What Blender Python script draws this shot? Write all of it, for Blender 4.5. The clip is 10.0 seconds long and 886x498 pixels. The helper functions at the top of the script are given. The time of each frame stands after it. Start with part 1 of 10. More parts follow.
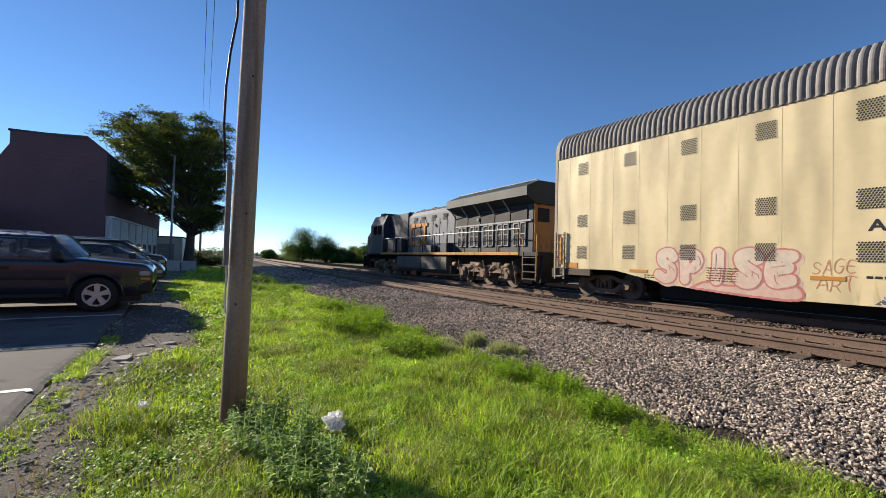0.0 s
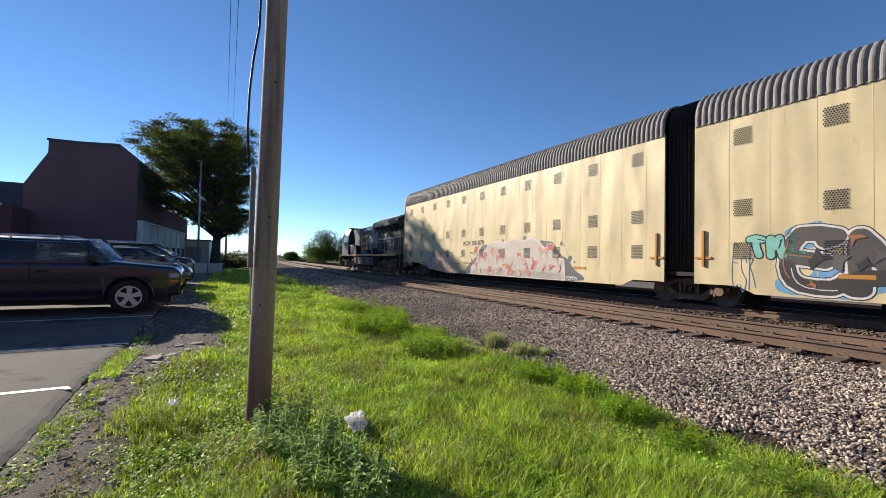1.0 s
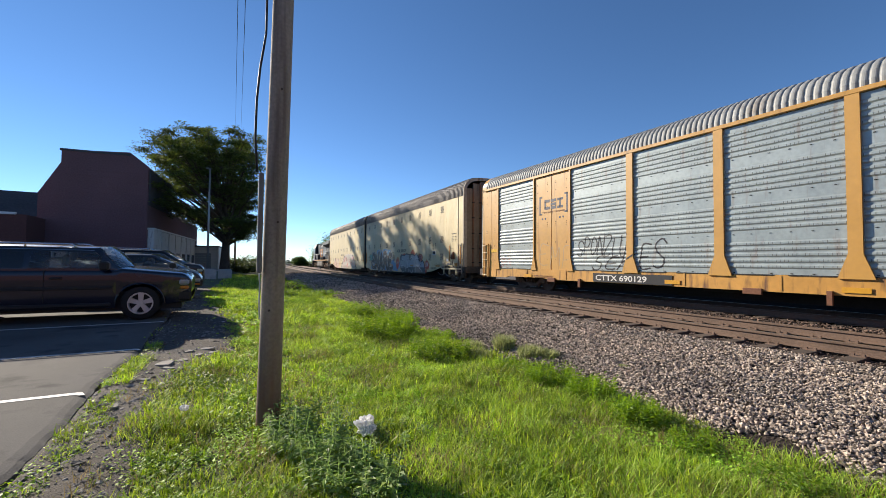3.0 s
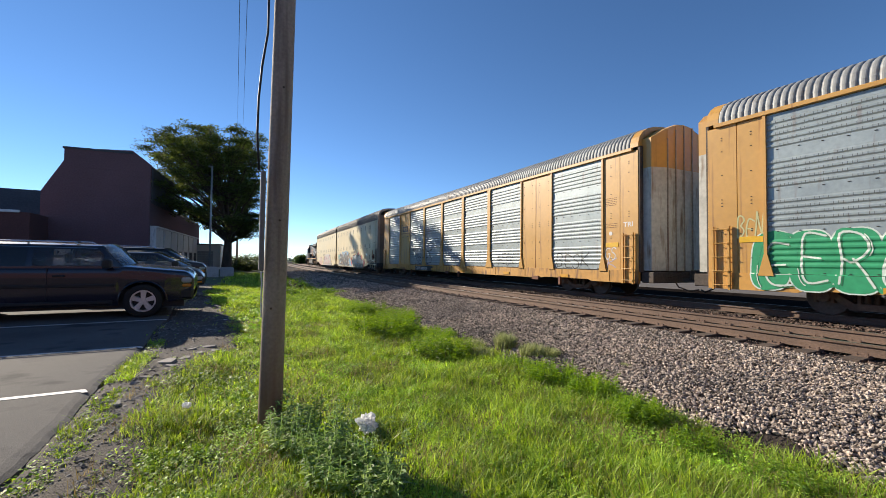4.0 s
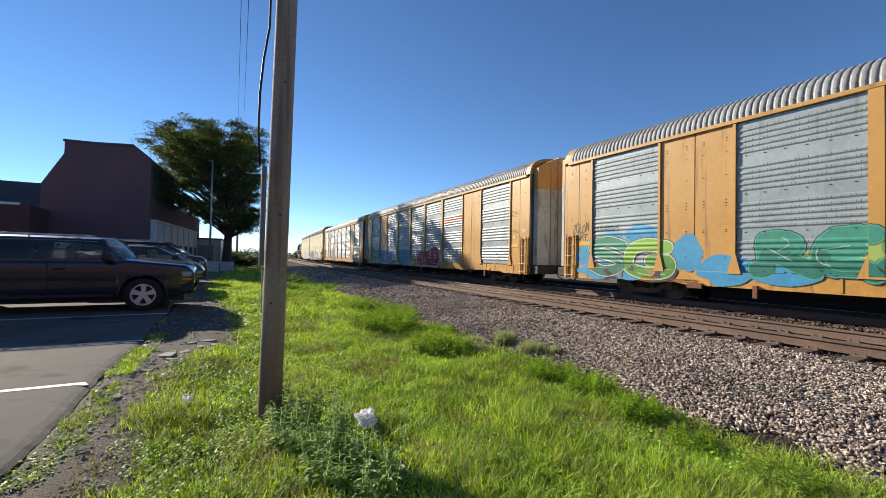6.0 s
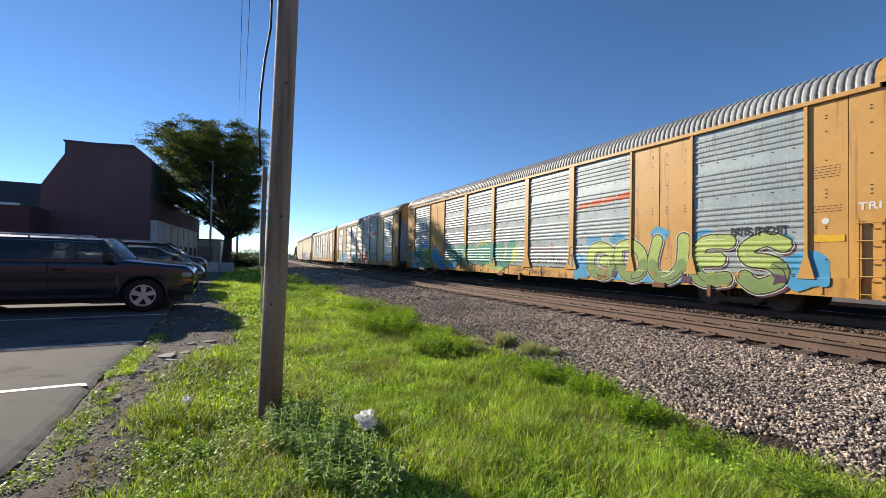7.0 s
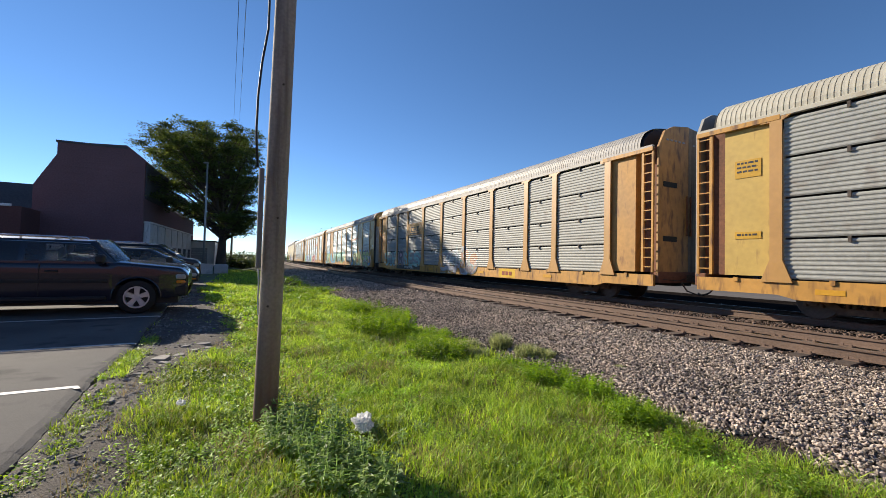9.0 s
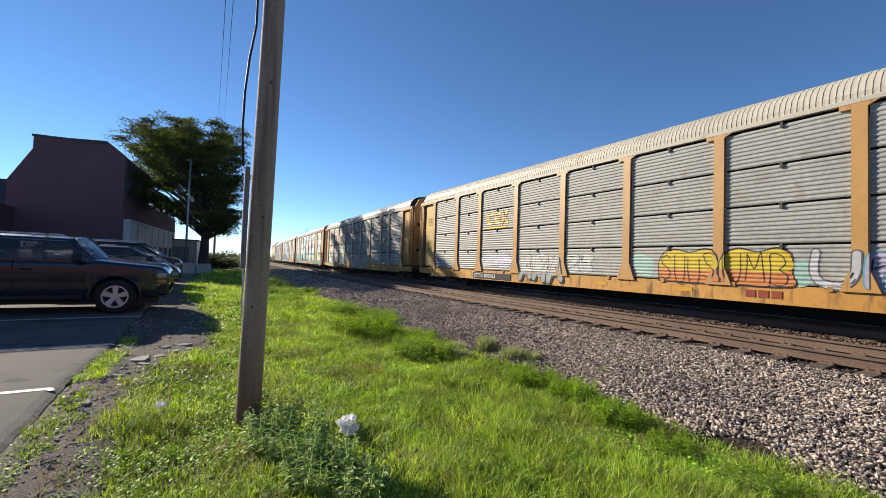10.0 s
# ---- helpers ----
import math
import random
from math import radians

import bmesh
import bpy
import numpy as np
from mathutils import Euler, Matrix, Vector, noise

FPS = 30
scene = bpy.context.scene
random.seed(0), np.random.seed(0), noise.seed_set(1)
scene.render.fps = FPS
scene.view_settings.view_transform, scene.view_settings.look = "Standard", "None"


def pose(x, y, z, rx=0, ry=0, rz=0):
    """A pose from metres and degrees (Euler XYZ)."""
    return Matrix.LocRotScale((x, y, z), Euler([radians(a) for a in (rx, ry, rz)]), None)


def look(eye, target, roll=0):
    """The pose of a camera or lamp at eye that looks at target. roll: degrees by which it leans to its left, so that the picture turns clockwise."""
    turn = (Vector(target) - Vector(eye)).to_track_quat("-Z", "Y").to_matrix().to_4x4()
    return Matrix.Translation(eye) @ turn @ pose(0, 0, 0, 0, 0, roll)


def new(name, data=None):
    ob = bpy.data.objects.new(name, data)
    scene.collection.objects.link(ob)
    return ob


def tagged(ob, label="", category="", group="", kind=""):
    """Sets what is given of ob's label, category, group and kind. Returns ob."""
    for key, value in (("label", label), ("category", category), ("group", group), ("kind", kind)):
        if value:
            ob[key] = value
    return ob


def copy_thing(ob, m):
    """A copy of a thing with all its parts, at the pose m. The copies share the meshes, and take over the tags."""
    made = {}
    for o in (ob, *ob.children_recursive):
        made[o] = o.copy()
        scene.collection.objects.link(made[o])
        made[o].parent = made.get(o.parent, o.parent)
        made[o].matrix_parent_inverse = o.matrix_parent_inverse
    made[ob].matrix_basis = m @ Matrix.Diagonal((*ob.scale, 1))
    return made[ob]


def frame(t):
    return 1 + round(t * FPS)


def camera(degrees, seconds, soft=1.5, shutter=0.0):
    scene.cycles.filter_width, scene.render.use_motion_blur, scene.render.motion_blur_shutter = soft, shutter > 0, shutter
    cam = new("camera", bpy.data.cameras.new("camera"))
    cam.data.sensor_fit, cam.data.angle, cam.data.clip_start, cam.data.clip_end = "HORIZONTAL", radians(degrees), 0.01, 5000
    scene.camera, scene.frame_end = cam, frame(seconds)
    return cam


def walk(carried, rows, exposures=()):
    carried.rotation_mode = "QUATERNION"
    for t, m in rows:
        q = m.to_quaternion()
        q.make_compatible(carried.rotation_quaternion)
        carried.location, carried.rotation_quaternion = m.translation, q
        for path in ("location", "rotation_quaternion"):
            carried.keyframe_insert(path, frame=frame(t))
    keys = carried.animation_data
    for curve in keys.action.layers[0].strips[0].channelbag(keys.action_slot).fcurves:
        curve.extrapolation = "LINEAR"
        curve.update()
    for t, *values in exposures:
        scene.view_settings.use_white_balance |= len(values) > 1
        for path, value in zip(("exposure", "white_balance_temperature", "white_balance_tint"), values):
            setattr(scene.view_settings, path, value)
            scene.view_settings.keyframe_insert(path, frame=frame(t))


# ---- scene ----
from functools import lru_cache

# World: z = 0 is the top of the rails, y runs along the line away from the camera, x to the right.
cam = camera(93.68, 10.0, soft=0.8, shutter=0.0)
walk(cam, [
    (0, pose(0, 0, 1.164, 91.519, -1.597, -32.044)),
    (0.5, pose(0, 0, 1.164, 91.464, -1.385, -30.229)),
    (1, pose(0, 0, 1.164, 91.574, -1.204, -29.318)),
    (1.5, pose(0, 0, 1.164, 91.817, -0.988, -28.834)),
    (2, pose(0, 0, 1.164, 92.003, -0.754, -28.569)),
    (2.5, pose(0, 0, 1.164, 92.033, -0.577, -28.431)),
    (4, pose(0, 0, 1.164, 91.768, -0.605, -28.081)),
    (4.5, pose(0, 0, 1.164, 91.553, -0.749, -28.059)),
    (5, pose(0, 0, 1.164, 91.312, -0.896, -28.072)),
    (5.5, pose(-0.002, 0.001, 1.164, 91.244, -1.037, -28.097)),
    (7, pose(-0.007, 0.004, 1.164, 91.458, -1.233, -28.095)),
    (7.5, pose(-0.012, 0.007, 1.164, 91.564, -1.200, -28.259)),
    (8, pose(-0.018, 0.010, 1.164, 91.667, -1.208, -28.437)),
    (8.5, pose(-0.021, 0.011, 1.164, 91.700, -1.257, -28.580)),
    (9, pose(-0.025, 0.013, 1.164, 91.773, -1.371, -28.740)),
    (9.5, pose(-0.029, 0.016, 1.164, 91.892, -1.549, -29.830)),
    (10, pose(-0.033, 0.018, 1.164, 92.067, -1.945, -30.615)),
])

# ---- world, sun, exposure ----
SUN_AZ, SUN_EL = -25.0, 24.0     # degrees from +y towards +x, degrees above the horizon
world = bpy.data.worlds.new("sky")
scene.world = world
world.use_nodes = True
wn = world.node_tree
wn.nodes.clear()
sky_node = wn.nodes.new("ShaderNodeTexSky")
sky_node.sky_type = "NISHITA"
sky_node.sun_disc = False
sky_node.sun_elevation = radians(SUN_EL)
sky_node.sun_rotation = radians(SUN_AZ)
sky_node.altitude = 1200
sky_node.air_density, sky_node.dust_density, sky_node.ozone_density = 0.70, 0.0, 3.0
bg = wn.nodes.new("ShaderNodeBackground")
bg.inputs["Strength"].default_value = 0.0975
wout = wn.nodes.new("ShaderNodeOutputWorld")
sat = wn.nodes.new("ShaderNodeHueSaturation")
sat.inputs["Saturation"].default_value = 1.10
wn.links.new(sky_node.outputs[0], sat.inputs["Color"])
wn.links.new(sat.outputs[0], bg.inputs["Color"])
wn.links.new(bg.outputs[0], wout.inputs["Surface"])
sun = new("sun", bpy.data.lights.new("sun", "SUN"))
sun.data.energy, sun.data.angle, sun.data.color = 5.0, radians(0.55), (1.0, 0.88, 0.72)
SUN_DIR = Vector((math.sin(radians(SUN_AZ)) * math.cos(radians(SUN_EL)),
                  math.cos(radians(SUN_AZ)) * math.cos(radians(SUN_EL)), math.sin(radians(SUN_EL))))
sun.matrix_world = look(SUN_DIR * 100, (0, 0, 0))
scene.view_settings.exposure = 0.78

# ---- small building helpers ----
def link_mesh(name, bm, material, smooth=False):
    me = bpy.data.meshes.new(name)
    bm.to_mesh(me)
    bm.free()
    for m in (material if isinstance(material, (list, tuple)) else [material]):
        me.materials.append(m)
    if smooth:
        me.polygons.foreach_set("use_smooth", [True] * len(me.polygons))
    return me


def thing(name, label, category, group="", kind="", at=None):
    ob = tagged(new(name), label, category, group, kind)
    if at is not None:
        ob.matrix_basis = at
    return ob


def part(name, bm, material, parent, label="", at=None, smooth=False):
    ob = new(name, link_mesh(name, bm, material, smooth))
    ob.parent = parent
    if at is not None:
        ob.matrix_basis = at
    return tagged(ob, label)


def share(name, me, parent, at, label=""):
    ob = new(name, me)
    ob.parent = parent
    ob.matrix_basis = at
    return tagged(ob, label)


def solid(name, bm, material, label, category, group="", kind="", smooth=False):
    return tagged(new(name, link_mesh(name, bm, material, smooth)), label, category, group, kind)


def raw_mesh(name, verts, faces, material, smooth=False):
    """A mesh from numpy arrays: verts (n, 3), faces (m, 3 or 4)."""
    me = bpy.data.meshes.new(name)
    verts = np.asarray(verts, np.float32)
    faces = np.asarray(faces, np.int32)
    k = faces.shape[1]
    me.vertices.add(len(verts))
    me.vertices.foreach_set("co", verts.ravel())
    me.loops.add(faces.size)
    me.loops.foreach_set("vertex_index", faces.ravel())
    me.polygons.add(len(faces))
    me.polygons.foreach_set("loop_start", np.arange(0, faces.size, k, dtype=np.int32))
    me.polygons.foreach_set("use_smooth", np.full(len(faces), smooth))
    me.update(calc_edges=True)
    me.materials.append(material)
    return me


def box(bm, x0, x1, y0, y1, z0, z1, mat=0, bevel=0.0):
    vs = [bm.verts.new((x, y, z)) for z in (z0, z1) for x, y in ((x0, y0), (x1, y0), (x1, y1), (x0, y1))]
    fs = [bm.faces.new([vs[i] for i in f]) for f in
          ((3, 2, 1, 0), (4, 5, 6, 7), (0, 1, 5, 4), (1, 2, 6, 5), (2, 3, 7, 6), (3, 0, 4, 7))]
    for f in fs:
        f.material_index = mat
    if bevel:
        es = list({e for f in fs for e in f.edges})
        r = bmesh.ops.bevel(bm, geom=es, offset=bevel, segments=1, affect="EDGES", profile=0.5)
        for f in r["faces"]:
            f.material_index = mat
    return fs


def tube(bm, pts, r, n=6, mat=0, r2=None):
    """A round bar along the points."""
    pts = [Vector(q) for q in pts]
    rings = []
    for i, q in enumerate(pts):
        d = (pts[min(i + 1, len(pts) - 1)] - pts[max(i - 1, 0)]).normalized()
        a = d.cross(Vector((0, 0, 1)) if abs(d.z) < 0.9 else Vector((1, 0, 0))).normalized()
        b = d.cross(a)
        rr = r if r2 is None else r + (r2 - r) * i / (len(pts) - 1)
        rings.append([bm.verts.new(q + rr * (math.cos(2 * math.pi * k / n) * a + math.sin(2 * math.pi * k / n) * b)) for k in range(n)])
    for u, v in zip(rings, rings[1:]):
        for k in range(n):
            f = bm.faces.new((u[k], v[k], v[(k + 1) % n], u[(k + 1) % n]))
            f.material_index = mat
            f.smooth = n > 6
    for ring, flip in ((rings[0], False), (rings[-1], True)):
        f = bm.faces.new(ring[::-1] if flip else ring)
        f.material_index = mat
    return rings


def disc(bm, c, axis, r, depth, n=16, mat=0, r2=None):
    """A short cylinder from c along axis."""
    c, axis = Vector(c), Vector(axis).normalized()
    return tube(bm, [c, c + axis * depth], r, n, mat, r2)


def extrude_outline(bm, outline, axis, a, b, mat=0):
    """A prism: outline of (u, v) pairs swept along axis 'x', 'y' or 'z' from a to b."""
    def place(u, v, w):
        return {"x": (w, u, v), "y": (u, w, v), "z": (u, v, w)}[axis]
    lo = [bm.verts.new(place(u, v, a)) for u, v in outline]
    hi = [bm.verts.new(place(u, v, b)) for u, v in outline]
    fs = [bm.faces.new(lo[::-1]), bm.faces.new(hi)]
    n = len(outline)
    for i in range(n):
        fs.append(bm.faces.new((lo[i], lo[(i + 1) % n], hi[(i + 1) % n], hi[i])))
    for f in fs:
        f.material_index = mat
    bmesh.ops.recalc_face_normals(bm, faces=fs)
    return fs


# ---- the line: a gentle right-hand bend ----
K1, K2, K3 = 0.00173831, -2.69218e-05, 2.66608e-07
TRAIN_X, NEAR_X = 13.62, 9.30


def bend(s):
    s = min(s, 205.0)
    return K1 * s + K2 * s * s / 2 + K3 * s ** 3 / 6 if s > 0 else K1 * s


S_LO, S_HI, S_STEP = -120.0, 900.0, 1.0
_n = int((S_HI - S_LO) / S_STEP) + 1
_th = np.array([bend(S_LO + i * S_STEP) for i in range(_n)])
_sx = np.concatenate([[0], np.cumsum((np.sin(_th[1:]) + np.sin(_th[:-1])) / 2 * S_STEP)])
_sy = np.concatenate([[0], np.cumsum((np.cos(_th[1:]) + np.cos(_th[:-1])) / 2 * S_STEP)])
_i0 = int(-S_LO / S_STEP)
_sx, _sy = _sx - _sx[_i0], _sy - _sy[_i0]


def line_point(s, u):
    """World x, y and heading of the point s metres along the line and u metres across it (u as at s = 0)."""
    k = (s - S_LO) / S_STEP
    th, x, y = (np.interp(k, np.arange(_n), a) for a in (_th, _sx, _sy))
    d = u - TRAIN_X
    return TRAIN_X + x + d * np.cos(th), y - d * np.sin(th), th


def stretch(a, b):
    """Stations along the line, close together near the camera."""
    out, s = [a], a
    while s < b:
        s = min(b, s + (1.0 if -6 < s < 25 else 3.0 if s < 90 else 10.0))
        out.append(s)
    return out


def sweep(profile, a, b, material, name, closed=False):
    """A mesh with the (u, z) profile carried along the line from a to b."""
    st = stretch(a, b)
    vs = []
    for s in st:
        for u, z in profile:
            x, y, _ = line_point(s, u)
            vs.append((x, y, z))
    n = len(profile)
    fs = []
    for i in range(len(st) - 1):
        for j in range(n if closed else n - 1):
            k = (j + 1) % n
            fs.append((i * n + j, i * n + k, (i + 1) * n + k, (i + 1) * n + j))
    me = raw_mesh(name, vs, fs, material)
    return me

# ---- materials ----
BASE_SCALE = 0.84     # scales every base colour down; with the raised exposure, shade comes out darker


def surface(name, base, rough=0.6, metal=0.0, spread=0.2, grain=12.0, blotch=0.7, bump=0.15, stain=None, amount=0.0,
            streak=0.0, rnd=0.0, island=0.0, spec=0.5, coat=0.0, tint=None, grain_depth=0.01):
    """A painted, stained or mineral surface: fine grain and broad blotches in tone, optional stain patches
    or streaks that run down, and tone that changes from object to object or from piece to piece."""
    m = bpy.data.materials.new(name)
    m.use_nodes = True
    t = m.node_tree
    N, L = t.nodes.new, t.links.new
    b = t.nodes["Principled BSDF"]
    co = N("ShaderNodeTexCoord")
    fine, broad = N("ShaderNodeTexNoise"), N("ShaderNodeTexNoise")
    for n, s, d in ((fine, grain, 5), (broad, blotch, 3)):
        n.inputs["Scale"].default_value, n.inputs["Detail"].default_value = s, d
        L(co.outputs["Object"], n.inputs["Vector"])
    add = N("ShaderNodeMath")
    add.operation = "ADD"
    L(fine.outputs["Fac"], add.inputs[0])
    L(broad.outputs["Fac"], add.inputs[1])
    rng = N("ShaderNodeMapRange")
    rng.inputs["From Min"].default_value, rng.inputs["From Max"].default_value = 0.65, 1.35
    L(add.outputs[0], rng.inputs["Value"])
    mix = N("ShaderNodeMix")
    mix.data_type = "RGBA"
    lo = [c * BASE_SCALE * (1 - spread) for c in base]
    hi = [min(1, c * BASE_SCALE * (1 + spread)) for c in (tint or base)]
    mix.inputs["A"].default_value, mix.inputs["B"].default_value = (*lo, 1), (*hi, 1)
    L(rng.outputs[0], mix.inputs["Factor"])
    col = mix.outputs["Result"]
    if stain:
        mp = N("ShaderNodeMapping")
        mp.inputs["Scale"].default_value = (1, 1, 1 - 0.94 * streak)
        L(co.outputs["Object"], mp.inputs["Vector"])
        sn = N("ShaderNodeTexNoise")
        sn.inputs["Scale"].default_value, sn.inputs["Detail"].default_value = 1.6 + 5 * streak, 6
        L(mp.outputs[0], sn.inputs["Vector"])
        sr = N("ShaderNodeMapRange")
        sr.inputs["From Min"].default_value, sr.inputs["From Max"].default_value = 0.66 - 0.28 * amount, 0.80 - 0.16 * amount
        L(sn.outputs["Fac"], sr.inputs["Value"])
        m2 = N("ShaderNodeMix")
        m2.data_type = "RGBA"
        m2.inputs["B"].default_value = (*[c * BASE_SCALE for c in stain], 1)
        L(sr.outputs[0], m2.inputs["Factor"])
        L(col, m2.inputs["A"])
        col = m2.outputs["Result"]
    if rnd or island:
        src = N("ShaderNodeNewGeometry").outputs["Random Per Island"] if island else N("ShaderNodeObjectInfo").outputs["Random"]
        vr = N("ShaderNodeMapRange")
        k = island or rnd
        vr.inputs["To Min"].default_value, vr.inputs["To Max"].default_value = 1 - k, 1 + k
        L(src, vr.inputs["Value"])
        hs = N("ShaderNodeHueSaturation")
        L(vr.outputs[0], hs.inputs["Value"])
        L(col, hs.inputs["Color"])
        col = hs.outputs["Color"]
    L(col, b.inputs["Base Color"])
    rr = N("ShaderNodeMapRange")
    rr.inputs["To Min"].default_value, rr.inputs["To Max"].default_value = max(0.02, rough - 0.1), min(1, rough + 0.1)
    L(broad.outputs["Fac"], rr.inputs["Value"])
    L(rr.outputs[0], b.inputs["Roughness"])
    b.inputs["Metallic"].default_value = metal
    b.inputs["Specular IOR Level"].default_value = spec
    b.inputs["Coat Weight"].default_value = coat
    b.inputs["Coat Roughness"].default_value = 0.05
    if bump:
        bp = N("ShaderNodeBump")
        bp.inputs["Strength"].default_value, bp.inputs["Distance"].default_value = bump, grain_depth
        L(fine.outputs["Fac"], bp.inputs["Height"])
        L(bp.outputs[0], b.inputs["Normal"])
    return m


def dented(m, scale=(1, 1.0, 0.35), depth=0.05, strength=0.5):
    """Adds broad, shallow dents to a sheet-metal material."""
    t = m.node_tree
    b = t.nodes["Principled BSDF"]
    N, L = t.nodes.new, t.links.new
    co, mp, n, bp = N("ShaderNodeTexCoord"), N("ShaderNodeMapping"), N("ShaderNodeTexNoise"), N("ShaderNodeBump")
    mp.inputs["Scale"].default_value = scale
    n.inputs["Scale"].default_value, n.inputs["Detail"].default_value = 1.1, 1
    bp.inputs["Strength"].default_value, bp.inputs["Distance"].default_value = strength, depth
    L(co.outputs["Object"], mp.inputs["Vector"])
    L(mp.outputs[0], n.inputs["Vector"])
    L(n.outputs["Fac"], bp.inputs["Height"])
    if b.inputs["Normal"].is_linked:
        L(b.inputs["Normal"].links[0].from_socket, bp.inputs["Normal"])
    L(bp.outputs[0], b.inputs["Normal"])
    return m


def leafy(name, base, tip, trans=0.45, island=0.35, rough=0.5, tuft=0.9, detail=3):
    """Thin leaves that let light through: tone differs from leaf to leaf."""
    m = bpy.data.materials.new(name)
    m.use_nodes = True
    t = m.node_tree
    N, L = t.nodes.new, t.links.new
    b = t.nodes["Principled BSDF"]
    g = N("ShaderNodeNewGeometry")
    mix = N("ShaderNodeMix")
    mix.data_type = "RGBA"
    mix.inputs["A"].default_value, mix.inputs["B"].default_value = [(*[c * BASE_SCALE for c in q], 1) for q in (base, tip)]
    L(g.outputs["Random Per Island"], mix.inputs["Factor"])
    co, n = N("ShaderNodeTexCoord"), N("ShaderNodeTexNoise")
    n.inputs["Scale"].default_value, n.inputs["Detail"].default_value, n.inputs["Roughness"].default_value = tuft, detail, 0.5 if detail < 4 else 0.72
    L(co.outputs["Object"], n.inputs["Vector"])
    vr = N("ShaderNodeMapRange")
    vr.inputs["From Min"].default_value, vr.inputs["From Max"].default_value = 0.3, 0.7
    vr.inputs["To Min"].default_value, vr.inputs["To Max"].default_value = 1 - island, 1 + island
    L(n.outputs["Fac"], vr.inputs["Value"])
    hs = N("ShaderNodeHueSaturation")
    L(mix.outputs["Result"], hs.inputs["Color"])
    L(vr.outputs[0], hs.inputs["Value"])
    L(hs.outputs["Color"], b.inputs["Base Color"])
    b.inputs["Roughness"].default_value = rough
    b.inputs["Specular IOR Level"].default_value = 0.35
    tr, ad, out = N("ShaderNodeBsdfTranslucent"), N("ShaderNodeMixShader"), t.nodes["Material Output"]
    h2 = N("ShaderNodeHueSaturation")
    h2.inputs["Value"].default_value, h2.inputs["Saturation"].default_value, h2.inputs["Hue"].default_value = 1.5, 1.15, 0.485
    L(hs.outputs["Color"], h2.inputs["Color"])
    L(h2.outputs["Color"], tr.inputs["Color"])
    ad.inputs["Fac"].default_value = trans
    L(b.outputs[0], ad.inputs[1])
    L(tr.outputs[0], ad.inputs[2])
    L(ad.outputs[0], out.inputs["Surface"])
    return m


def glass(name, tint, rough=0.03, alpha=0.35):
    """Dark vehicle glass: a glossy, partly clear pane."""
    m = bpy.data.materials.new(name)
    m.use_nodes = True
    b = m.node_tree.nodes["Principled BSDF"]
    b.inputs["Base Color"].default_value = (*tint, 1)
    b.inputs["Roughness"].default_value = rough
    b.inputs["IOR"].default_value = 1.5
    b.inputs["Transmission Weight"].default_value = alpha
    return m


M_SOIL = surface("soil", (0.075, 0.075, 0.032), 0.95, grain=30, blotch=0.9, spread=0.35, bump=0.6, tint=(0.10, 0.125, 0.04), grain_depth=0.03)
M_GRIT = surface("grit", (0.085, 0.070, 0.056), 0.95, grain=60, blotch=3.5, spread=0.6, bump=0.5, stain=(0.05, 0.05, 0.052), amount=0.3, grain_depth=0.03)
M_ASPHALT = surface("asphalt", (0.145, 0.139, 0.132), 0.9, spec=0.12, grain=90, blotch=0.8, spread=0.35, bump=0.7, stain=(0.04, 0.04, 0.043), amount=0.35, grain_depth=0.008)
M_LINE = surface("line_paint", (0.60, 0.60, 0.59), 0.7, grain=45, blotch=4, spread=0.15, bump=0.3, stain=(0.16, 0.16, 0.16), amount=0.35)
M_BALLAST = surface("ballast_bed", (0.062, 0.050, 0.043), 1.0, spec=0.1, grain=26, blotch=1.4, spread=0.55, bump=1.0, stain=(0.05, 0.042, 0.04), amount=0.35, grain_depth=0.05)
M_STONEBROWN = surface("rusty_ballast_stone", (0.15, 0.10, 0.075), 0.9, grain=22, blotch=0.5, spread=0.25, bump=0.3, island=0.6)
M_STONE = surface("ballast_stone", (0.31, 0.265, 0.225), 0.85, grain=22, blotch=0.5, spread=0.25, bump=0.3, island=0.85, tint=(0.43, 0.35, 0.28))
M_RUBBLE = surface("broken_asphalt", (0.21, 0.195, 0.18), 0.9, grain=30, blotch=0.9, spread=0.3, bump=0.4, island=0.75)
M_TIE = surface("tie_timber", (0.085, 0.06, 0.045), 0.9, grain=18, blotch=1.0, spread=0.4, bump=0.6, rnd=0.3)
M_RAIL = surface("rusty_rail", (0.19, 0.125, 0.09), 0.75, metal=0.1, grain=30, blotch=1.5, spread=0.3, bump=0.4)
M_RAILTOP = surface("rail_head", (0.33, 0.27, 0.23), 0.38, metal=0.8, grain=40, blotch=2, spread=0.2, bump=0.1)
M_GRASS = leafy("grass_blade", (0.12, 0.25, 0.028), (0.55, 0.70, 0.13), 0.42, 0.75, 0.55, 1.3, 7)
M_DRY = leafy("dry_grass", (0.26, 0.22, 0.085), (0.36, 0.30, 0.14), 0.35, 0.2)
M_WEED = leafy("weed_leaf", (0.11, 0.22, 0.025), (0.24, 0.37, 0.06), 0.5, 0.25)
M_MUGWORT = leafy("mugwort_leaf", (0.13, 0.24, 0.075), (0.38, 0.51, 0.20), 0.5, 0.3)
M_FEATHER = leafy("feathery_weed", (0.24, 0.30, 0.12), (0.44, 0.47, 0.24), 0.45, 0.2)
M_TREELEAF = leafy("tree_leaf", (0.045, 0.075, 0.018), (0.15, 0.19, 0.05), 0.35, 0.4)
M_FARLEAF = leafy("far_leaf", (0.07, 0.13, 0.028), (0.13, 0.20, 0.045), 0.45, 0.3)
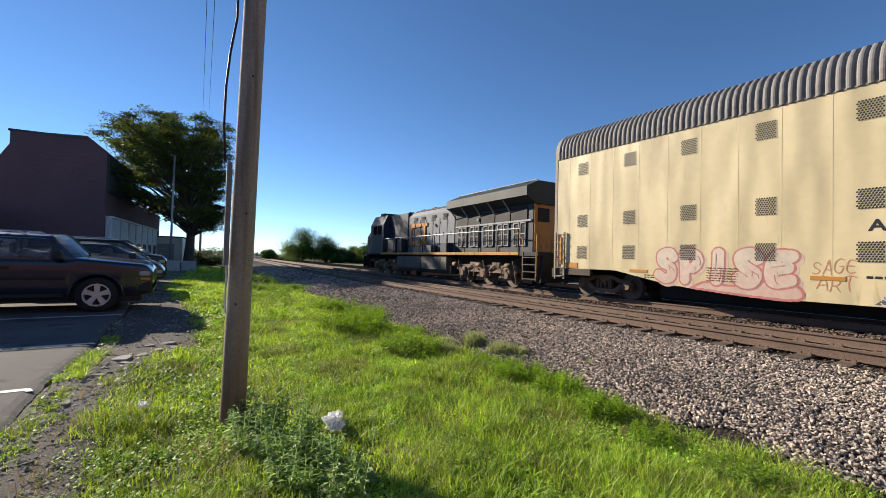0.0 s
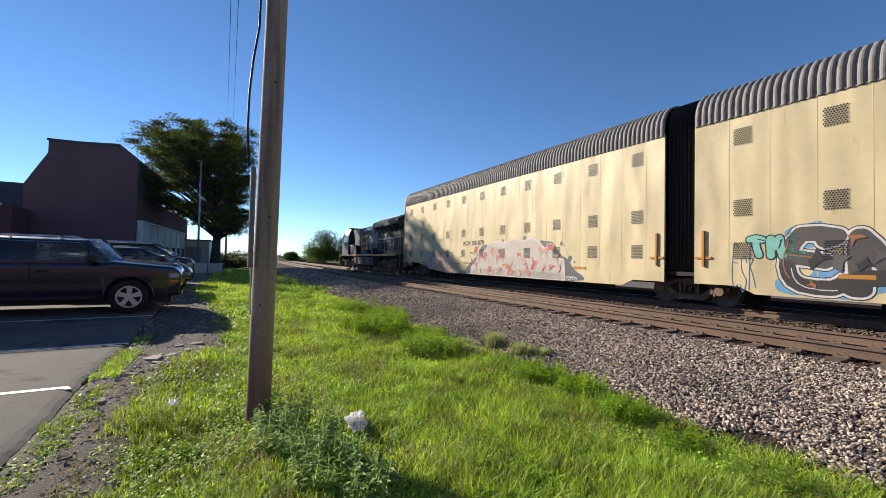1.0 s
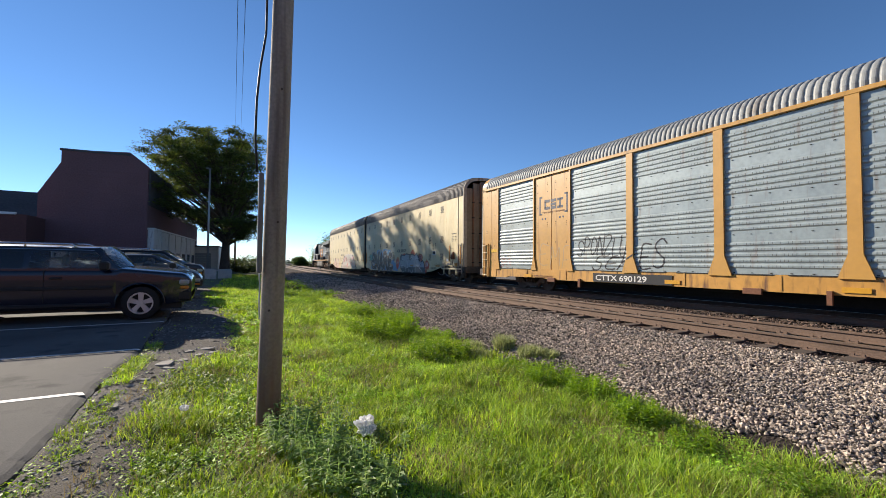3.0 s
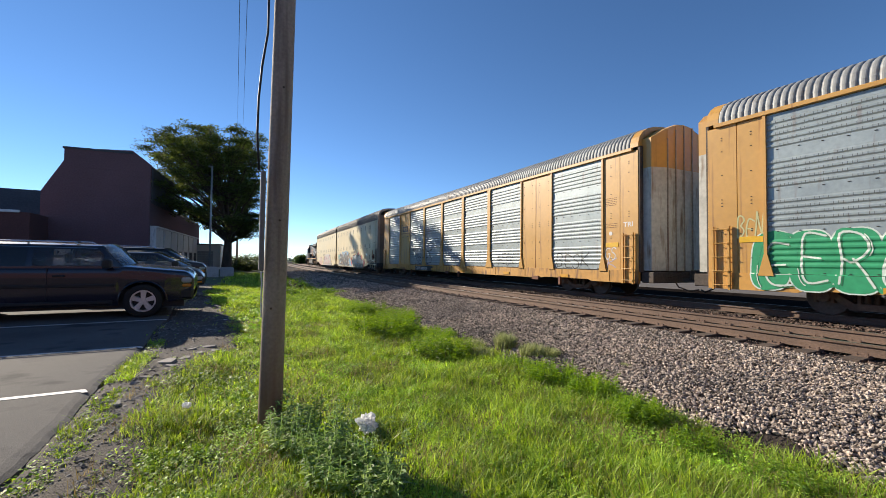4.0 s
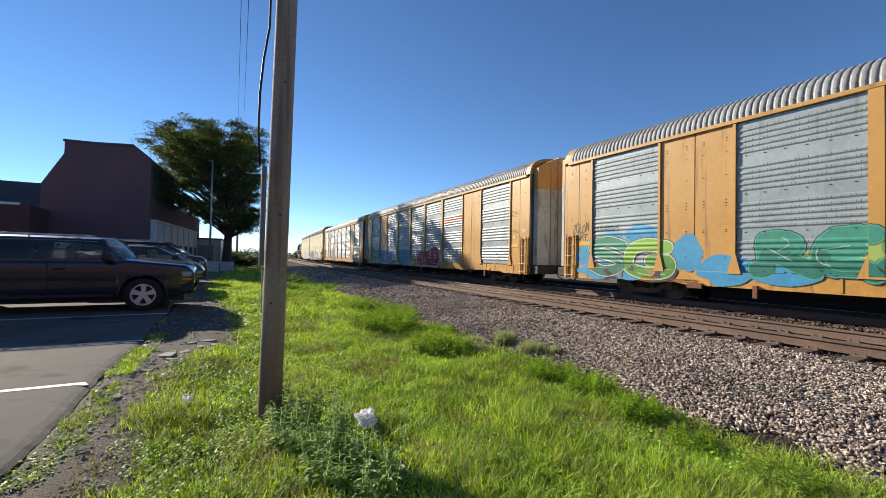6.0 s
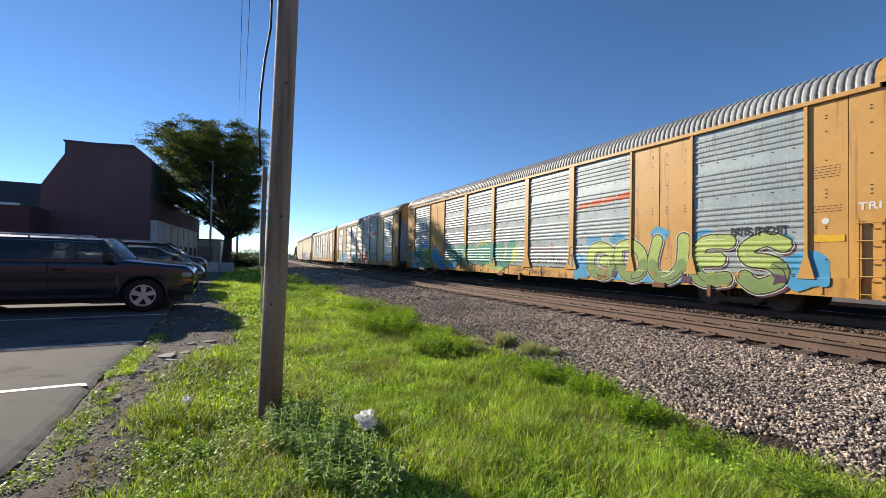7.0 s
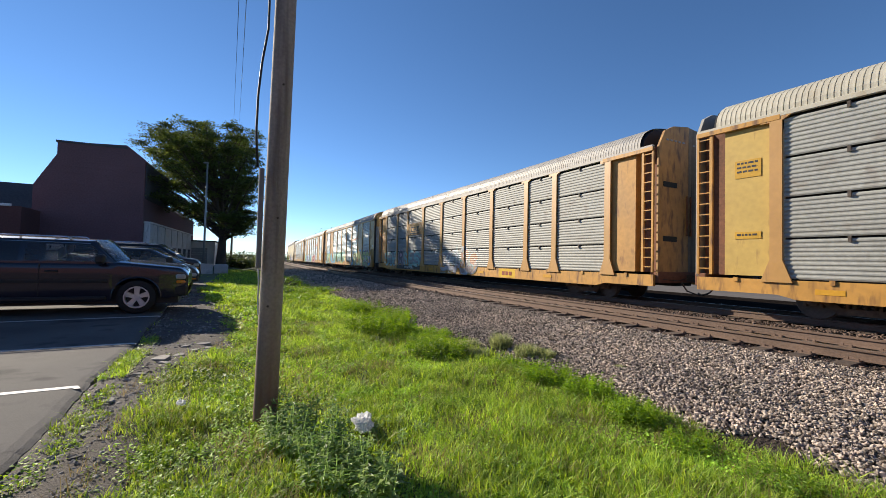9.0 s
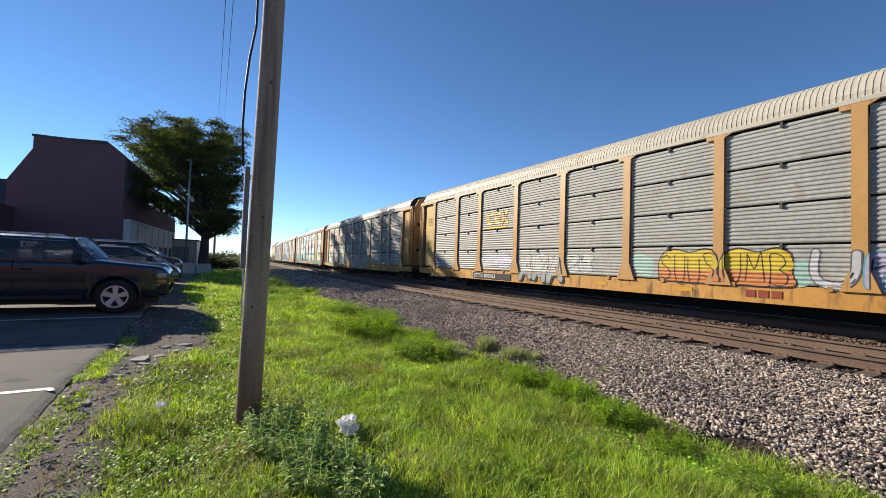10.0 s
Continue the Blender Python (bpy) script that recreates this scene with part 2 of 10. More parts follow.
M_BARK = surface("bark", (0.085, 0.066, 0.05), 0.95, grain=14, blotch=1, spread=0.4, bump=0.9, grain_depth=0.04)
M_POLE = surface("pole_wood", (0.40, 0.315, 0.24), 0.85, grain=34, blotch=1.2, spread=0.25, bump=0.5, stain=(0.12, 0.085, 0.06), amount=0.45, streak=1.0)
M_POLEBUTT = surface("pole_wood_brown_foot", (0.36, 0.305, 0.245), 0.85, grain=34, blotch=1.2, spread=0.25, bump=0.5, stain=(0.13, 0.10, 0.08), amount=0.4, streak=1.0)


def butt_tint(m, colour, z0, z1):
    """Tints the lower part towards a colour, with a ragged upper edge."""
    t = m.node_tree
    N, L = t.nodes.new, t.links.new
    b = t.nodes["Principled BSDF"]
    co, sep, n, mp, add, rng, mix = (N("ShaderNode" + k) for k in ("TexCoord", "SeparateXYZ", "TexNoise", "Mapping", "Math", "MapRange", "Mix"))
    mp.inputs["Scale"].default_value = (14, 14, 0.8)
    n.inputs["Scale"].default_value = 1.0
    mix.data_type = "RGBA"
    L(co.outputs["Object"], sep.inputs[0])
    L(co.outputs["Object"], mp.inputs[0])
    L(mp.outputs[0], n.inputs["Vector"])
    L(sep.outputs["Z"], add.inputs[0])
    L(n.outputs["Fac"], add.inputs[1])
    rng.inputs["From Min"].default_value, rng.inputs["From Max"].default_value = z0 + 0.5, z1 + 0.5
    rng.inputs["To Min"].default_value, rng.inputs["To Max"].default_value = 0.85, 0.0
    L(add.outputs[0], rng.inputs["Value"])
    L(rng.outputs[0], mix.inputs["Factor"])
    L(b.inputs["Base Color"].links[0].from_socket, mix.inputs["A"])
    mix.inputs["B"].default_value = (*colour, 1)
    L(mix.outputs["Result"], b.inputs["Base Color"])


butt_tint(M_POLEBUTT, (0.165, 0.085, 0.05), -0.3, 0.75)
M_RUSTGOLD = surface("rusty_yellow_sheet", (0.53, 0.285, 0.080), 0.65, grain=7, blotch=0.8, spread=0.2, bump=0.1, stain=(0.22, 0.10, 0.045), amount=0.3, streak=0.7)
M_BROWNGRIME = surface("brown_grimy_steel", (0.22, 0.145, 0.095), 0.8, grain=14, blotch=1.3, spread=0.4, bump=0.3, stain=(0.07, 0.055, 0.045), amount=0.45)
M_DUSTY = surface("dusty_steel", (0.13, 0.115, 0.10), 0.7, grain=9, blotch=0.7, spread=0.25, bump=0.1, stain=(0.05, 0.045, 0.045), amount=0.4, streak=0.7)
M_CREAM = dented(surface("cream_paint", (0.71, 0.59, 0.345), 0.5, grain=5, blotch=0.5, spread=0.07, bump=0.05, stain=(0.52, 0.40, 0.22), amount=0.03, streak=0.9), depth=0.11, strength=0.9)
M_YELLOW = dented(surface("yellow_paint", (0.62, 0.335, 0.070), 0.44, spec=0.7, grain=6, blotch=0.6, spread=0.10, bump=0.06, stain=(0.27, 0.115, 0.035), amount=0.25, streak=1.0), depth=0.035, strength=0.5)
M_SILLYEL = surface("sill_paint", (0.60, 0.31, 0.062), 0.55, grain=7, blotch=0.8, spread=0.16, bump=0.1, stain=(0.16, 0.075, 0.035), amount=0.5, streak=0.8)
M_GOLD = dented(surface("faded_yellow_paint", (0.56, 0.30, 0.075), 0.46, spec=0.8, grain=6, blotch=0.6, spread=0.12, bump=0.06, stain=(0.25, 0.12, 0.04), amount=0.3, streak=1.0), depth=0.03, strength=0.4)
M_GOLDEND = surface("grimy_gold_end", (0.46, 0.25, 0.075), 0.6, grain=6, blotch=0.5, spread=0.25, bump=0.08, stain=(0.14, 0.075, 0.04), amount=0.55, streak=0.7)
# Grime, darkened further to put in the shade of the cream car's end.
M_ENDDARK = surface("dark_dirty_end_sheet", (0.22, 0.17, 0.12), 0.75, grain=8, blotch=0.8, spread=0.25, bump=0.1, stain=(0.07, 0.05, 0.04), amount=0.5, streak=1.0)
M_GALV = surface("galvanized_sheet", (0.375, 0.435, 0.445), 0.42, metal=0.3, grain=9, blotch=0.9, spread=0.16, bump=0.06, stain=(0.30, 0.27, 0.24), amount=0.25, streak=0.9)
# Shade under the train is put into this bed's colour.
M_SHADEBED = surface("shade_blackened_ballast", (0.022, 0.018, 0.016), 1.0, spec=0.0, grain=26, blotch=1.4, spread=0.5, bump=1.0, grain_depth=0.05)
M_GALVOLD = surface("weathered_galvanized_sheet", (0.385, 0.39, 0.36), 0.65, metal=0.15, grain=9, blotch=0.7, spread=0.2, bump=0.08, stain=(0.27, 0.235, 0.20), amount=0.3)
M_ROOF = surface("roof_sheet", (0.25, 0.235, 0.22), 0.68, metal=0.15, grain=8, blotch=0.6, spread=0.2, bump=0.06, stain=(0.19, 0.155, 0.13), amount=0.35, streak=0.2)
M_ROOFPALE = surface("pale_roof_sheet", (0.44, 0.42, 0.385), 0.62, metal=0.1, grain=8, blotch=0.6, spread=0.14, bump=0.06, stain=(0.33, 0.27, 0.21), amount=0.25)
M_ROOFCREAM = surface("cream_roof_sheet", (0.56, 0.525, 0.42), 0.62, metal=0.05, grain=8, blotch=0.6, spread=0.12, bump=0.06, stain=(0.40, 0.33, 0.22), amount=0.2)
M_ROOFC = surface("galvanized_roof_sheet", (0.33, 0.34, 0.335), 0.6, metal=0.15, grain=8, blotch=0.6, spread=0.18, bump=0.06, stain=(0.22, 0.19, 0.165), amount=0.3)
M_DOORW = surface("end_door_white", (0.56, 0.545, 0.475), 0.6, grain=8, blotch=0.8, spread=0.25, bump=0.08, stain=(0.24, 0.15, 0.085), amount=0.38, streak=0.9)
M_DOORRIB = surface("door_rib", (0.38, 0.32, 0.25), 0.7, grain=8, blotch=0.8, spread=0.3, bump=0.1, stain=(0.16, 0.07, 0.04), amount=0.5, streak=1.0)
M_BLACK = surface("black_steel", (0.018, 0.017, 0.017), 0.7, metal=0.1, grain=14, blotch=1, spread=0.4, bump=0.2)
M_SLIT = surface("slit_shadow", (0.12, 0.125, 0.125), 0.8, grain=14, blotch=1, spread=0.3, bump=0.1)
M_GRIME = surface("grimy_steel", (0.095, 0.076, 0.062), 0.75, metal=0.2, grain=14, blotch=1.3, spread=0.45, bump=0.3, stain=(0.13, 0.085, 0.06), amount=0.4)
M_RUST = surface("rusted_paint", (0.20, 0.085, 0.045), 0.8, grain=12, blotch=1, spread=0.35, bump=0.2)
M_WHEEL = surface("wheel_steel", (0.16, 0.12, 0.095), 0.55, metal=0.35, grain=20, blotch=3, spread=0.3, bump=0.1)
M_BLUE = dented(surface("dark_blue_paint", (0.022, 0.030, 0.050), 0.6, grain=9, blotch=0.7, spread=0.25, bump=0.05, stain=(0.055, 0.048, 0.042), amount=0.3, streak=0.6), depth=0.02, strength=0.3)
M_LOCOGREY = surface("loco_grey_paint", (0.135, 0.16, 0.195), 0.6, grain=9, blotch=0.7, spread=0.15, bump=0.05, stain=(0.09, 0.08, 0.07), amount=0.4, streak=0.8)
M_LOCOYEL = surface("loco_yellow_paint", (0.56, 0.27, 0.05), 0.5, grain=9, blotch=0.7, spread=0.15, bump=0.05, stain=(0.14, 0.075, 0.035), amount=0.45, streak=0.8)
M_FRAMEGREY = surface("frame_grey_paint", (0.30, 0.31, 0.32), 0.55, grain=12, blotch=1.0, spread=0.2, bump=0.05, stain=(0.12, 0.10, 0.09), amount=0.3, streak=0.7)
M_WHITE = surface("white_paint", (0.74, 0.73, 0.70), 0.55, grain=14, blotch=1.3, spread=0.08, bump=0.05)
M_INK = surface("black_paint", (0.022, 0.022, 0.026), 0.5, grain=14, blotch=1.3, spread=0.2, bump=0.03)
M_NAVY = surface("navy_paint", (0.03, 0.038, 0.075), 0.5, grain=14, blotch=1.3, spread=0.2, bump=0.03)
M_BRICK = surface("dark_brick", (0.16, 0.082, 0.09), 0.9, grain=9, blotch=0.25, spread=0.25, bump=0.3)
M_ROOFING = surface("roofing", (0.07, 0.068, 0.075), 0.85, grain=6, blotch=0.4, spread=0.3, bump=0.3)
M_PALEWALL = surface("pale_wall", (0.68, 0.68, 0.66), 0.8, grain=8, blotch=0.5, spread=0.10, bump=0.15, stain=(0.27, 0.26, 0.25), amount=0.2, streak=0.9)
M_CONCRETE = surface("concrete", (0.50, 0.48, 0.45), 0.9, grain=18, blotch=1.2, spread=0.15, bump=0.4, stain=(0.22, 0.21, 0.19), amount=0.3)
M_CARBLUE = surface("dark_blue_car_paint", (0.008, 0.011, 0.026), 0.25, metal=0.0, grain=40, blotch=1, spread=0.15, bump=0.0, coat=0.6, spec=0.4)
M_CARBLACK = surface("black_car_paint", (0.010, 0.010, 0.012), 0.3, metal=0.0, grain=40, blotch=1, spread=0.15, bump=0.0, coat=0.4, spec=0.3)
M_CARGREY = surface("grey_car_paint", (0.022, 0.026, 0.035), 0.3, metal=0.1, grain=40, blotch=1, spread=0.15, bump=0.0, coat=0.5, spec=0.4)
M_RUBBER = surface("tyre_rubber", (0.02, 0.02, 0.02), 0.85, grain=30, blotch=4, spread=0.3, bump=0.2)
M_ALLOY = surface("alloy_rim", (0.78, 0.78, 0.78), 0.4, metal=0.7, grain=20, blotch=3, spread=0.1, bump=0.03)
M_CHROME = surface("chrome_trim", (0.7, 0.7, 0.7), 0.18, metal=1.0, grain=20, blotch=3, spread=0.05, bump=0.0)
M_GLASS = glass("dark_glass", (0.02, 0.024, 0.028), 0.03, 0.3)
M_CARGLASS = glass("car_glass", (0.45, 0.48, 0.48), 0.02, 0.95)
M_CLEARGLASS = glass("lamp_glass", (0.75, 0.75, 0.73), 0.08, 0.5)
M_AMBER = surface("amber_lens", (0.75, 0.24, 0.02), 0.2, grain=30, blotch=3, spread=0.1, bump=0.0, coat=1.0)
M_TRIM = surface("black_trim", (0.018, 0.018, 0.018), 0.6, grain=30, blotch=3, spread=0.2, bump=0.05)
M_SEAT = surface("seat_cloth", (0.16, 0.15, 0.14), 0.9, grain=40, blotch=3, spread=0.2, bump=0.2)
M_POST = surface("galvanized_post", (0.33, 0.34, 0.34), 0.5, metal=0.5, grain=20, blotch=1.5, spread=0.15, bump=0.1)
M_CONDUIT = surface("grey_conduit", (0.20, 0.20, 0.20), 0.6, grain=20, blotch=1.5, spread=0.2, bump=0.1)
M_PLASTIC = leafy("white_plastic", (0.80, 0.80, 0.82), (0.86, 0.86, 0.87), 0.45, 0.05, 0.4)
M_CLOVER = leafy("clover_leaf", (0.18, 0.34, 0.04), (0.50, 0.74, 0.11), 0.42, 0.5, 0.55)
M_BANK = leafy("bank_grass_blade", (0.11, 0.15, 0.03), (0.20, 0.23, 0.06), 0.4, 0.4)
M_ROAD = surface("far_road", (0.17, 0.155, 0.14), 1.0, spec=0.1, grain=4, blotch=0.3, spread=0.2, bump=0.2)
# Haze is mixed into this far foliage colour.
M_HAZE = surface("haze_tinted_wood", (0.10, 0.14, 0.11), 0.95, grain=0.5, blotch=0.05, spread=0.3, bump=0.2)
PAINTS = {}


def paint(c, name="spray_paint"):
    """Sprayed colour, one material to a colour."""
    if c not in PAINTS:
        PAINTS[c] = surface(name, c, 0.5, grain=9, blotch=1.5, spread=0.15, bump=0.05)
    return PAINTS[c]

# ---- ground, parking lot, ballast, track ----
def shift(y):
    """How far the line has bent to the right at distance y."""
    return float(np.interp(y, _sy, _sx))


def rise(y):
    return 0.030 * min(max(y - 8.5, 0.0), 7.0)


def lot_edge(y):
    return -1.25 + 0.02 * max(0, min(y, 11) - 3.5) + 0.03 * math.sin(y * 1.7)


def verge_z(x, y):
    """Height of the soil between the lot and the ballast, and beyond."""
    u = x - shift(y)
    if u > 4.4:
        k = 0.0
    else:
        k = min(1.0, (4.4 - u) / 4.4)
    z = -0.50 + 0.10 * k + rise(y) * k
    z += 0.025 * noise.noise(Vector((x * 0.8, y * 0.8, 0))) + 0.012 * noise.noise(Vector((x * 2.6, y * 2.6, 3)))
    z += 0.065 * min(1.0, max(0.0, (0.3 - x) / 1.2))
    if x < -1.27:
        z = min(z, -0.43 + rise(y))
    if u > 16.5:
        z = -0.42
    return z


def grid_axis(lo, hi, near_lo, near_hi, fine, growth):
    out, v, step = [], near_lo, fine
    while v < near_hi:
        out.append(v)
        v += fine
    while v < hi:
        out.append(v)
        step *= growth
        v += step
    out.append(hi)
    v, step = near_lo, fine
    while v > lo:
        step *= growth
        v -= step
        out.append(max(v, lo))
    return sorted(set(out))


def build_ground():
    xs = grid_axis(-2500, 2500, -2.5, 6.0, 0.22, 1.25)
    ys = grid_axis(-2500, 4500, 0.0, 18.0, 0.25, 1.2)
    vs = [(x, y, verge_z(x, y) - 0.03) for y in ys for x in xs]
    n = len(xs)
    fs = [(j * n + i, j * n + i + 1, (j + 1) * n + i + 1, (j + 1) * n + i) for j in range(len(ys) - 1) for i in range(n - 1)]
    tagged(new("ground", raw_mesh("ground", vs, fs, M_SOIL, True)), "uneven grassy soil verge reaching the horizon", "ground", kind="structure")


build_ground()


def build_lot():
    """The lot: a worn asphalt slab with a broken, raised edge towards the verge."""
    ys = [-25 + i for i in range(25)] + [i * 0.10 for i in range(210)] + [21 + i * 2.0 for i in range(16)]
    vs, fs = [], []
    for y in ys:
        e = lot_edge(y) + 0.03 * noise.noise(Vector((0, y * 3.1, 5))) + 0.025 * noise.noise(Vector((0, y * 9.0, 5)))
        z = -0.30 + rise(y)
        vs += [(-60, y, z), (-20, y, z), (-6, y, z), (e - 0.12, y, z), (e - 0.05, y, z - 0.010), (e, y, z - 0.028), (e + 0.03, y, z - 0.25)]
    for j in range(len(ys) - 1):
        for i in range(6):
            fs.append((j * 7 + i, j * 7 + i + 1, (j + 1) * 7 + i + 1, (j + 1) * 7 + i))
    lot = tagged(new("parking_lot", raw_mesh("parking_lot", vs, fs, M_ASPHALT)), "worn grey asphalt parking lot with a broken edge", "parking lot", kind="structure")
    # painted bay lines
    for y0, dy, x0 in ((5.95, 0.03, -1.33), (8.48, 0.05, -1.18), (11.35, 0.16, -1.12), (14.3, 0.2, -1.1), (17.2, 0.2, -1.1)):
        bm = bmesh.new()
        last = None
        n = 20
        for i in range(n + 1):
            x = x0 - i * 0.3
            y = y0 - dy * i * 0.3 / 1.7 * 0.35
            a = bm.verts.new((x, y - 0.05, -0.30 + rise(y - 0.05) + 0.004))
            b = bm.verts.new((x, y + 0.05, -0.30 + rise(y + 0.05) + 0.004))
            if last:
                bm.faces.new((last[0], last[1], b, a))
            last = (a, b)
        r = 0.05
        tip = [bm.verts.new((x0 + dx, y0 + dy2, -0.30 + rise(y0 + dy2) + 0.0045)) for dx, dy2 in ((-0.02, 0.05), (0.03, 0.04), (0.08, -0.09), (0.03, -0.10), (0.0, -0.05))]
        bm.faces.new(tip)
        bmesh.ops.recalc_face_normals(bm, faces=bm.faces)
        ob = part("bay_line", bm, M_LINE, lot, "white painted bay line, scuffed")
    # the strip of grit and broken asphalt beside the lot
    ys = [-8.2 + i * 0.3 for i in range(114)]
    vs, fs = [], []
    for y in ys:
        a, b = lot_edge(y) - 0.05, grit_edge(y) + 0.25
        for k in range(9):
            x = a + (b - a) * k / 8
            vs.append((x, y, verge_z(x, y) - 0.02 + 0.03 * (0 < k < 8) + 0.012 * noise.noise(Vector((x * 6, y * 6, 1)))))
    for j in range(len(ys) - 1):
        for i in range(8):
            fs.append((j * 9 + i, j * 9 + i + 1, (j + 1) * 9 + i + 1, (j + 1) * 9 + i))
    tagged(new("grit_strip", raw_mesh("grit_strip", vs, fs, M_GRIT, True)), "strip of grey grit and crumbled asphalt", "ground", kind="structure")


def grit_edge(y):
    """Where the grass begins, going from the lot towards the line."""
    return float(np.interp(y, [0, 3.3, 4.0, 4.7, 5.7, 6.8, 7.9, 8.9, 10.5, 12.5, 15, 19, 23, 30, 36],
                           [-0.75, -0.75, -0.72, -0.74, -0.76, -0.56, -0.02, 0.22, 0.2, 0.08, -0.35, -0.6, -0.42, 0.1, 0.3]))


build_lot()


def rubble(seed, spots, name, label, material, size, flat=0.6):
    """Many small angular stones as one mesh; spots are (x, y, z, scale)."""
    rng = np.random.default_rng(seed)
    base = np.array([(0, 0, 1), (0.9, 0, 0.3), (0.28, 0.85, 0.35), (-0.75, 0.5, 0.25), (-0.7, -0.55, 0.35), (0.3, -0.85, 0.3), (0.6, 0.5, -0.7), (-0.6, 0.1, -0.7), (0.2, -0.6, -0.7)])
    tri = np.array([(0, 1, 2), (0, 2, 3), (0, 3, 4), (0, 4, 5), (0, 5, 1), (1, 6, 2), (2, 6, 7), (2, 7, 3), (3, 7, 4), (4, 7, 8), (4, 8, 5), (5, 8, 1), (1, 8, 6), (6, 8, 7)])
    n = len(spots)
    spots = np.asarray(spots)
    v = base[None] * (1 + rng.uniform(-0.35, 0.35, (n, 9, 1))) + rng.uniform(-0.15, 0.15, (n, 9, 3))
    sc = size * spots[:, 3:4] * rng.uniform(0.6, 1.35, (n, 3)) * np.array([1.15, 0.95, flat])
    v = v * sc[:, None, :]
    ang = rng.uniform(0, 2 * math.pi, n)
    tl = rng.uniform(-0.6, 0.6, n)
    c, s = np.cos(tl)[:, None], np.sin(tl)[:, None]
    x, z = v[..., 0] * c - v[..., 2] * s, v[..., 0] * s + v[..., 2] * c
    c, s = np.cos(ang)[:, None], np.sin(ang)[:, None]
    v = np.stack([x * c - v[..., 1] * s, x * s + v[..., 1] * c, z], -1) + spots[:, None, :3]
    f = tri[None] + 9 * np.arange(n)[:, None, None]
    return tagged(new(name, raw_mesh(name, v.reshape(-1, 3), f.reshape(-1, 3), material)), label, "gravel", kind="stuff")


def bed_z(u):
    return float(np.interp(u, [4.2, 4.7, 7.75, 8.3, 10.35, 11.0, 12.0, 15.2, 15.8, 17.6, 23.5, 26.0], [-0.53, -0.46, -0.20, -0.215, -0.215, -0.22, -0.20, -0.20, -0.22, -0.25, -0.29, -0.45]))


def build_ballast():
    prof = [(u, bed_z(u)) for u in (4.2, 4.7, 5.5, 6.3, 7.0, 7.75, 8.2, 9.3, 10.45, 11.0, 11.9)]
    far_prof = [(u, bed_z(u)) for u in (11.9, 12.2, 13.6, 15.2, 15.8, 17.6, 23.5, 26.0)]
    tagged(new("ballast_bed", sweep(far_prof, -90, 800, M_SHADEBED, "ballast_bed")), "ballast under the passing train, blackened to paint in its shade", "ballast", kind="structure")
    tagged(new("ballast_bed", sweep(prof, -90, 800, M_BALLAST, "ballast_bed")), "bed of grey crushed-stone ballast under the tracks", "ballast", kind="structure")
    rng = np.random.default_rng(4)
    spots = []

    def scatter(u0, u1, s0, s1, density, size, lift):
        k = int((u1 - u0) * (s1 - s0) * density)
        for u, s in zip(rng.uniform(u0, u1, k), rng.uniform(s0, s1, k)):
            if u < 4.75 and noise.noise(Vector((s * 1.3, 0, 7))) * 0.55 + 4.45 > u:
                continue
            x, y, _ = line_point(s, u)
            spots.append((x, y, bed_z(u) + rng.uniform(-0.022, lift + 0.008), size * rng.uniform(0.7, 1.3)))
    scatter(4.2, 7.85, -0.5, 6.0, 2700, 0.63, 0.03)
    scatter(4.2, 7.85, -10, -0.5, 160, 1.3, 0.03)
    scatter(4.2, 7.85, 6.0, 13, 1350, 0.74, 0.03)
    scatter(4.3, 7.9, 13, 26, 260, 1.25, 0.03)
    scatter(4.4, 8.0, 26, 60, 45, 2.2, 0.04)
    rubble(11, spots, "ballast_stones", "loose grey and pinkish crushed ballast stones", M_STONE, 0.028, 0.85)
    spots.clear()
    scatter(7.85, 10.7, -0.5, 14, 200, 0.8, 0.01)
    scatter(10.6, 12.6, -0.5, 14, 230, 1.0, 0.02)
    scatter(7.9, 12.6, 14, 40, 60, 1.5, 0.02)
    rubble(12, spots, "ballast_stones", "rust-browned crushed stones between the rails", M_STONEBROWN, 0.030, 0.75)


build_ballast()


def rail_profile(u):
    h = [(-0.07, -0.171), (0.07, -0.171), (0.07, -0.160), (0.012, -0.142), (0.010, -0.045), (0.036, -0.036), (0.036, -0.006), (0.028, 0.0)]
    return [(u + a, b) for a, b in h] + [(u - a, b) for a, b in h[::-1] if b > -0.171]


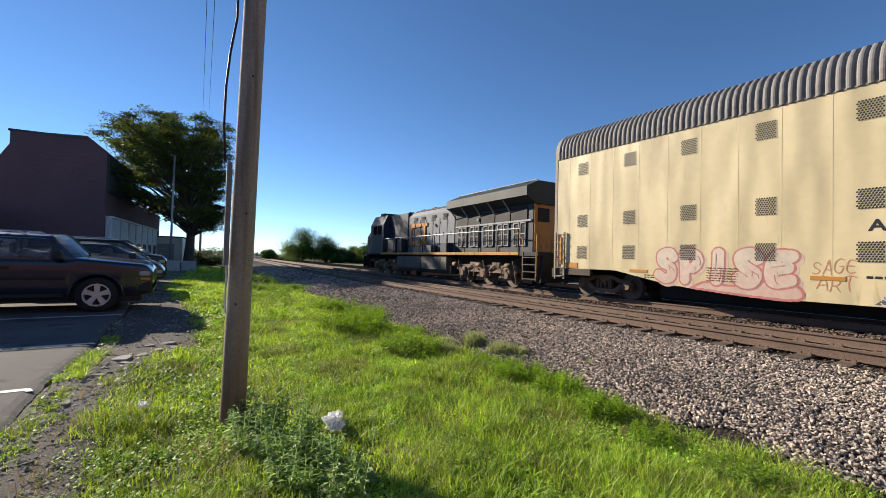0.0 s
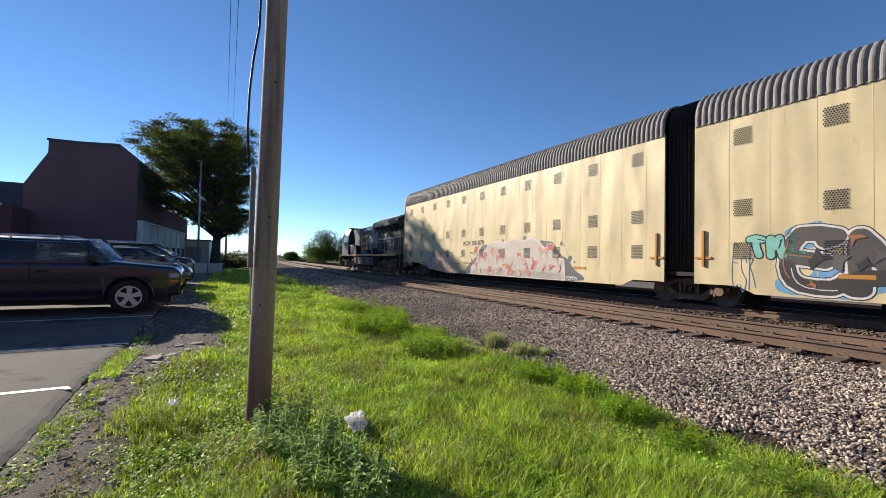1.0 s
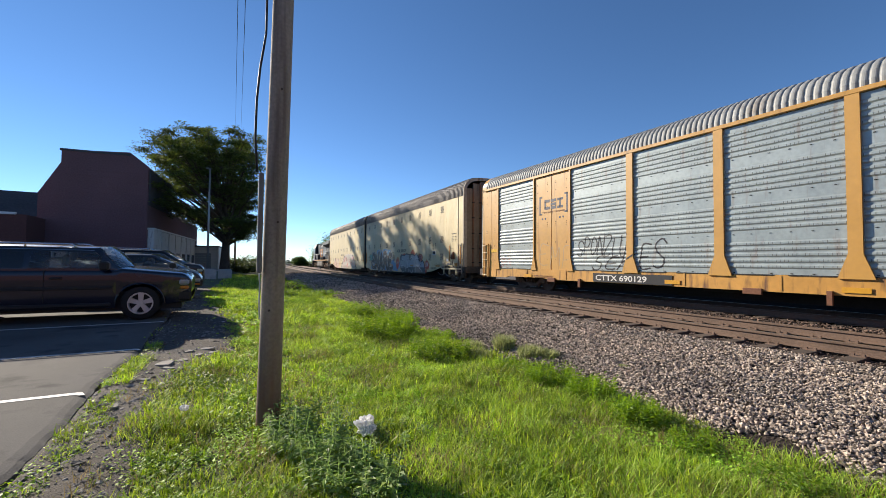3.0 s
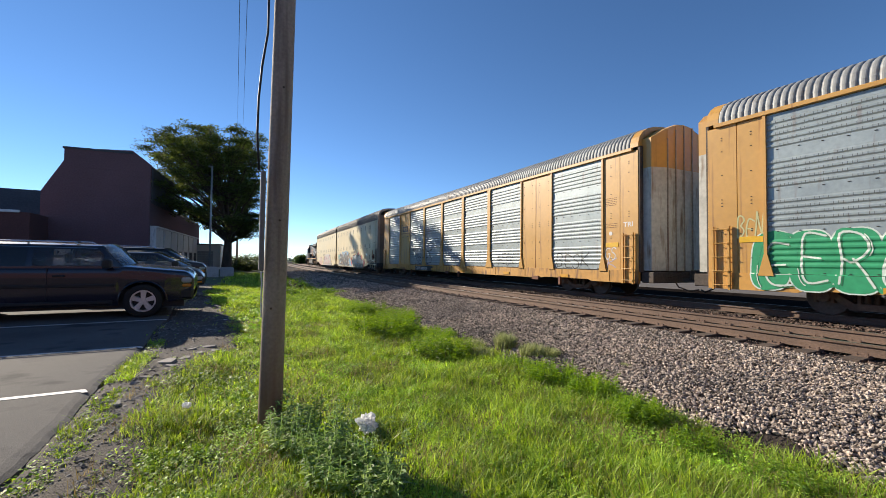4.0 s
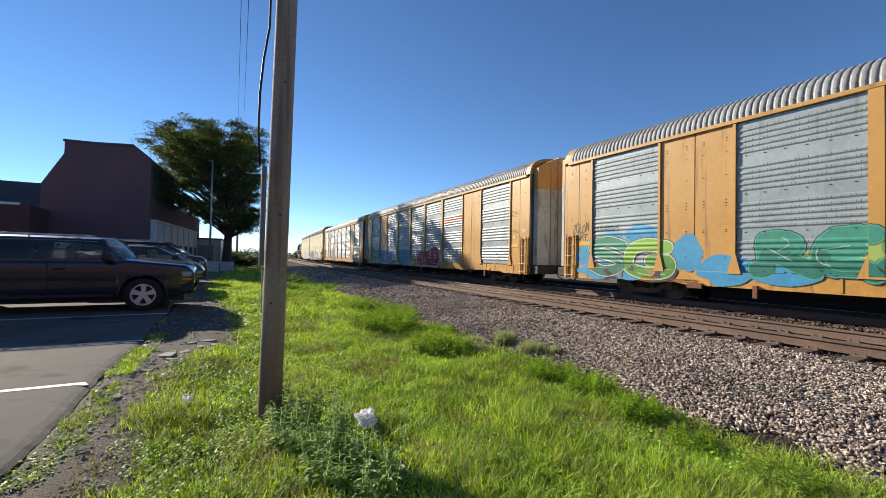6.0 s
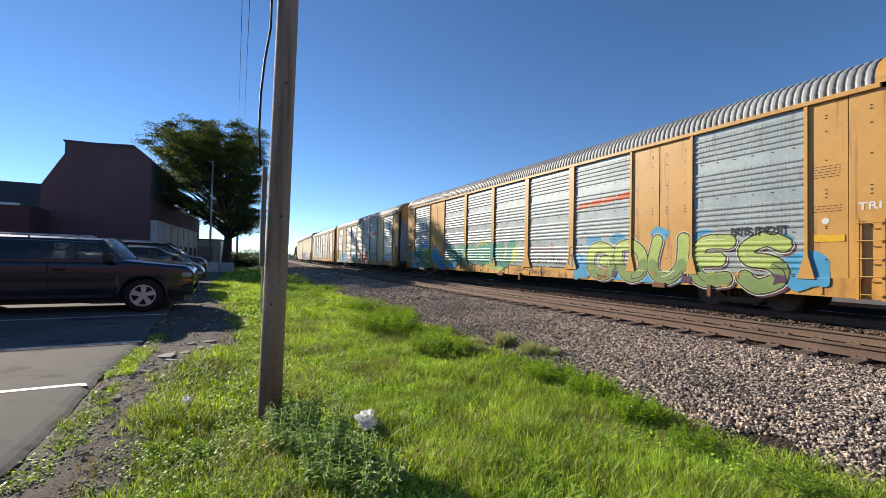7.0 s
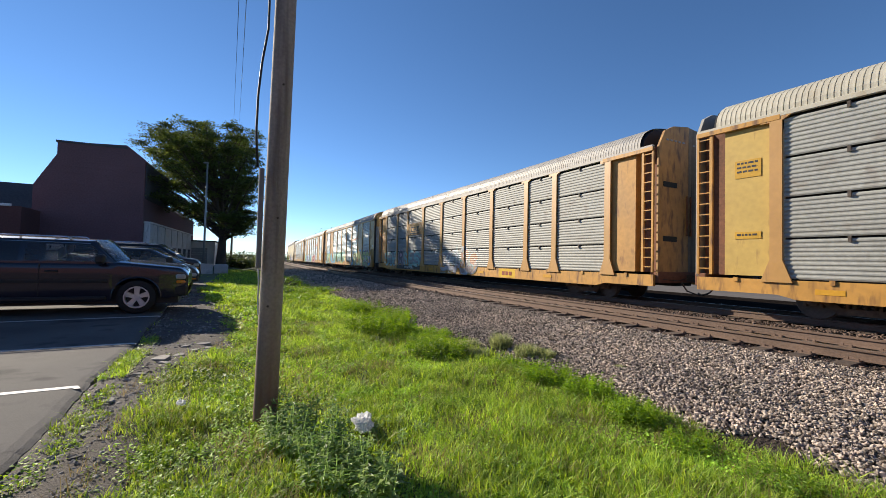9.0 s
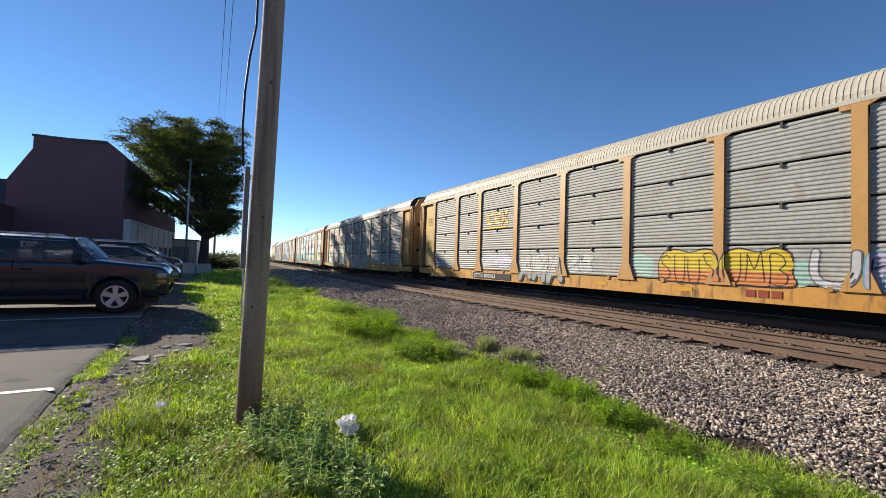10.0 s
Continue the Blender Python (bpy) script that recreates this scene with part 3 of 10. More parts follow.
def build_rails():
    for centre, name in ((NEAR_X, "near"), (TRAIN_X, "far")):
        track = thing("railway_track", "railway track of rusty steel rails on dark timber ties" if name == "near" else "railway track under the passing train, rails worn bright", "track", "parallel tracks")
        for side in (-0.7535, 0.7535):
            u = centre + side
            rail = new("rail", sweep(rail_profile(u), -90, 800, M_RAIL, "rail", True))
            rail.parent = track
            top = new("running_surface", sweep([(u - 0.03, 0.001), (u + 0.03, 0.001)], -90, 800, M_RAILTOP, "running_surface"))
            top.parent = rail
            tagged(top, "worn rail top")
        # ties: separate near the camera, one joined mesh beyond
        bm = bmesh.new()
        box(bm, -1.3, 1.3, -0.115, 0.115, -0.36, -0.172, 0, 0.012)
        tie = link_mesh("tie", bm, M_TIE)
        bm = bmesh.new()
        box(bm, -0.18, 0.18, -0.09, 0.09, -0.172, -0.158)
        for dx in (-0.115, 0.115):
            for dy in (-0.06, 0.06):
                box(bm, dx - 0.017, dx + 0.017, dy - 0.014, dy + 0.014, -0.160, -0.128)
        plate = link_mesh("tie_plate", bm, M_RAIL)
        far = bmesh.new()
        s, i = -60.0, 0
        rng = random.Random(5 if name == "near" else 6)
        while s < 260:
            x, y, th = line_point(s, centre)
            if -1 < s < 45:
                ob = share("tie", tie, track, pose(x + rng.uniform(-0.05, 0.05), y, rng.uniform(-0.012, 0.004), 0, 0, -math.degrees(th) + rng.uniform(-1.5, 1.5)))
                if name == "near" and s < 25:
                    for c in (-0.7535, 0.7535):
                        share("tie_plate", plate, ob, pose(c, 0, 0), "rusty tie plate with spikes")
            else:
                c, sn = math.cos(th), math.sin(th)
                vs = [far.verts.new((x + a * c + b * sn, y - a * sn + b * c, z)) for z in (-0.36, -0.175) for a, b in ((-1.3, -0.11), (1.3, -0.11), (1.3, 0.11), (-1.3, 0.11))]
                for f in ((4, 5, 6, 7), (0, 1, 5, 4), (2, 3, 7, 6), (3, 0, 4, 7), (1, 2, 6, 5)):
                    far.faces.new([vs[k] for k in f])
            s += 0.53
        tagged(part("tie_row", far, M_TIE, track), kind="stuff")


build_rails()

# ---- the train: +y of each car points along its way, its near side is -x, z = 0 on the rail ----
HALF = 1.60


def wheelset_mesh():
    bm = bmesh.new()
    tube(bm, [(-0.95, 0, 0), (0.95, 0, 0)], 0.08, 10)
    for sg in (-1, 1):
        disc(bm, (sg * 0.69, 0, 0), (sg, 0, 0), 0.45, 0.03, 28)
        disc(bm, (sg * 0.72, 0, 0), (sg, 0, 0), 0.425, 0.10, 28, 0, 0.42)
        disc(bm, (sg * 0.82, 0, 0), (sg, 0, 0), 0.33, 0.006, 20)
        disc(bm, (sg * 0.82, 0, 0), (sg, 0, 0), 0.15, 0.05, 12)
        for k in range(6):
            a = k * math.pi / 3
            box(bm, sg * 0.82 - 0.012, sg * 0.82 + 0.012, 0.24 * math.cos(a) - 0.03, 0.24 * math.cos(a) + 0.03, 0.24 * math.sin(a) - 0.03, 0.24 * math.sin(a) + 0.03)
    return link_mesh("wheelset", bm, M_WHEEL)


WHEELSET = wheelset_mesh()


def truck_frame_mesh():
    """Three-piece freight truck: two cast side frames, springs and a bolster."""
    bm = bmesh.new()
    for sg in (-1, 1):
        x0, x1 = sorted((sg * 0.93, sg * 1.07))
        top = [(-1.12, 0.56), (-0.80, 0.62), (-0.36, 0.78), (0.36, 0.78), (0.80, 0.62), (1.12, 0.56)]
        bot = [(1.12, 0.42), (0.72, 0.44), (0.42, 0.24), (-0.42, 0.24), (-0.72, 0.44), (-1.12, 0.42)]
        mid_t = [(-0.34, 0.64), (0.34, 0.64)]
        # arch bar, lower bar and two columns leave the window for the springs
        extrude_outline(bm, top + [(1.12, 0.44), (0.74, 0.50), (0.34, 0.66), (-0.34, 0.66), (-0.74, 0.50), (-1.12, 0.44)], "x", x0, x1)
        extrude_outline(bm, [(-0.82, 0.50), (-0.44, 0.17), (0.44, 0.17), (0.82, 0.50), (0.72, 0.58), (0.36, 0.32), (-0.36, 0.32), (-0.72, 0.58)], "x", x0, x1)
        for y in (-0.30, 0.24):
            box(bm, x0, x1, y, y + 0.06, 0.32, 0.68)
        for y in (-0.16, 0.0, 0.16):
            for k in range(5):
                disc(bm, (sg * 0.98, y, 0.345 + k * 0.045), (0, 0, 1), 0.062, 0.026, 8)
            disc(bm, (sg * 0.98, y, 0.33), (0, 0, 1), 0.04, 0.26, 6)
        for y in (-0.89, 0.89):
            disc(bm, (sg * 0.93, y, 0.45), (sg, 0, 0), 0.13, 0.20, 12)
            box(bm, *sorted((sg * 0.92, sg * 1.09)), y - 0.17, y + 0.17, 0.46, 0.66, 0, 0.03)
            box(bm, *sorted((sg * 0.93, sg * 1.07)), y - 0.19, y - 0.13, 0.30, 0.50)
            box(bm, *sorted((sg * 0.93, sg * 1.07)), y + 0.13, y + 0.19, 0.30, 0.50)
    box(bm, -1.05, 1.05, -0.2, 0.2, 0.58, 0.80, 0, 0.02)
    box(bm, -0.75, 0.75, -0.5, -0.42, 0.3, 0.42)
    box(bm, -0.75, 0.75, 0.42, 0.5, 0.3, 0.42)
    return link_mesh("truck", bm, M_BROWNGRIME)


TRUCK = truck_frame_mesh()


def add_truck(car, y):
    t = share("truck", TRUCK, car, pose(0, y, 0), "grimy cast steel truck frame with coil springs")
    for dy in (-0.89, 0.89):
        share("wheelset", WHEELSET, t, pose(0, dy, 0.425), "steel wheels on an axle")
    return t


def corrugation(z0, z1, period, ridges, pitch, depth):
    """Heights and depths of a sheet pressed into groups of ridges with flat bands between."""
    out, z = [(z0, 0.0)], z0
    while z < z1 - 0.05:
        zz = z + (period - ridges * pitch) / 2
        for k in range(ridges):
            a = zz + k * pitch
            for f, d in ((0.08, 0), (0.34, 1), (0.62, 1), (0.88, 0)):
                if a + f * pitch < z1 - 0.01:
                    out.append((a + f * pitch, d * depth))
        z += period
    out.append((z1, 0.0))
    return out


CORR_C = corrugation(0.96, 4.92, 0.99, 5, 0.146, 0.021)
CORR_N = corrugation(0.93, 4.88, 0.9875, 9, 0.105, 0.017)


def corr_depth(prof, z):
    return float(np.interp(z, [a for a, _ in prof], [b for _, b in prof]))


def corrugated_panel(prof, w, material, rivets=True, inset=0.0):
    """A pressed sheet w wide: its face looks to -x, its middle is at y = 0."""
    bm = bmesh.new()
    cols = [-w / 2, w / 2]
    rows = [[bm.verts.new((-d, y, z)) for y in cols] for z, d in prof]
    for a, b in zip(rows, rows[1:]):
        bm.faces.new((a[0], b[0], b[1], a[1]))
    # closed ridge ends and edges
    for k in (0, 1):
        e = bm.verts.new((0.03, cols[k], prof[0][0])), bm.verts.new((0.03, cols[k], prof[-1][0]))
        bm.faces.new([r[k] for r in rows] + [e[1], e[0]])
    bmesh.ops.recalc_face_normals(bm, faces=bm.faces)
    if rivets:
        n = max(3, round(w / 0.42))
        for i in range(n):
            y = -w / 2 + w * (i + 0.5) / n
            for z in [prof[0][0] + 0.5 * 1.0 + k * 1.01 - 0.47 for k in range(5)]:
                if prof[0][0] < z < prof[-1][0]:
                    box(bm, -0.012 - corr_depth(prof, z), 0.004, y - 0.022, y + 0.022, z - 0.009, z + 0.009, 1)
        # short upright slits along every ridge: flat faces with the shade in their colour
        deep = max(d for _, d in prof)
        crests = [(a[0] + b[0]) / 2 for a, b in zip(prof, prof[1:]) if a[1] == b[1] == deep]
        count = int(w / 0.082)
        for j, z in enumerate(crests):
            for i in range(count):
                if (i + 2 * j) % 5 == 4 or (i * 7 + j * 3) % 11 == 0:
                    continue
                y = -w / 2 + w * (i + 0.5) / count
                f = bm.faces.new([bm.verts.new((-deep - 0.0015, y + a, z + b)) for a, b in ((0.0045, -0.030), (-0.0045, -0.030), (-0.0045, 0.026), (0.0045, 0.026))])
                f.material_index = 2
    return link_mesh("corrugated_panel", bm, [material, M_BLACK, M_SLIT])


ROOF_C = [(1.60, 5.03), (1.60, 5.17), (1.53, 5.37), (1.38, 5.55), (1.15, 5.69), (0.85, 5.79), (0.45, 5.85), (0.0, 5.86)]
ROOF_A = [(1.59, 5.12), (1.60, 5.36), (1.565, 5.62), (1.45, 5.85), (1.25, 6.03), (0.95, 6.14), (0.5, 6.20), (0.0, 6.22)]


def arch(half):
    return [(-x, z) for x, z in half] + [(x, z) for x, z in half[-2::-1]]


def roof_mesh(name, half, y0, y1, pitch, depth, ribs, material):
    """A barrel roof pressed into ribs across the car."""
    line = arch(half)
    n = len(line)
    nrm = []
    for i in range(n):
        a, b = line[max(i - 1, 0)], line[min(i + 1, n - 1)]
        dx, dz = b[0] - a[0], b[1] - a[1]
        k = math.hypot(dx, dz)
        nrm.append((-dz / k, dx / k))
    count = round((y1 - y0) / pitch)
    pitch = (y1 - y0) / count
    shape = {"round": [(0.0, 0.0), (0.10, 0.0), (0.16, 0.50), (0.30, 0.88), (0.5, 1.0), (0.70, 0.88), (0.84, 0.50), (0.90, 0.0)],
             "pressed": [(0.0, 0.0), (0.16, 0.0), (0.24, 0.62), (0.36, 0.92), (0.56, 1.0), (0.76, 0.92), (0.90, 0.55)],
             "seamed": [(0.0, 1), (0.42, 0.92), (0.82, 1), (0.87, 0), (0.95, 0)]}[ribs]
    vs, fs = [], []
    st = [(y0 + (c + f) * pitch, d) for c in range(count) for f, d in shape] + [(y1, 0)]
    for y, d in st:
        vs += [(x + nx * depth * d, y, z + nz * depth * d) for (x, z), (nx, nz) in zip(line, nrm)]
    for j in range(len(st) - 1):
        for i in range(n - 1):
            fs.append((j * n + i, (j + 1) * n + i, (j + 1) * n + i + 1, j * n + i + 1))
    return raw_mesh(name, vs, fs, material, False)


def mirrored(name, me, car, x=0.0, y=0.0, z=0.0, label=""):
    """The same part on both sides of the car."""
    a = share(name, me, car, pose(-x, y, z), label)
    b = share(name, me, car, pose(x, -y, z, 0, 0, 180), label)
    return a, b


def ladder_mesh(w, z0, z1, rungs, stand=0.10, rails=True, material=None):
    """Grab irons or a ladder: its rungs stand off the side towards -x."""
    bm = bmesh.new()
    for i in range(rungs):
        z = z0 + (z1 - z0) * i / (rungs - 1)
        tube(bm, [(0, -w / 2, z), (-stand, -w / 2, z), (-stand, w / 2, z), (0, w / 2, z)], 0.013, 6)
    if rails:
        for y in (-w / 2, w / 2):
            box(bm, -stand * 0.7, -stand * 0.2, y - 0.025, y + 0.025, z0 - 0.12, z1 + 0.08)
    return link_mesh("ladder", bm, material or M_SILLYEL)


def coupler(car, y, sg):
    bm = bmesh.new()
    box(bm, -0.12, 0.12, *sorted((y, y + sg * 0.55)), 0.72, 0.92, 0, 0.02)
    box(bm, -0.20, 0.20, *sorted((y + sg * 0.5, y + sg * 0.72)), 0.66, 0.98, 0, 0.04)
    tube(bm, [(-0.35, y, 0.75), (-0.38, y + sg * 0.25, 0.42), (-0.25, y + sg * 0.55, 0.30), (-0.1, y + sg * 0.75, 0.36)], 0.024, 6)
    tube(bm, [(-1.35, y + sg * 0.05, 0.78), (-0.7, y + sg * 0.18, 0.74), (-0.25, y + sg * 0.3, 0.86)], 0.016, 6)
    part("coupler", bm, M_GRIME, car, "grimy coupler with hose and cut lever")


def text_mesh(body, size, material, extrude=0.0):
    c = bpy.data.curves.new("lettering", "FONT")
    c.body, c.size, c.align_x, c.align_y = body, size, "LEFT", "BOTTOM_BASELINE"
    c.offset = size * 0.022
    tmp = bpy.data.objects.new("lettering", c)
    me = bpy.data.meshes.new_from_object(tmp)
    bpy.data.objects.remove(tmp)
    me.materials.clear()
    me.materials.append(material)
    return me


def side_pose(y, z, x):
    """Lays a flat drawing (x right, y up) on the near side: it reads from -x, and starts at y going back along the car."""
    return Matrix.Translation((x, y, z)) @ Matrix(((0, 0, -1, 0), (-1, 0, 0, 0), (0, 1, 0, 0), (0, 0, 0, 1)))


def lettering(car, body, y, z, size, material, x, label, stretch_x=1.0):
    me = text_mesh(body, size, material)
    if stretch_x != 1:
        me.transform(Matrix.Diagonal((stretch_x, 1, 1, 1)))
    return share("lettering", me, car, side_pose(y, z, x), label)


def bars(car, y, z, rows, w, h, gap, material, x, seed=1, label="rows of small stencilled writing"):
    """Small writing that cannot be read: broken bars."""
    rng = random.Random(seed)
    bm = bmesh.new()
    for r in range(rows):
        p, zz = 0.0, z - r * (h + gap)
        while p < w:
            k = min(rng.uniform(0.04, 0.16) * w ** 0.3, w - p)
            vs = [bm.verts.new((x, y - p - a, zz + b)) for a, b in ((0, 0), (k, 0), (k, h), (0, h))]
            bm.faces.new(vs)
            p += k + 0.03
        if r == rows - 1:
            break
    part("stencil", bm, material, car, label)


# sprayed drawings: rounded blots laid over the relief of the side
class Side:
    """Relief of a car side: spans (y from, y to, kind) measured back from the front of the car."""

    def __init__(self, length, spans, prof, sill=0.0):
        self.length, self.spans, self.prof, self.sill = length, spans, prof, sill

    def out(self, o, z):
        if z < self.sill:
            return 0.028
        for a, b, kind in self.spans:
            if a <= o < b:
                if kind == "panel":
                    return -0.015 + corr_depth(self.prof, z) if self.prof[0][0] < z < self.prof[-1][0] else 0.012
                if kind == "post":
                    return 0.062
        return 0.0

    def cuts(self):
        return sorted({a for a, _, _ in self.spans} | {b for _, b, _ in self.spans})


def blot_quads(side, bl, lift, vs, fs, step=0.014):
    """Lays one blot over the relief: offset back from the car's front, height, half width, half height, power, lean."""
    cuts = side.cuts()
    oc, zc, a, b, pw, lean = bl
    k = max(2, int(2 * b / step))
    zs = [zc - b + 2 * b * i / k for i in range(k + 1)]
    for z0, z1 in zip(zs, zs[1:]):
        zm = (z0 + z1) / 2
        hw = a * max(0.0, 1 - abs((zm - zc) / b) ** pw) ** (1 / pw)
        mid = oc + lean * (zm - zc)
        lo, hi = max(mid - hw, 0.05), min(mid + hw, side.length - 0.05)
        if hi - lo < 0.01:
            continue
        pts = [lo] + [c for c in cuts if lo < c < hi] + [hi]
        for p, q in zip(pts, pts[1:]):
            m = (p + q) / 2
            x0, x1 = -HALF - side.out(m, z0) - lift, -HALF - side.out(m, z1) - lift
            n = len(vs)
            y0, y1 = side.length / 2 - p, side.length / 2 - q
            vs += [(x0, y0, z0), (x0, y1, z0), (x1, y1, z1), (x1, y0, z1)]
            fs.append((n, n + 1, n + 2, n + 3))


def sprayed_shape(car, side, layers, label=""):
    """One sprayed shape of several colours; layers: (blots, colour, lift)."""
    vs, fs, idx, mats = [], [], [], []
    for blots, colour, lift in layers:
        for bl in blots:
            blot_quads(side, bl, lift, vs, fs)
        m = paint(colour)
        if m not in mats:
            mats.append(m)
        idx += [mats.index(m)] * (len(fs) - len(idx))
    if not fs:
        return
    me = raw_mesh("sprayed_shape", vs, fs, mats[0])
    for m in mats[1:]:
        me.materials.append(m)
    me.polygons.foreach_set("material_index", idx)
    ob = new("sprayed_shape", me)
    ob.parent = car
    tagged(ob, label)


def spray(car, side, blots, colour, lift, label=""):
    for i, bl in enumerate(blots):
        sprayed_shape(car, side, [([bl], colour, lift + 0.0004 * i)], label)


GLYPHS = {
    "S": [[(0.9, 0.84), (0.55, 1.0), (0.14, 0.86), (0.2, 0.60), (0.55, 0.50), (0.86, 0.36), (0.8, 0.08), (0.42, 0.0), (0.06, 0.14)]],
    "O": [[(0.5, 1.0), (0.1, 0.8), (0.06, 0.3), (0.4, 0.0), (0.86, 0.16), (0.94, 0.66), (0.5, 1.0)]],
    "U": [[(0.08, 1.0), (0.08, 0.4), (0.28, 0.02), (0.72, 0.02), (0.92, 0.4), (0.92, 1.0)]],
    "E": [[(0.92, 0.95), (0.3, 1.0), (0.1, 0.6), (0.12, 0.2), (0.4, 0.0), (0.95, 0.04)], [(0.15, 0.52), (0.75, 0.54)]],
    "A": [[(0.04, 0.0), (0.3, 0.6), (0.52, 1.0), (0.74, 0.6), (0.97, 0.0)], [(0.25, 0.3), (0.78, 0.33)]],
    "K": [[(0.1, 1.0), (0.12, 0.5), (0.08, 0.0)], [(0.95, 1.0), (0.5, 0.66), (0.18, 0.48), (0.55, 0.30), (0.98, 0.0)]],
    "T": [[(0.02, 0.92), (0.5, 1.0), (0.98, 0.95)], [(0.5, 0.95), (0.46, 0.5), (0.55, 0.0)]],
    "M": [[(0.04, 0.0), (0.12, 0.6), (0.16, 1.0), (0.5, 0.45), (0.86, 1.0), (0.9, 0.5), (0.98, 0.0)]],
    "L": [[(0.15, 1.0), (0.12, 0.5), (0.15, 0.04), (0.5, 0.03), (0.95, 0.1)]],
    "G": [[(0.9, 0.88), (0.5, 1.0), (0.1, 0.75), (0.08, 0.25), (0.45, 0.0), (0.88, 0.12), (0.92, 0.45), (0.58, 0.46)]],
    "B": [[(0.12, 0.0), (0.1, 0.5), (0.12, 1.0), (0.6, 0.98), (0.82, 0.76), (0.5, 0.54), (0.9, 0.34), (0.75, 0.04), (0.14, 0.02)]],
    "D": [[(0.12, 0.02), (0.1, 0.5), (0.12, 0.98), (0.6, 0.94), (0.94, 0.5), (0.62, 0.04), (0.12, 0.02)]],
    "R": [[(0.1, 0.0), (0.1, 0.5), (0.12, 1.0), (0.65, 0.98), (0.85, 0.72), (0.5, 0.5), (0.2, 0.5)], [(0.45, 0.5), (0.7, 0.25), (0.97, 0.0)]],
    "I": [[(0.5, 1.0), (0.46, 0.5), (0.5, 0.0)]],
    "H": [[(0.08, 1.0), (0.1, 0.5), (0.06, 0.0)], [(0.9, 1.0), (0.88, 0.5), (0.94, 0.0)], [(0.1, 0.52), (0.88, 0.5)]],
    "N": [[(0.06, 0.0), (0.1, 0.5), (0.12, 1.0), (0.5, 0.5), (0.88, 0.02), (0.9, 0.5), (0.94, 1.0)]],
    "P": [[(0.1, 0.0), (0.1, 0.5), (0.12, 1.0), (0.7, 0.98), (0.9, 0.72), (0.6, 0.46), (0.16, 0.46)]],
    "W": [[(0.03, 1.0), (0.14, 0.4), (0.25, 0.0), (0.5, 0.6), (0.76, 0.0), (0.88, 0.4), (0.98, 1.0)]],
    "1": [[(0.02, 0.10), (0.2, 0.55), (0.1, 0.95), (0.5, 0.70), (0.9, 1.0)], [(0.45, 0.72), (0.55, 0.3), (0.30, 0.0), (0.95, 0.12)]],
    "2": [[(0.95, 0.9), (0.45, 1.0), (0.15, 0.7), (0.7, 0.55), (0.9, 0.2), (0.5, 0.0), (0.25, 0.2)], [(0.0, 0.4), (0.35, 0.35)]],
    "3": [[(0.05, 0.02), (0.15, 0.6), (0.5, 1.0), (0.85, 0.7), (0.5, 0.4), (0.2, 0.5)], [(0.5, 0.42), (0.75, 0.2), (1.0, 0.0)], [(0.6, 0.1), (0.4, 0.0)]],
    "4": [[(0.0, 0.85), (0.4, 1.0), (0.3, 0.5), (0.75, 0.65), (0.6, 0.1), (1.0, 0.25)], [(0.3, 0.5), (0.1, 0.15), (0.25, 0.0)]],
    "5": [[(0.1, 1.0), (0.15, 0.3), (0.5, 0.0), (0.8, 0.3), (0.75, 0.95)], [(0.45, 0.9), (0.5, 0.45)], [(0.75, 0.6), (1.0, 0.75)]],
    "Z": [[(0.06, 0.96), (0.5, 1.0), (0.92, 0.94), (0.5, 0.5), (0.06, 0.06), (0.5, 0.0), (0.96, 0.06)]]}


def smooth_line(pts, k=5):
    """Catmull-Rom curve through the points."""
    if len(pts) < 3:
        return pts
    out = []
    n = len(pts)
    for i in range(n - 1):
        p0, p1, p2, p3 = pts[max(i - 1, 0)], pts[i], pts[i + 1], pts[min(i + 2, n - 1)]
        for j in range(k):
            t = j / k
            out.append(tuple(0.5 * (2 * b + (c - a) * t + (2 * a - 5 * b + 4 * c - d) * t * t + (3 * b - a - 3 * c + d) * t ** 3) for a, b, c, d in zip(p0, p1, p2, p3)))
    return out + [pts[-1]]


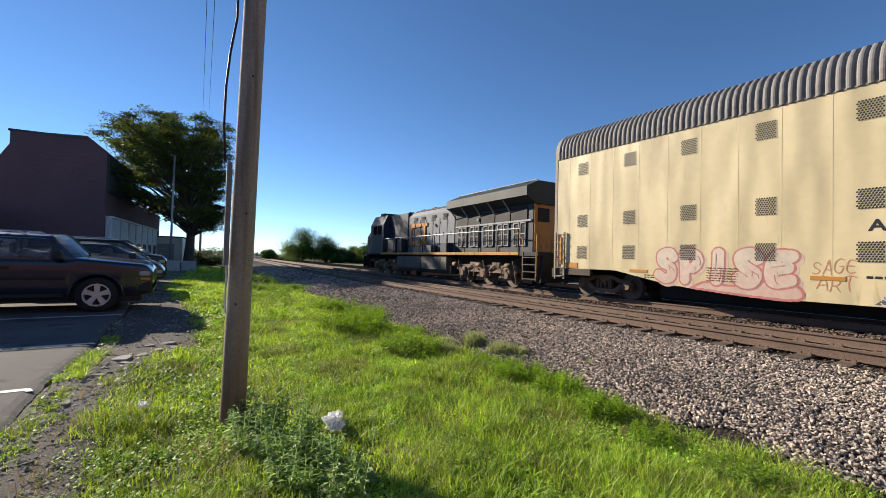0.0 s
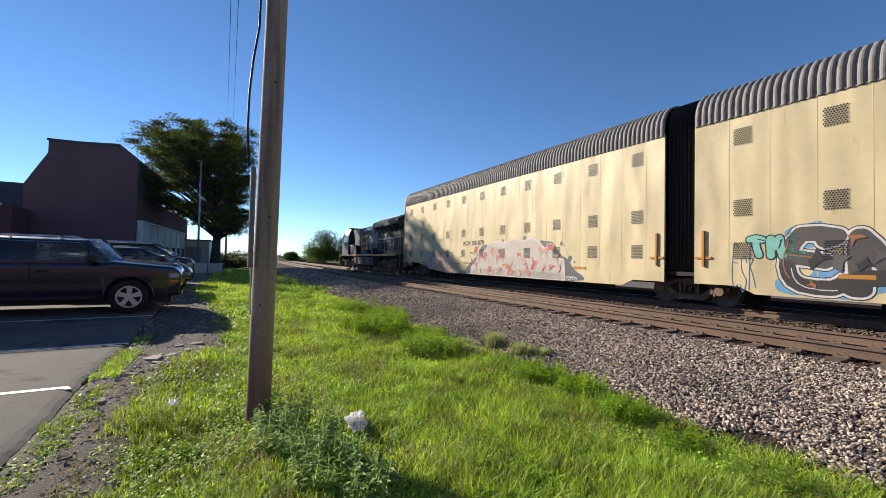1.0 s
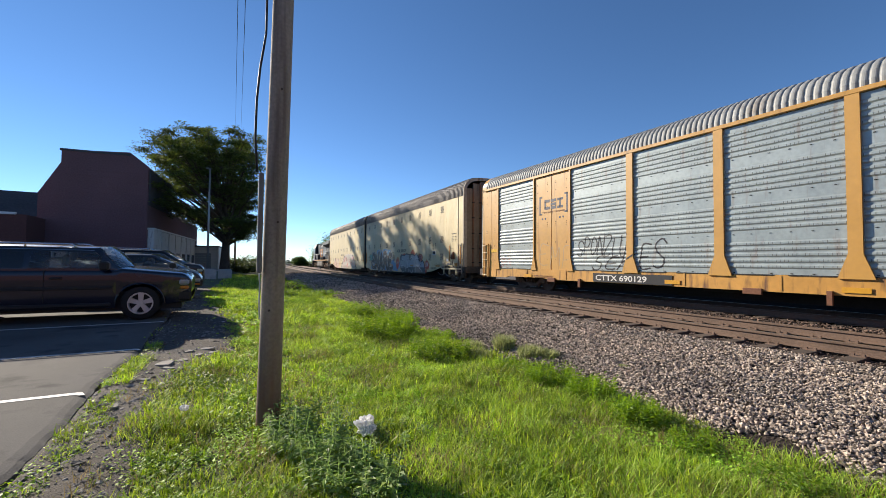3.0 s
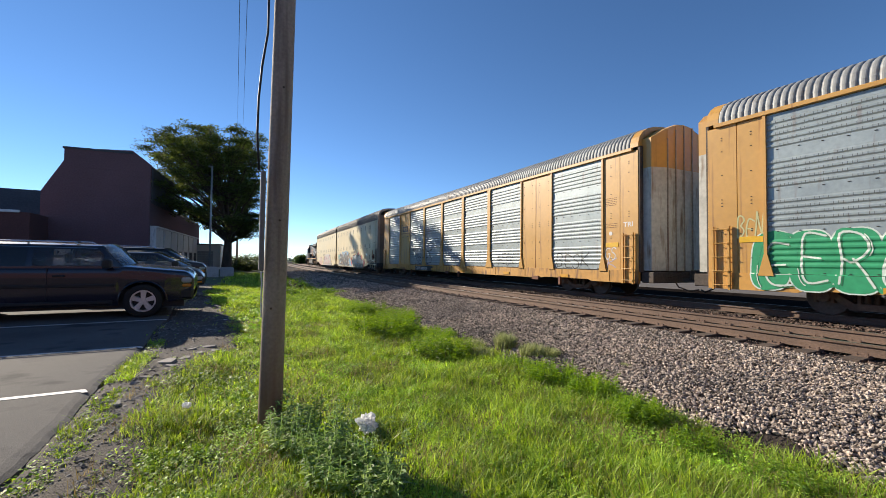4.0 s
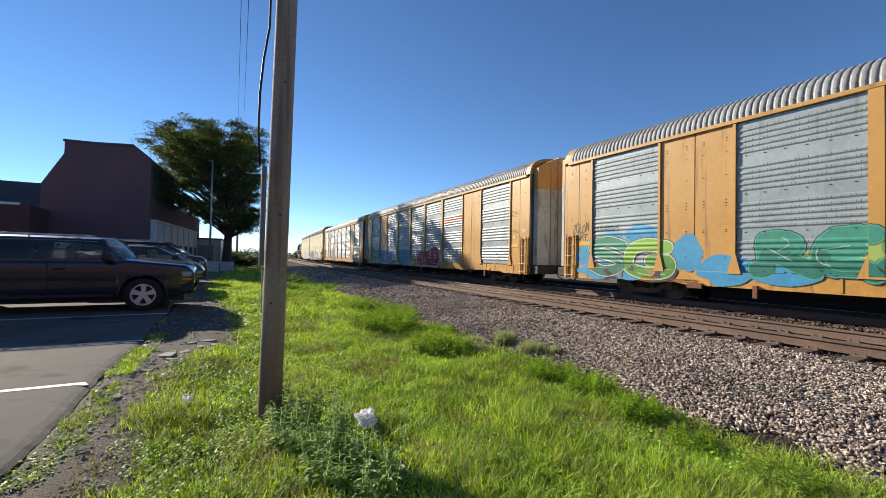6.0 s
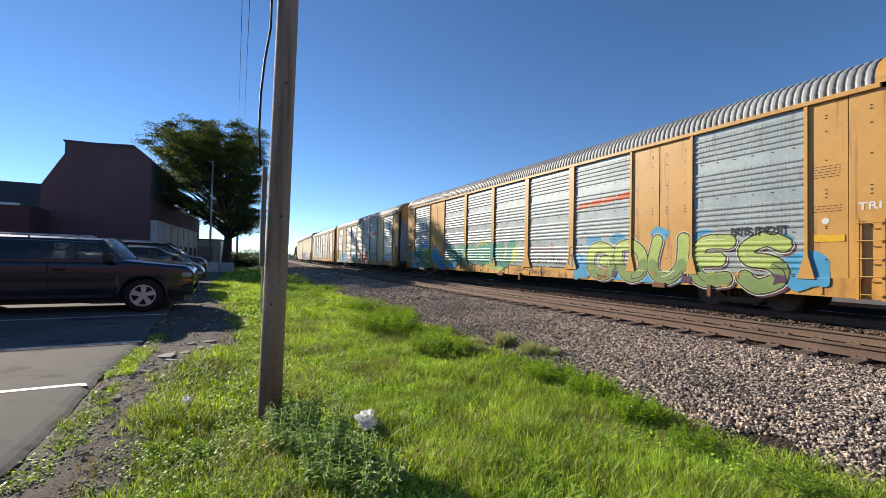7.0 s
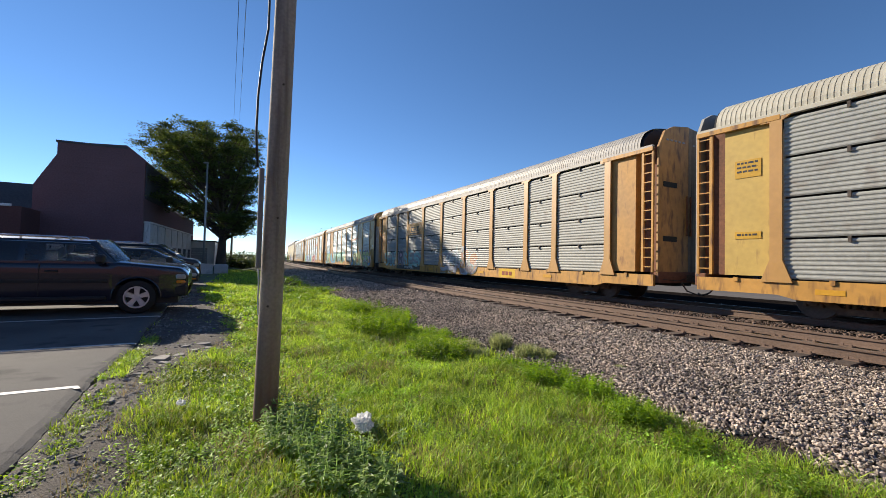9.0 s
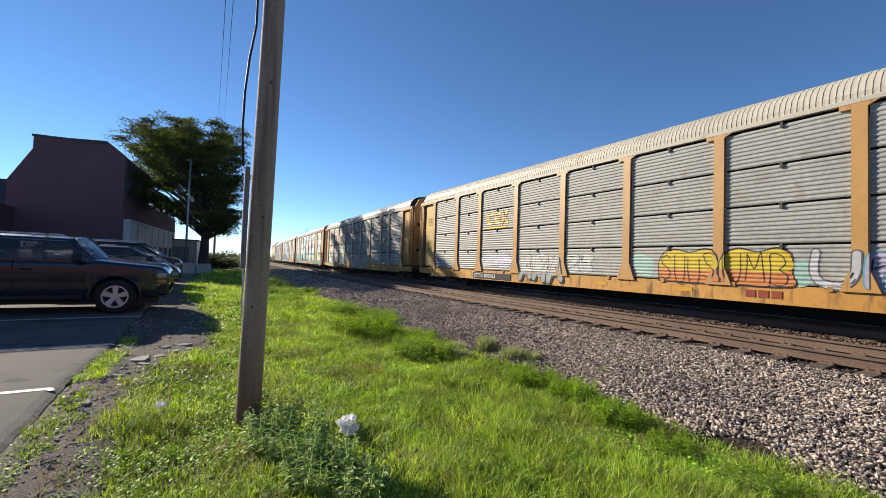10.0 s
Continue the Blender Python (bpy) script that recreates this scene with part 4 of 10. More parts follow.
def stroke_quads(side, lines, r, lift, vs, fs, step=0.022, shove=(0.0, 0.0)):
    """Lays fat round-ended strokes over the relief, row by row; overlaps are merged."""
    segs = []
    for ln in lines:
        for (a, b), (c, d) in zip(ln, ln[1:]):
            segs.append((a + shove[0], b + shove[1], c + shove[0], d + shove[1]))
    if not segs:
        return
    cuts = side.cuts()
    zlo, zhi = min(min(q[1], q[3]) for q in segs) - r, max(max(q[1], q[3]) for q in segs) + r
    k = max(2, int((zhi - zlo) / step))
    for i in range(k):
        z0, z1 = zlo + (zhi - zlo) * i / k, zlo + (zhi - zlo) * (i + 1) / k
        zm = (z0 + z1) / 2
        spans = []
        for a, b, c, d in segs:
            if zm < min(b, d) - r or zm > max(b, d) + r:
                continue
            lo, hi = 1e9, -1e9
            for e, f in ((a, b), (c, d)):
                if abs(zm - f) < r:
                    h = math.sqrt(r * r - (zm - f) ** 2)
                    lo, hi = min(lo, e - h), max(hi, e + h)
            dx, dz = c - a, d - b
            ln = math.hypot(dx, dz)
            if ln > 1e-6 and abs(dz) > 1e-6:
                # where the row lies within r of the line and between its ends
                m = a + dx * (zm - b) / dz
                w = r * ln / abs(dz)
                p, q = m - w, m + w
                if abs(dx) > 1e-6:
                    u0, u1 = a - (zm - b) * dz / dx, a + (ln * ln - (zm - b) * dz) / dx
                    p, q = max(p, min(u0, u1)), min(q, max(u0, u1))
                    if p < q:
                        lo, hi = min(lo, p), max(hi, q)
                elif min(b, d) <= zm <= max(b, d):
                    lo, hi = min(lo, p), max(hi, q)
            elif ln > 1e-6 and abs(zm - b) < r:
                lo, hi = min(lo, min(a, c)), max(hi, max(a, c))
            if hi > lo:
                spans.append((lo, hi))
        spans.sort()
        joined = []
        for lo, hi in spans:
            if joined and lo <= joined[-1][1] + 0.004:
                joined[-1][1] = max(joined[-1][1], hi)
            else:
                joined.append([lo, hi])
        for lo, hi in joined:
            lo, hi = max(lo, 0.05), min(hi, side.length - 0.05)
            if hi - lo < 0.004:
                continue
            pts = [lo] + [c for c in cuts if lo < c < hi] + [hi]
            for p, q in zip(pts, pts[1:]):
                m = (p + q) / 2
                x0, x1 = -HALF - side.out(m, z0) - lift, -HALF - side.out(m, z1) - lift
                n = len(vs)
                y0, y1 = side.length / 2 - p, side.length / 2 - q
                vs += [(x0, y0, z0), (x0, y1, z0), (x1, y1, z1), (x1, y0, z1)]
                fs.append((n, n + 1, n + 2, n + 3))


def throw_up(car, side, o0, o1, z0, z1, n, fill, edge, seed, inner=None, label="sprayed bubble shapes", rim=0.035, lean=0.0, word="", fat=0.30, low=None, cast=None, outer=None, block=False, angular=False):
    """A row of fat, overlapping sprayed letter shapes: cast shade, rim, fill, a second tone low down, fine lines."""
    rng = random.Random(seed)
    word = word or "".join(rng.choice("12345") for _ in range(n))
    n = len(word)
    w = (o1 - o0) / n
    for i, ch in enumerate(word):
        r = min(w, (z1 - z0)) * fat * rng.uniform(0.86, 1.05) * 0.5
        a, b = o0 + w * i - 0.02 * w + r, o0 + w * (i + 1) + 0.04 * w - r
        lo, hi = z0 + r + rng.uniform(0, 0.07) * (z1 - z0), z1 - r - rng.uniform(0, 0.10) * (z1 - z0)
        ln = lean + rng.uniform(-0.16, 0.16)
        tilt = rng.uniform(-0.08, 0.08)
        lines = []
        for g in GLYPHS[ch]:
            pts = []
            for x, z in g:
                x, z = x + rng.uniform(-0.05, 0.05), z + rng.uniform(-0.04, 0.04)
                zz = lo + (hi - lo) * (z + tilt * (x - 0.5))
                pts.append((a + (b - a) * x + ln * (zz - (lo + hi) / 2), zz))
            if angular and len(pts) > 2:
                # barbed ends
                pts.insert(0, (pts[0][0] - 0.16 * w, pts[0][1] + rng.uniform(-0.10, 0.14)))
                pts.append((pts[-1][0] + 0.18 * w, pts[-1][1] + rng.uniform(-0.12, 0.16)))
            lines.append(smooth_line(pts, 2 if angular else 4))
        vs, fs, idx, mats = [], [], [], []

        def layer(ls, rad, colour, lift, shove=(0.0, 0.0)):
            stroke_quads(side, ls, rad, lift, vs, fs, 0.013 if rad > 0.03 else 0.010, shove)
            m = paint(colour)
            if m not in mats:
                mats.append(m)
            idx.extend([mats.index(m)] * (len(fs) - len(idx)))

        d = 0.0006 * (i % 2)
        if block:
            # the letters swell until they touch: one filled shape with thin lines between
            oc, zc, hz = (a + b) / 2, (z0 + z1) / 2, (z1 - z0) / 2 * rng.uniform(0.92, 1.0)
            for k, colour, lift in ((0.03, edge, 0.0025), (0.0, fill, 0.0045)):
                blot_quads(side, (oc, zc, w * 0.55 + k, hz + k, 3.2, ln * 0.5), lift + d, vs, fs, 0.014)
                m = paint(colour)
                if m not in mats:
                    mats.append(m)
                idx.extend([mats.index(m)] * (len(fs) - len(idx)))
        if cast:
            layer(lines, r + rim, cast, 0.002 + d, (0.06, -0.06))
        if outer:
            layer(lines, r + rim + 0.02, outer, 0.003 + d)
        layer(lines, r + rim, edge, 0.0045 + d)
        layer(lines, r, fill, 0.007 + d)
        if low:
            zc = (lo + hi) / 2 - 0.06 * (hi - lo)
            layer([[q for q in l if q[1] < zc] for l in lines], r * 0.92, low, 0.010 + d)
        if inner:
            # flecks along one flank of each stroke
            for l in lines:
                k = rng.randrange(max(1, len(l) - 5))
                layer([l[k:k + 5]], 0.014, inner, 0.013 + d, (-r * 0.45, r * 0.35))
        layer([[(q[0] + r * 0.5, q[1] - r * 0.3) for q in lines[0][len(lines[0]) // 2:len(lines[0]) // 2 + 6]]], 0.010, edge, 0.0125 + d)
        if not fs:
            continue
        me = raw_mesh("sprayed_shape", vs, fs, mats[0])
        for m in mats[1:]:
            me.materials.append(m)
        me.polygons.foreach_set("material_index", idx)
        ob = new("sprayed_shape", me)
        ob.parent = car
        tagged(ob, label)


def patch_quads(side, outline, lift, vs, fs, step=0.02):
    """Lays a filled shape over the relief, row by row; outline: corners (offset back from the front, height)."""
    cuts = side.cuts()
    zlo, zhi = min(q[1] for q in outline), max(q[1] for q in outline)
    k = max(2, int((zhi - zlo) / step))
    n = len(outline)
    for i in range(k):
        z0, z1 = zlo + (zhi - zlo) * i / k, zlo + (zhi - zlo) * (i + 1) / k
        zm = (z0 + z1) / 2
        hits = []
        for j in range(n):
            (a, b), (c, d) = outline[j], outline[(j + 1) % n]
            if (b <= zm) != (d <= zm):
                hits.append(a + (c - a) * (zm - b) / (d - b))
        hits.sort()
        for lo, hi in zip(hits[::2], hits[1::2]):
            lo, hi = max(lo, 0.05), min(hi, side.length - 0.05)
            if hi - lo < 0.004:
                continue
            pts = [lo] + [c for c in cuts if lo < c < hi] + [hi]
            for p, q in zip(pts, pts[1:]):
                m = (p + q) / 2
                x0, x1 = -HALF - side.out(m, z0) - lift, -HALF - side.out(m, z1) - lift
                b = len(vs)
                y0, y1 = side.length / 2 - p, side.length / 2 - q
                vs += [(x0, y0, z0), (x0, y1, z0), (x1, y1, z1), (x1, y0, z1)]
                fs.append((b, b + 1, b + 2, b + 3))


def patch(car, side, outline, colour, lift=0.003, label="sprayed colour field", rounded=True, rim=None, width=0.03):
    """A sprayed field of one colour, with a rim of another where one is given."""
    if rounded:
        outline = smooth_line(outline + [outline[0]], 4)[:-1]
    vs, fs = [], []
    patch_quads(side, outline, lift, vs, fs)
    idx = [0] * len(fs)
    if rim:
        stroke_quads(side, [outline + [outline[0]]], width, lift + 0.0012, vs, fs, 0.014)
        idx += [1] * (len(fs) - len(idx))
    me = raw_mesh("sprayed_shape", vs, fs, paint(colour))
    if rim:
        me.materials.append(paint(rim))
        me.polygons.foreach_set("material_index", idx)
    ob = new("sprayed_shape", me)
    ob.parent = car
    tagged(ob, label)


def cloud(car, side, o, z, w, h, colour, seed, lift=0.002, label="sprayed cloud of colour", bumps=11):
    """A patch with a lobed, uneven outline."""
    rng = random.Random(seed)
    pts = []
    for k in range(bumps):
        a = 2 * math.pi * (k + rng.uniform(-0.25, 0.25)) / bumps
        r = rng.uniform(0.72, 1.12)
        pts.append((o + w * r * math.cos(a), z + h * r * math.sin(a)))
    patch(car, side, pts, colour, lift, label)


def shards(car, side, o0, o1, z0, z1, n, colours, seed, size=(0.14, 0.34), lift=0.008, rim=None):
    """Jagged, pointed sprayed splinters."""
    rng = random.Random(seed)
    for i in range(n):
        o, z = o0 + (o1 - o0) * (i + rng.random()) / n, rng.uniform(z0, z1)
        s, turn = rng.uniform(*size), rng.uniform(0, 6.28)
        pts = []
        for k in range(7):
            a = turn + 2 * math.pi * k / 7
            r = s * (rng.uniform(0.7, 1.3) if k % 2 == 0 else rng.uniform(0.25, 0.5))
            pts.append((o + r * math.cos(a), min(z1, max(z0, z + r * 1.15 * math.sin(a)))))
        patch(car, side, pts, colours[i % len(colours)], lift + 0.0003 * i, "jagged sprayed splinter", False, rim, 0.016)


def tag_word(car, side, o0, o1, z0, z1, word, colour, seed, width=0.03, lean=0.15, lift=0.004):
    """A hand-sprayed word in thin lines."""
    rng = random.Random(seed)
    w = (o1 - o0) / len(word)
    for i, ch in enumerate(word):
        up = rng.uniform(-0.12, 0.12) * (z1 - z0)
        big_ = rng.uniform(0.8, 1.05)
        lines = []
        for g in GLYPHS[ch]:
            lines.append(smooth_line([(o0 + w * (i + 0.08 + 0.86 * (x + rng.uniform(-0.06, 0.06))) + lean * (z - 0.5) * w, z0 + up + (z1 - z0) * big_ * (z + rng.uniform(-0.05, 0.05))) for x, z in g], 4))
        vs, fs = [], []
        stroke_quads(side, lines, width / 2, lift, vs, fs, 0.010)
        ob = new("sprayed_letter", raw_mesh("sprayed_letter", vs, fs, paint(colour)))
        ob.parent = car


# -- yellow autorack with corrugated screens --
LC = 26.43
C_PANELS = [(1.42, 4.05), (6.28, 8.86), (9.10, 11.70), (11.95, 14.50), (14.72, 17.30), (17.55, 20.12), (22.28, 24.92)]
C_POSTS = [(8.86, 9.10), (11.70, 11.95), (14.50, 14.72), (17.30, 17.55)]
C_SHEETS = [(0.0, 0.74), (0.75, 1.40), (4.07, 5.16), (5.18, 6.26), (20.14, 21.19), (21.21, 22.26), (24.94, 25.70), (25.71, 26.43)]
SIDE_C = Side(LC, [(a, b, "panel") for a, b in C_PANELS] + [(a, b, "post") for a, b in C_POSTS], CORR_C, 0.95)


def gusset_post(w, z0, z1, foot, thick, cap=0.0):
    """An upright with a flared foot, and a flared head where cap is given."""
    bm = bmesh.new()
    h = w / 2
    out = [(-foot / 2, z0), (foot / 2, z0), (h, z0 + 0.55), (h, z1)]
    if cap:
        out += [(cap / 2, z1), (cap / 2, z1 + 0.11), (-cap / 2, z1 + 0.11)]
    out += [(-h, z1), (-h, z0 + 0.55)]
    extrude_outline(bm, out, "x", -thick, 0.0)
    return bm


def rivet_rows(bm, cols, rows, x, mat=0):
    for y in cols:
        for z in rows:
            box(bm, x - 0.008, x + 0.002, y - 0.018, y + 0.018, z - 0.010, z + 0.010, mat)


def build_autorack_c():
    car = thing("autorack_car", "yellow autorack rail car with galvanized corrugated side screens", "rail car", "autoracks of the train")
    y_of = lambda o: LC / 2 - o
    # load-bearing parts
    bm = bmesh.new()
    box(bm, -0.45, 0.45, -LC / 2 + 5.0, LC / 2 - 5.0, 0.19, 0.86)
    box(bm, -0.45, 0.45, -LC / 2 + 0.1, LC / 2 - 0.1, 0.55, 0.86)
    tube(bm, [(-0.7, -7.0, 0.5), (-0.7, 7.0, 0.5)], 0.03, 6)
    box(bm, -0.3, 0.3, -7.2, -5.6, 0.2, 0.5)
    for k in range(12):
        y = -LC / 2 + 1.4 + k * (LC - 2.8) / 11
        box(bm, -1.5, 1.5, y - 0.08, y + 0.08, 0.55, 0.84)
    for y in (-3.2, 1.0, 4.4):
        box(bm, -1.2, -0.5, y, y + 1.1, 0.42, 0.75, 0, 0.03)
    part("underframe", bm, M_BLACK, car, "black steel underframe")
    # Black box fills the car; the darkness inside is put in as colour.
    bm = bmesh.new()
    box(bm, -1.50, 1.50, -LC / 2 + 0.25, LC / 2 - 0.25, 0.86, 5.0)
    part("inner_wall", bm, M_BLACK, car, "black filler box painting the dark inside of the car")
    bm = bmesh.new()
    L2 = LC / 2
    extrude_outline(bm, [(-L2, 0.52), (-L2 + 2.0, 0.52), (-L2 + 2.2, 0.58), (-L2 + 4.6, 0.58), (-L2 + 5.0, 0.53), (L2 - 5.0, 0.53), (L2 - 4.6, 0.58), (L2 - 2.2, 0.58), (L2 - 2.0, 0.52), (L2, 0.52), (L2, 0.95), (-L2, 0.95)], "x", -0.10, 0.0)
    for k in range(11):
        y = -L2 + 1.2 + k * (LC - 2.4) / 10
        box(bm, -0.115, -0.10, y - 0.03, y + 0.03, 0.57, 0.93)
    me = link_mesh("side_sill", bm, M_SILLYEL)
    mirrored("side_sill", me, car, HALF - 0.09, 0, 0, "yellow side sill, rust-streaked")
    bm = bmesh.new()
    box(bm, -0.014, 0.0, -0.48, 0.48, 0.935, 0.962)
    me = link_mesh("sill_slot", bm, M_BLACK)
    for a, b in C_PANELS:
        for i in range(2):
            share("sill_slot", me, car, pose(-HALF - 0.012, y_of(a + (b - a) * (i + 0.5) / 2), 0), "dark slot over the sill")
    bm = bmesh.new()
    box(bm, -0.11, 0.0, -L2 + 0.2, L2 - 0.2, 4.93, 5.04, 0, 0.01)
    me = link_mesh("top_rail", bm, M_YELLOW)
    mirrored("top_rail", me, car, HALF - 0.04, 0, 0, "yellow top rail")
    # flat yellow sheets
    done = {}
    for a, b in C_SHEETS:
        w = round(b - a, 2)
        if w not in done:
            bm = bmesh.new()
            box(bm, -0.02, 0.04, -w / 2, w / 2, 0.94, 4.93, 0, 0.008)
            rivet_rows(bm, [-w * 0.28, w * 0.28] if w > 0.9 else [0], [1.35, 2.05, 2.1, 2.75, 2.84, 2.93, 3.6, 4.25, 4.55, 4.62], -0.02, 1)
            done[w] = link_mesh("side_sheet", bm, [M_YELLOW, M_BLACK])
        mirrored("side_sheet", done[w], car, HALF - 0.02, y_of((a + b) / 2), 0, "flat yellow steel side sheet")
    # screens
    done = {}
    for a, b in C_PANELS:
        w = round(b - a, 2)
        if w not in done:
            done[w] = corrugated_panel(CORR_C, w, M_GALV)
        mirrored("corrugated_panel", done[w], car, HALF - 0.015, y_of((a + b) / 2), 0, "galvanized corrugated screen")
    me = link_mesh("side_post", gusset_post(0.25, 0.90, 4.94, 0.62, 0.06), M_YELLOW)
    for a, b in C_POSTS:
        mirrored("side_post", me, car, HALF, y_of((a + b) / 2), 0, "yellow side post with a flared foot")
    me = link_mesh("gusset", gusset_post(0.07, 0.90, 4.94, 0.34, 0.05), M_YELLOW)
    for o in (1.39, 4.08, 6.24, 20.17, 22.24, 24.96):
        mirrored("gusset", me, car, HALF, y_of(o), 0, "narrow yellow upright")
    # roof and ends
    share("roof", roof_mesh("roof", ROOF_C, -L2 + 0.30, L2 - 0.30, 0.158, 0.028, "pressed", M_ROOFC), car, pose(0, 0, 0), "ribbed galvanized roof")
    cap = arch(ROOF_C)
    for sg in (-1, 1):
        bm = bmesh.new()
        y0, y1 = sorted((sg * (L2 - 0.30), sg * (L2 + 0.02)))
        rows = []
        for y, k in ((y0, 1.008), (y1, 1.008)):
            rows.append([bm.verts.new((x * k, y, z + 0.01)) for x, z in cap])
        inner = [bm.verts.new((x * 0.9, sg * (L2 + 0.02), 5.03 + (z - 5.03) * 0.86)) for x, z in cap]
        face_row = rows[1] if sg > 0 else rows[0]
        for i in range(len(cap) - 1):
            bm.faces.new((rows[0][i], rows[1][i], rows[1][i + 1], rows[0][i + 1]))
            bm.faces.new((face_row[i], inner[i], inner[i + 1], face_row[i + 1]))
        bmesh.ops.recalc_face_normals(bm, faces=bm.faces)
        part("roof_cap", bm, M_YELLOW, car, "yellow arched end cap")
        bm = bmesh.new()
        face = [bm.verts.new((x * 0.99, sg * (L2 - 0.06), z)) for x, z in cap]
        bm.faces.new(face if sg < 0 else face[::-1])
        bm.faces.new([bm.verts.new((x, sg * (L2 - 0.06), z)) for x, z in ((-1.58, 5.04), (1.58, 5.04), (1.58, 0.9), (-1.58, 0.9))])
        part("end_wall", bm, M_YELLOW, car, "yellow end wall behind the doors")
        # folding end door: upright leaves standing out past the corner post
        ye = sg * (L2 + 0.50)
        xs = [-1.43, -0.84, -0.43, 0.0, 0.43, 0.84, 1.43]
        for xa, xb in zip(xs, xs[1:]):
            bm = bmesh.new()
            m = (xa + xb) / 2
            bow = 0.07 if abs(m) > 0.9 else 0.0
            zt = 5.28 if abs(m) > 1.0 else 5.62 if abs(m) > 0.5 else 5.80
            zt2 = zt + (0.34 if abs(m) > 1.0 else 0.16 if abs(m) > 0.5 else 0.05)
            ya, yb = (ye - sg * bow * 2.2 * (abs(xa) > 1.3), ye - sg * bow * 2.2 * (abs(xb) > 1.3))
            za, zb = (zt, zt2) if abs(xa) > abs(xb) else (zt2, zt)
            if abs(xa) == abs(xb):
                za = zb = zt2
            for k, (z0, z1a, z1b, mt) in enumerate(((0.95, 4.32, 4.32, 0), (4.32, za, zb, 1))):
                pts = [(xa + 0.012, ya, z0), (xb - 0.012, yb, z0), (xb - 0.012, yb, z1b), (xa + 0.012, ya, z1a)]
                lo = [bm.verts.new(q) for q in pts]
                hi = [bm.verts.new((q[0], q[1] - sg * 0.40, q[2])) for q in pts]
                for f in (lo, hi[::-1], (lo[0], lo[3], hi[3], hi[0]), (lo[1], hi[1], hi[2], lo[2]), (lo[3], lo[2], hi[2], hi[3])):
                    bm.faces.new(f).material_index = mt
            # hinge rib
            box(bm, xb - 0.02, xb + 0.02, *sorted((yb, yb + sg * 0.03)), 0.95, min(za, zb), 2)
            bmesh.ops.recalc_face_normals(bm, faces=bm.faces)
            part("end_door_leaf", bm, [M_DOORW, M_YELLOW, M_DOORRIB], car, "dirty white end door leaf with a yellow head")
        bm = bmesh.new()
        box(bm, -1.58, 1.58, *sorted((sg * (L2 - 0.02), sg * (L2 + 0.05))), 0.9, 5.05)
        box(bm, -1.48, 1.48, *sorted((sg * (L2 + 0.02), sg * (L2 + 0.47))), 0.55, 0.90, 0, 0.02)
        part("end_sill", bm, M_GRIME, car, "grimy brown end sill and corner recess")
        coupler(car, sg * (L2 + 0.30), sg)
        add_truck(car, sg * (L2 - 3.2))
    lad = ladder_mesh(0.40, 0.62, 2.12, 5, 0.12, True, M_YELLOW)
    for o in (0.36, LC - 0.36):
        mirrored("ladder", lad, car, HALF + 0.01, y_of(o), 0, "short yellow corner ladder")
    bm = bmesh.new()
    box(bm, -0.012, 0, -0.27, 0.27, 1.75, 1.90)
    me = link_mesh("notice_plate", bm, paint((0.78, 0.46, 0.01)))
    for o in (1.06, LC - 1.06):
        mirrored("notice_plate", me, car, HALF + 0.001, y_of(o), 0, "small yellow notice plate")
    bm = bmesh.new()
    box(bm, -0.06, 0, -0.22, 0.22, 0.44, 0.60, 0, 0.01)
    me = link_mesh("jacking_pad", bm, M_RUST)
    bm = bmesh.new()
    box(bm, -0.08, 0, -0.05, 0.05, 0.30, 0.62)
    hanger = link_mesh("hanger", bm, M_RUST)
    for y in (-L2 + 5.2, L2 - 5.2, 0.6):
        mirrored("jacking_pad", me, car, HALF + 0.01, y, 0, "rusty jacking pad under the sill")
        mirrored("hanger", hanger, car, HALF + 0.01, y - 1.55, 0, "rusty hanger under the sill")
    return car


# -- older autorack with narrow steel planks between wide posts --
LN = 27.30
N_POSTS = [1.90, 4.57, 6.76, 9.62, 12.45, 15.30, 18.15, 20.95, 22.80, 25.52]
SIDE_N = Side(LN, [(a + 0.15, b - 0.15, "panel") for a, b in zip(N_POSTS, N_POSTS[1:])] + [(a - 0.15, a + 0.15, "post") for a in N_POSTS], CORR_N, 0.93)


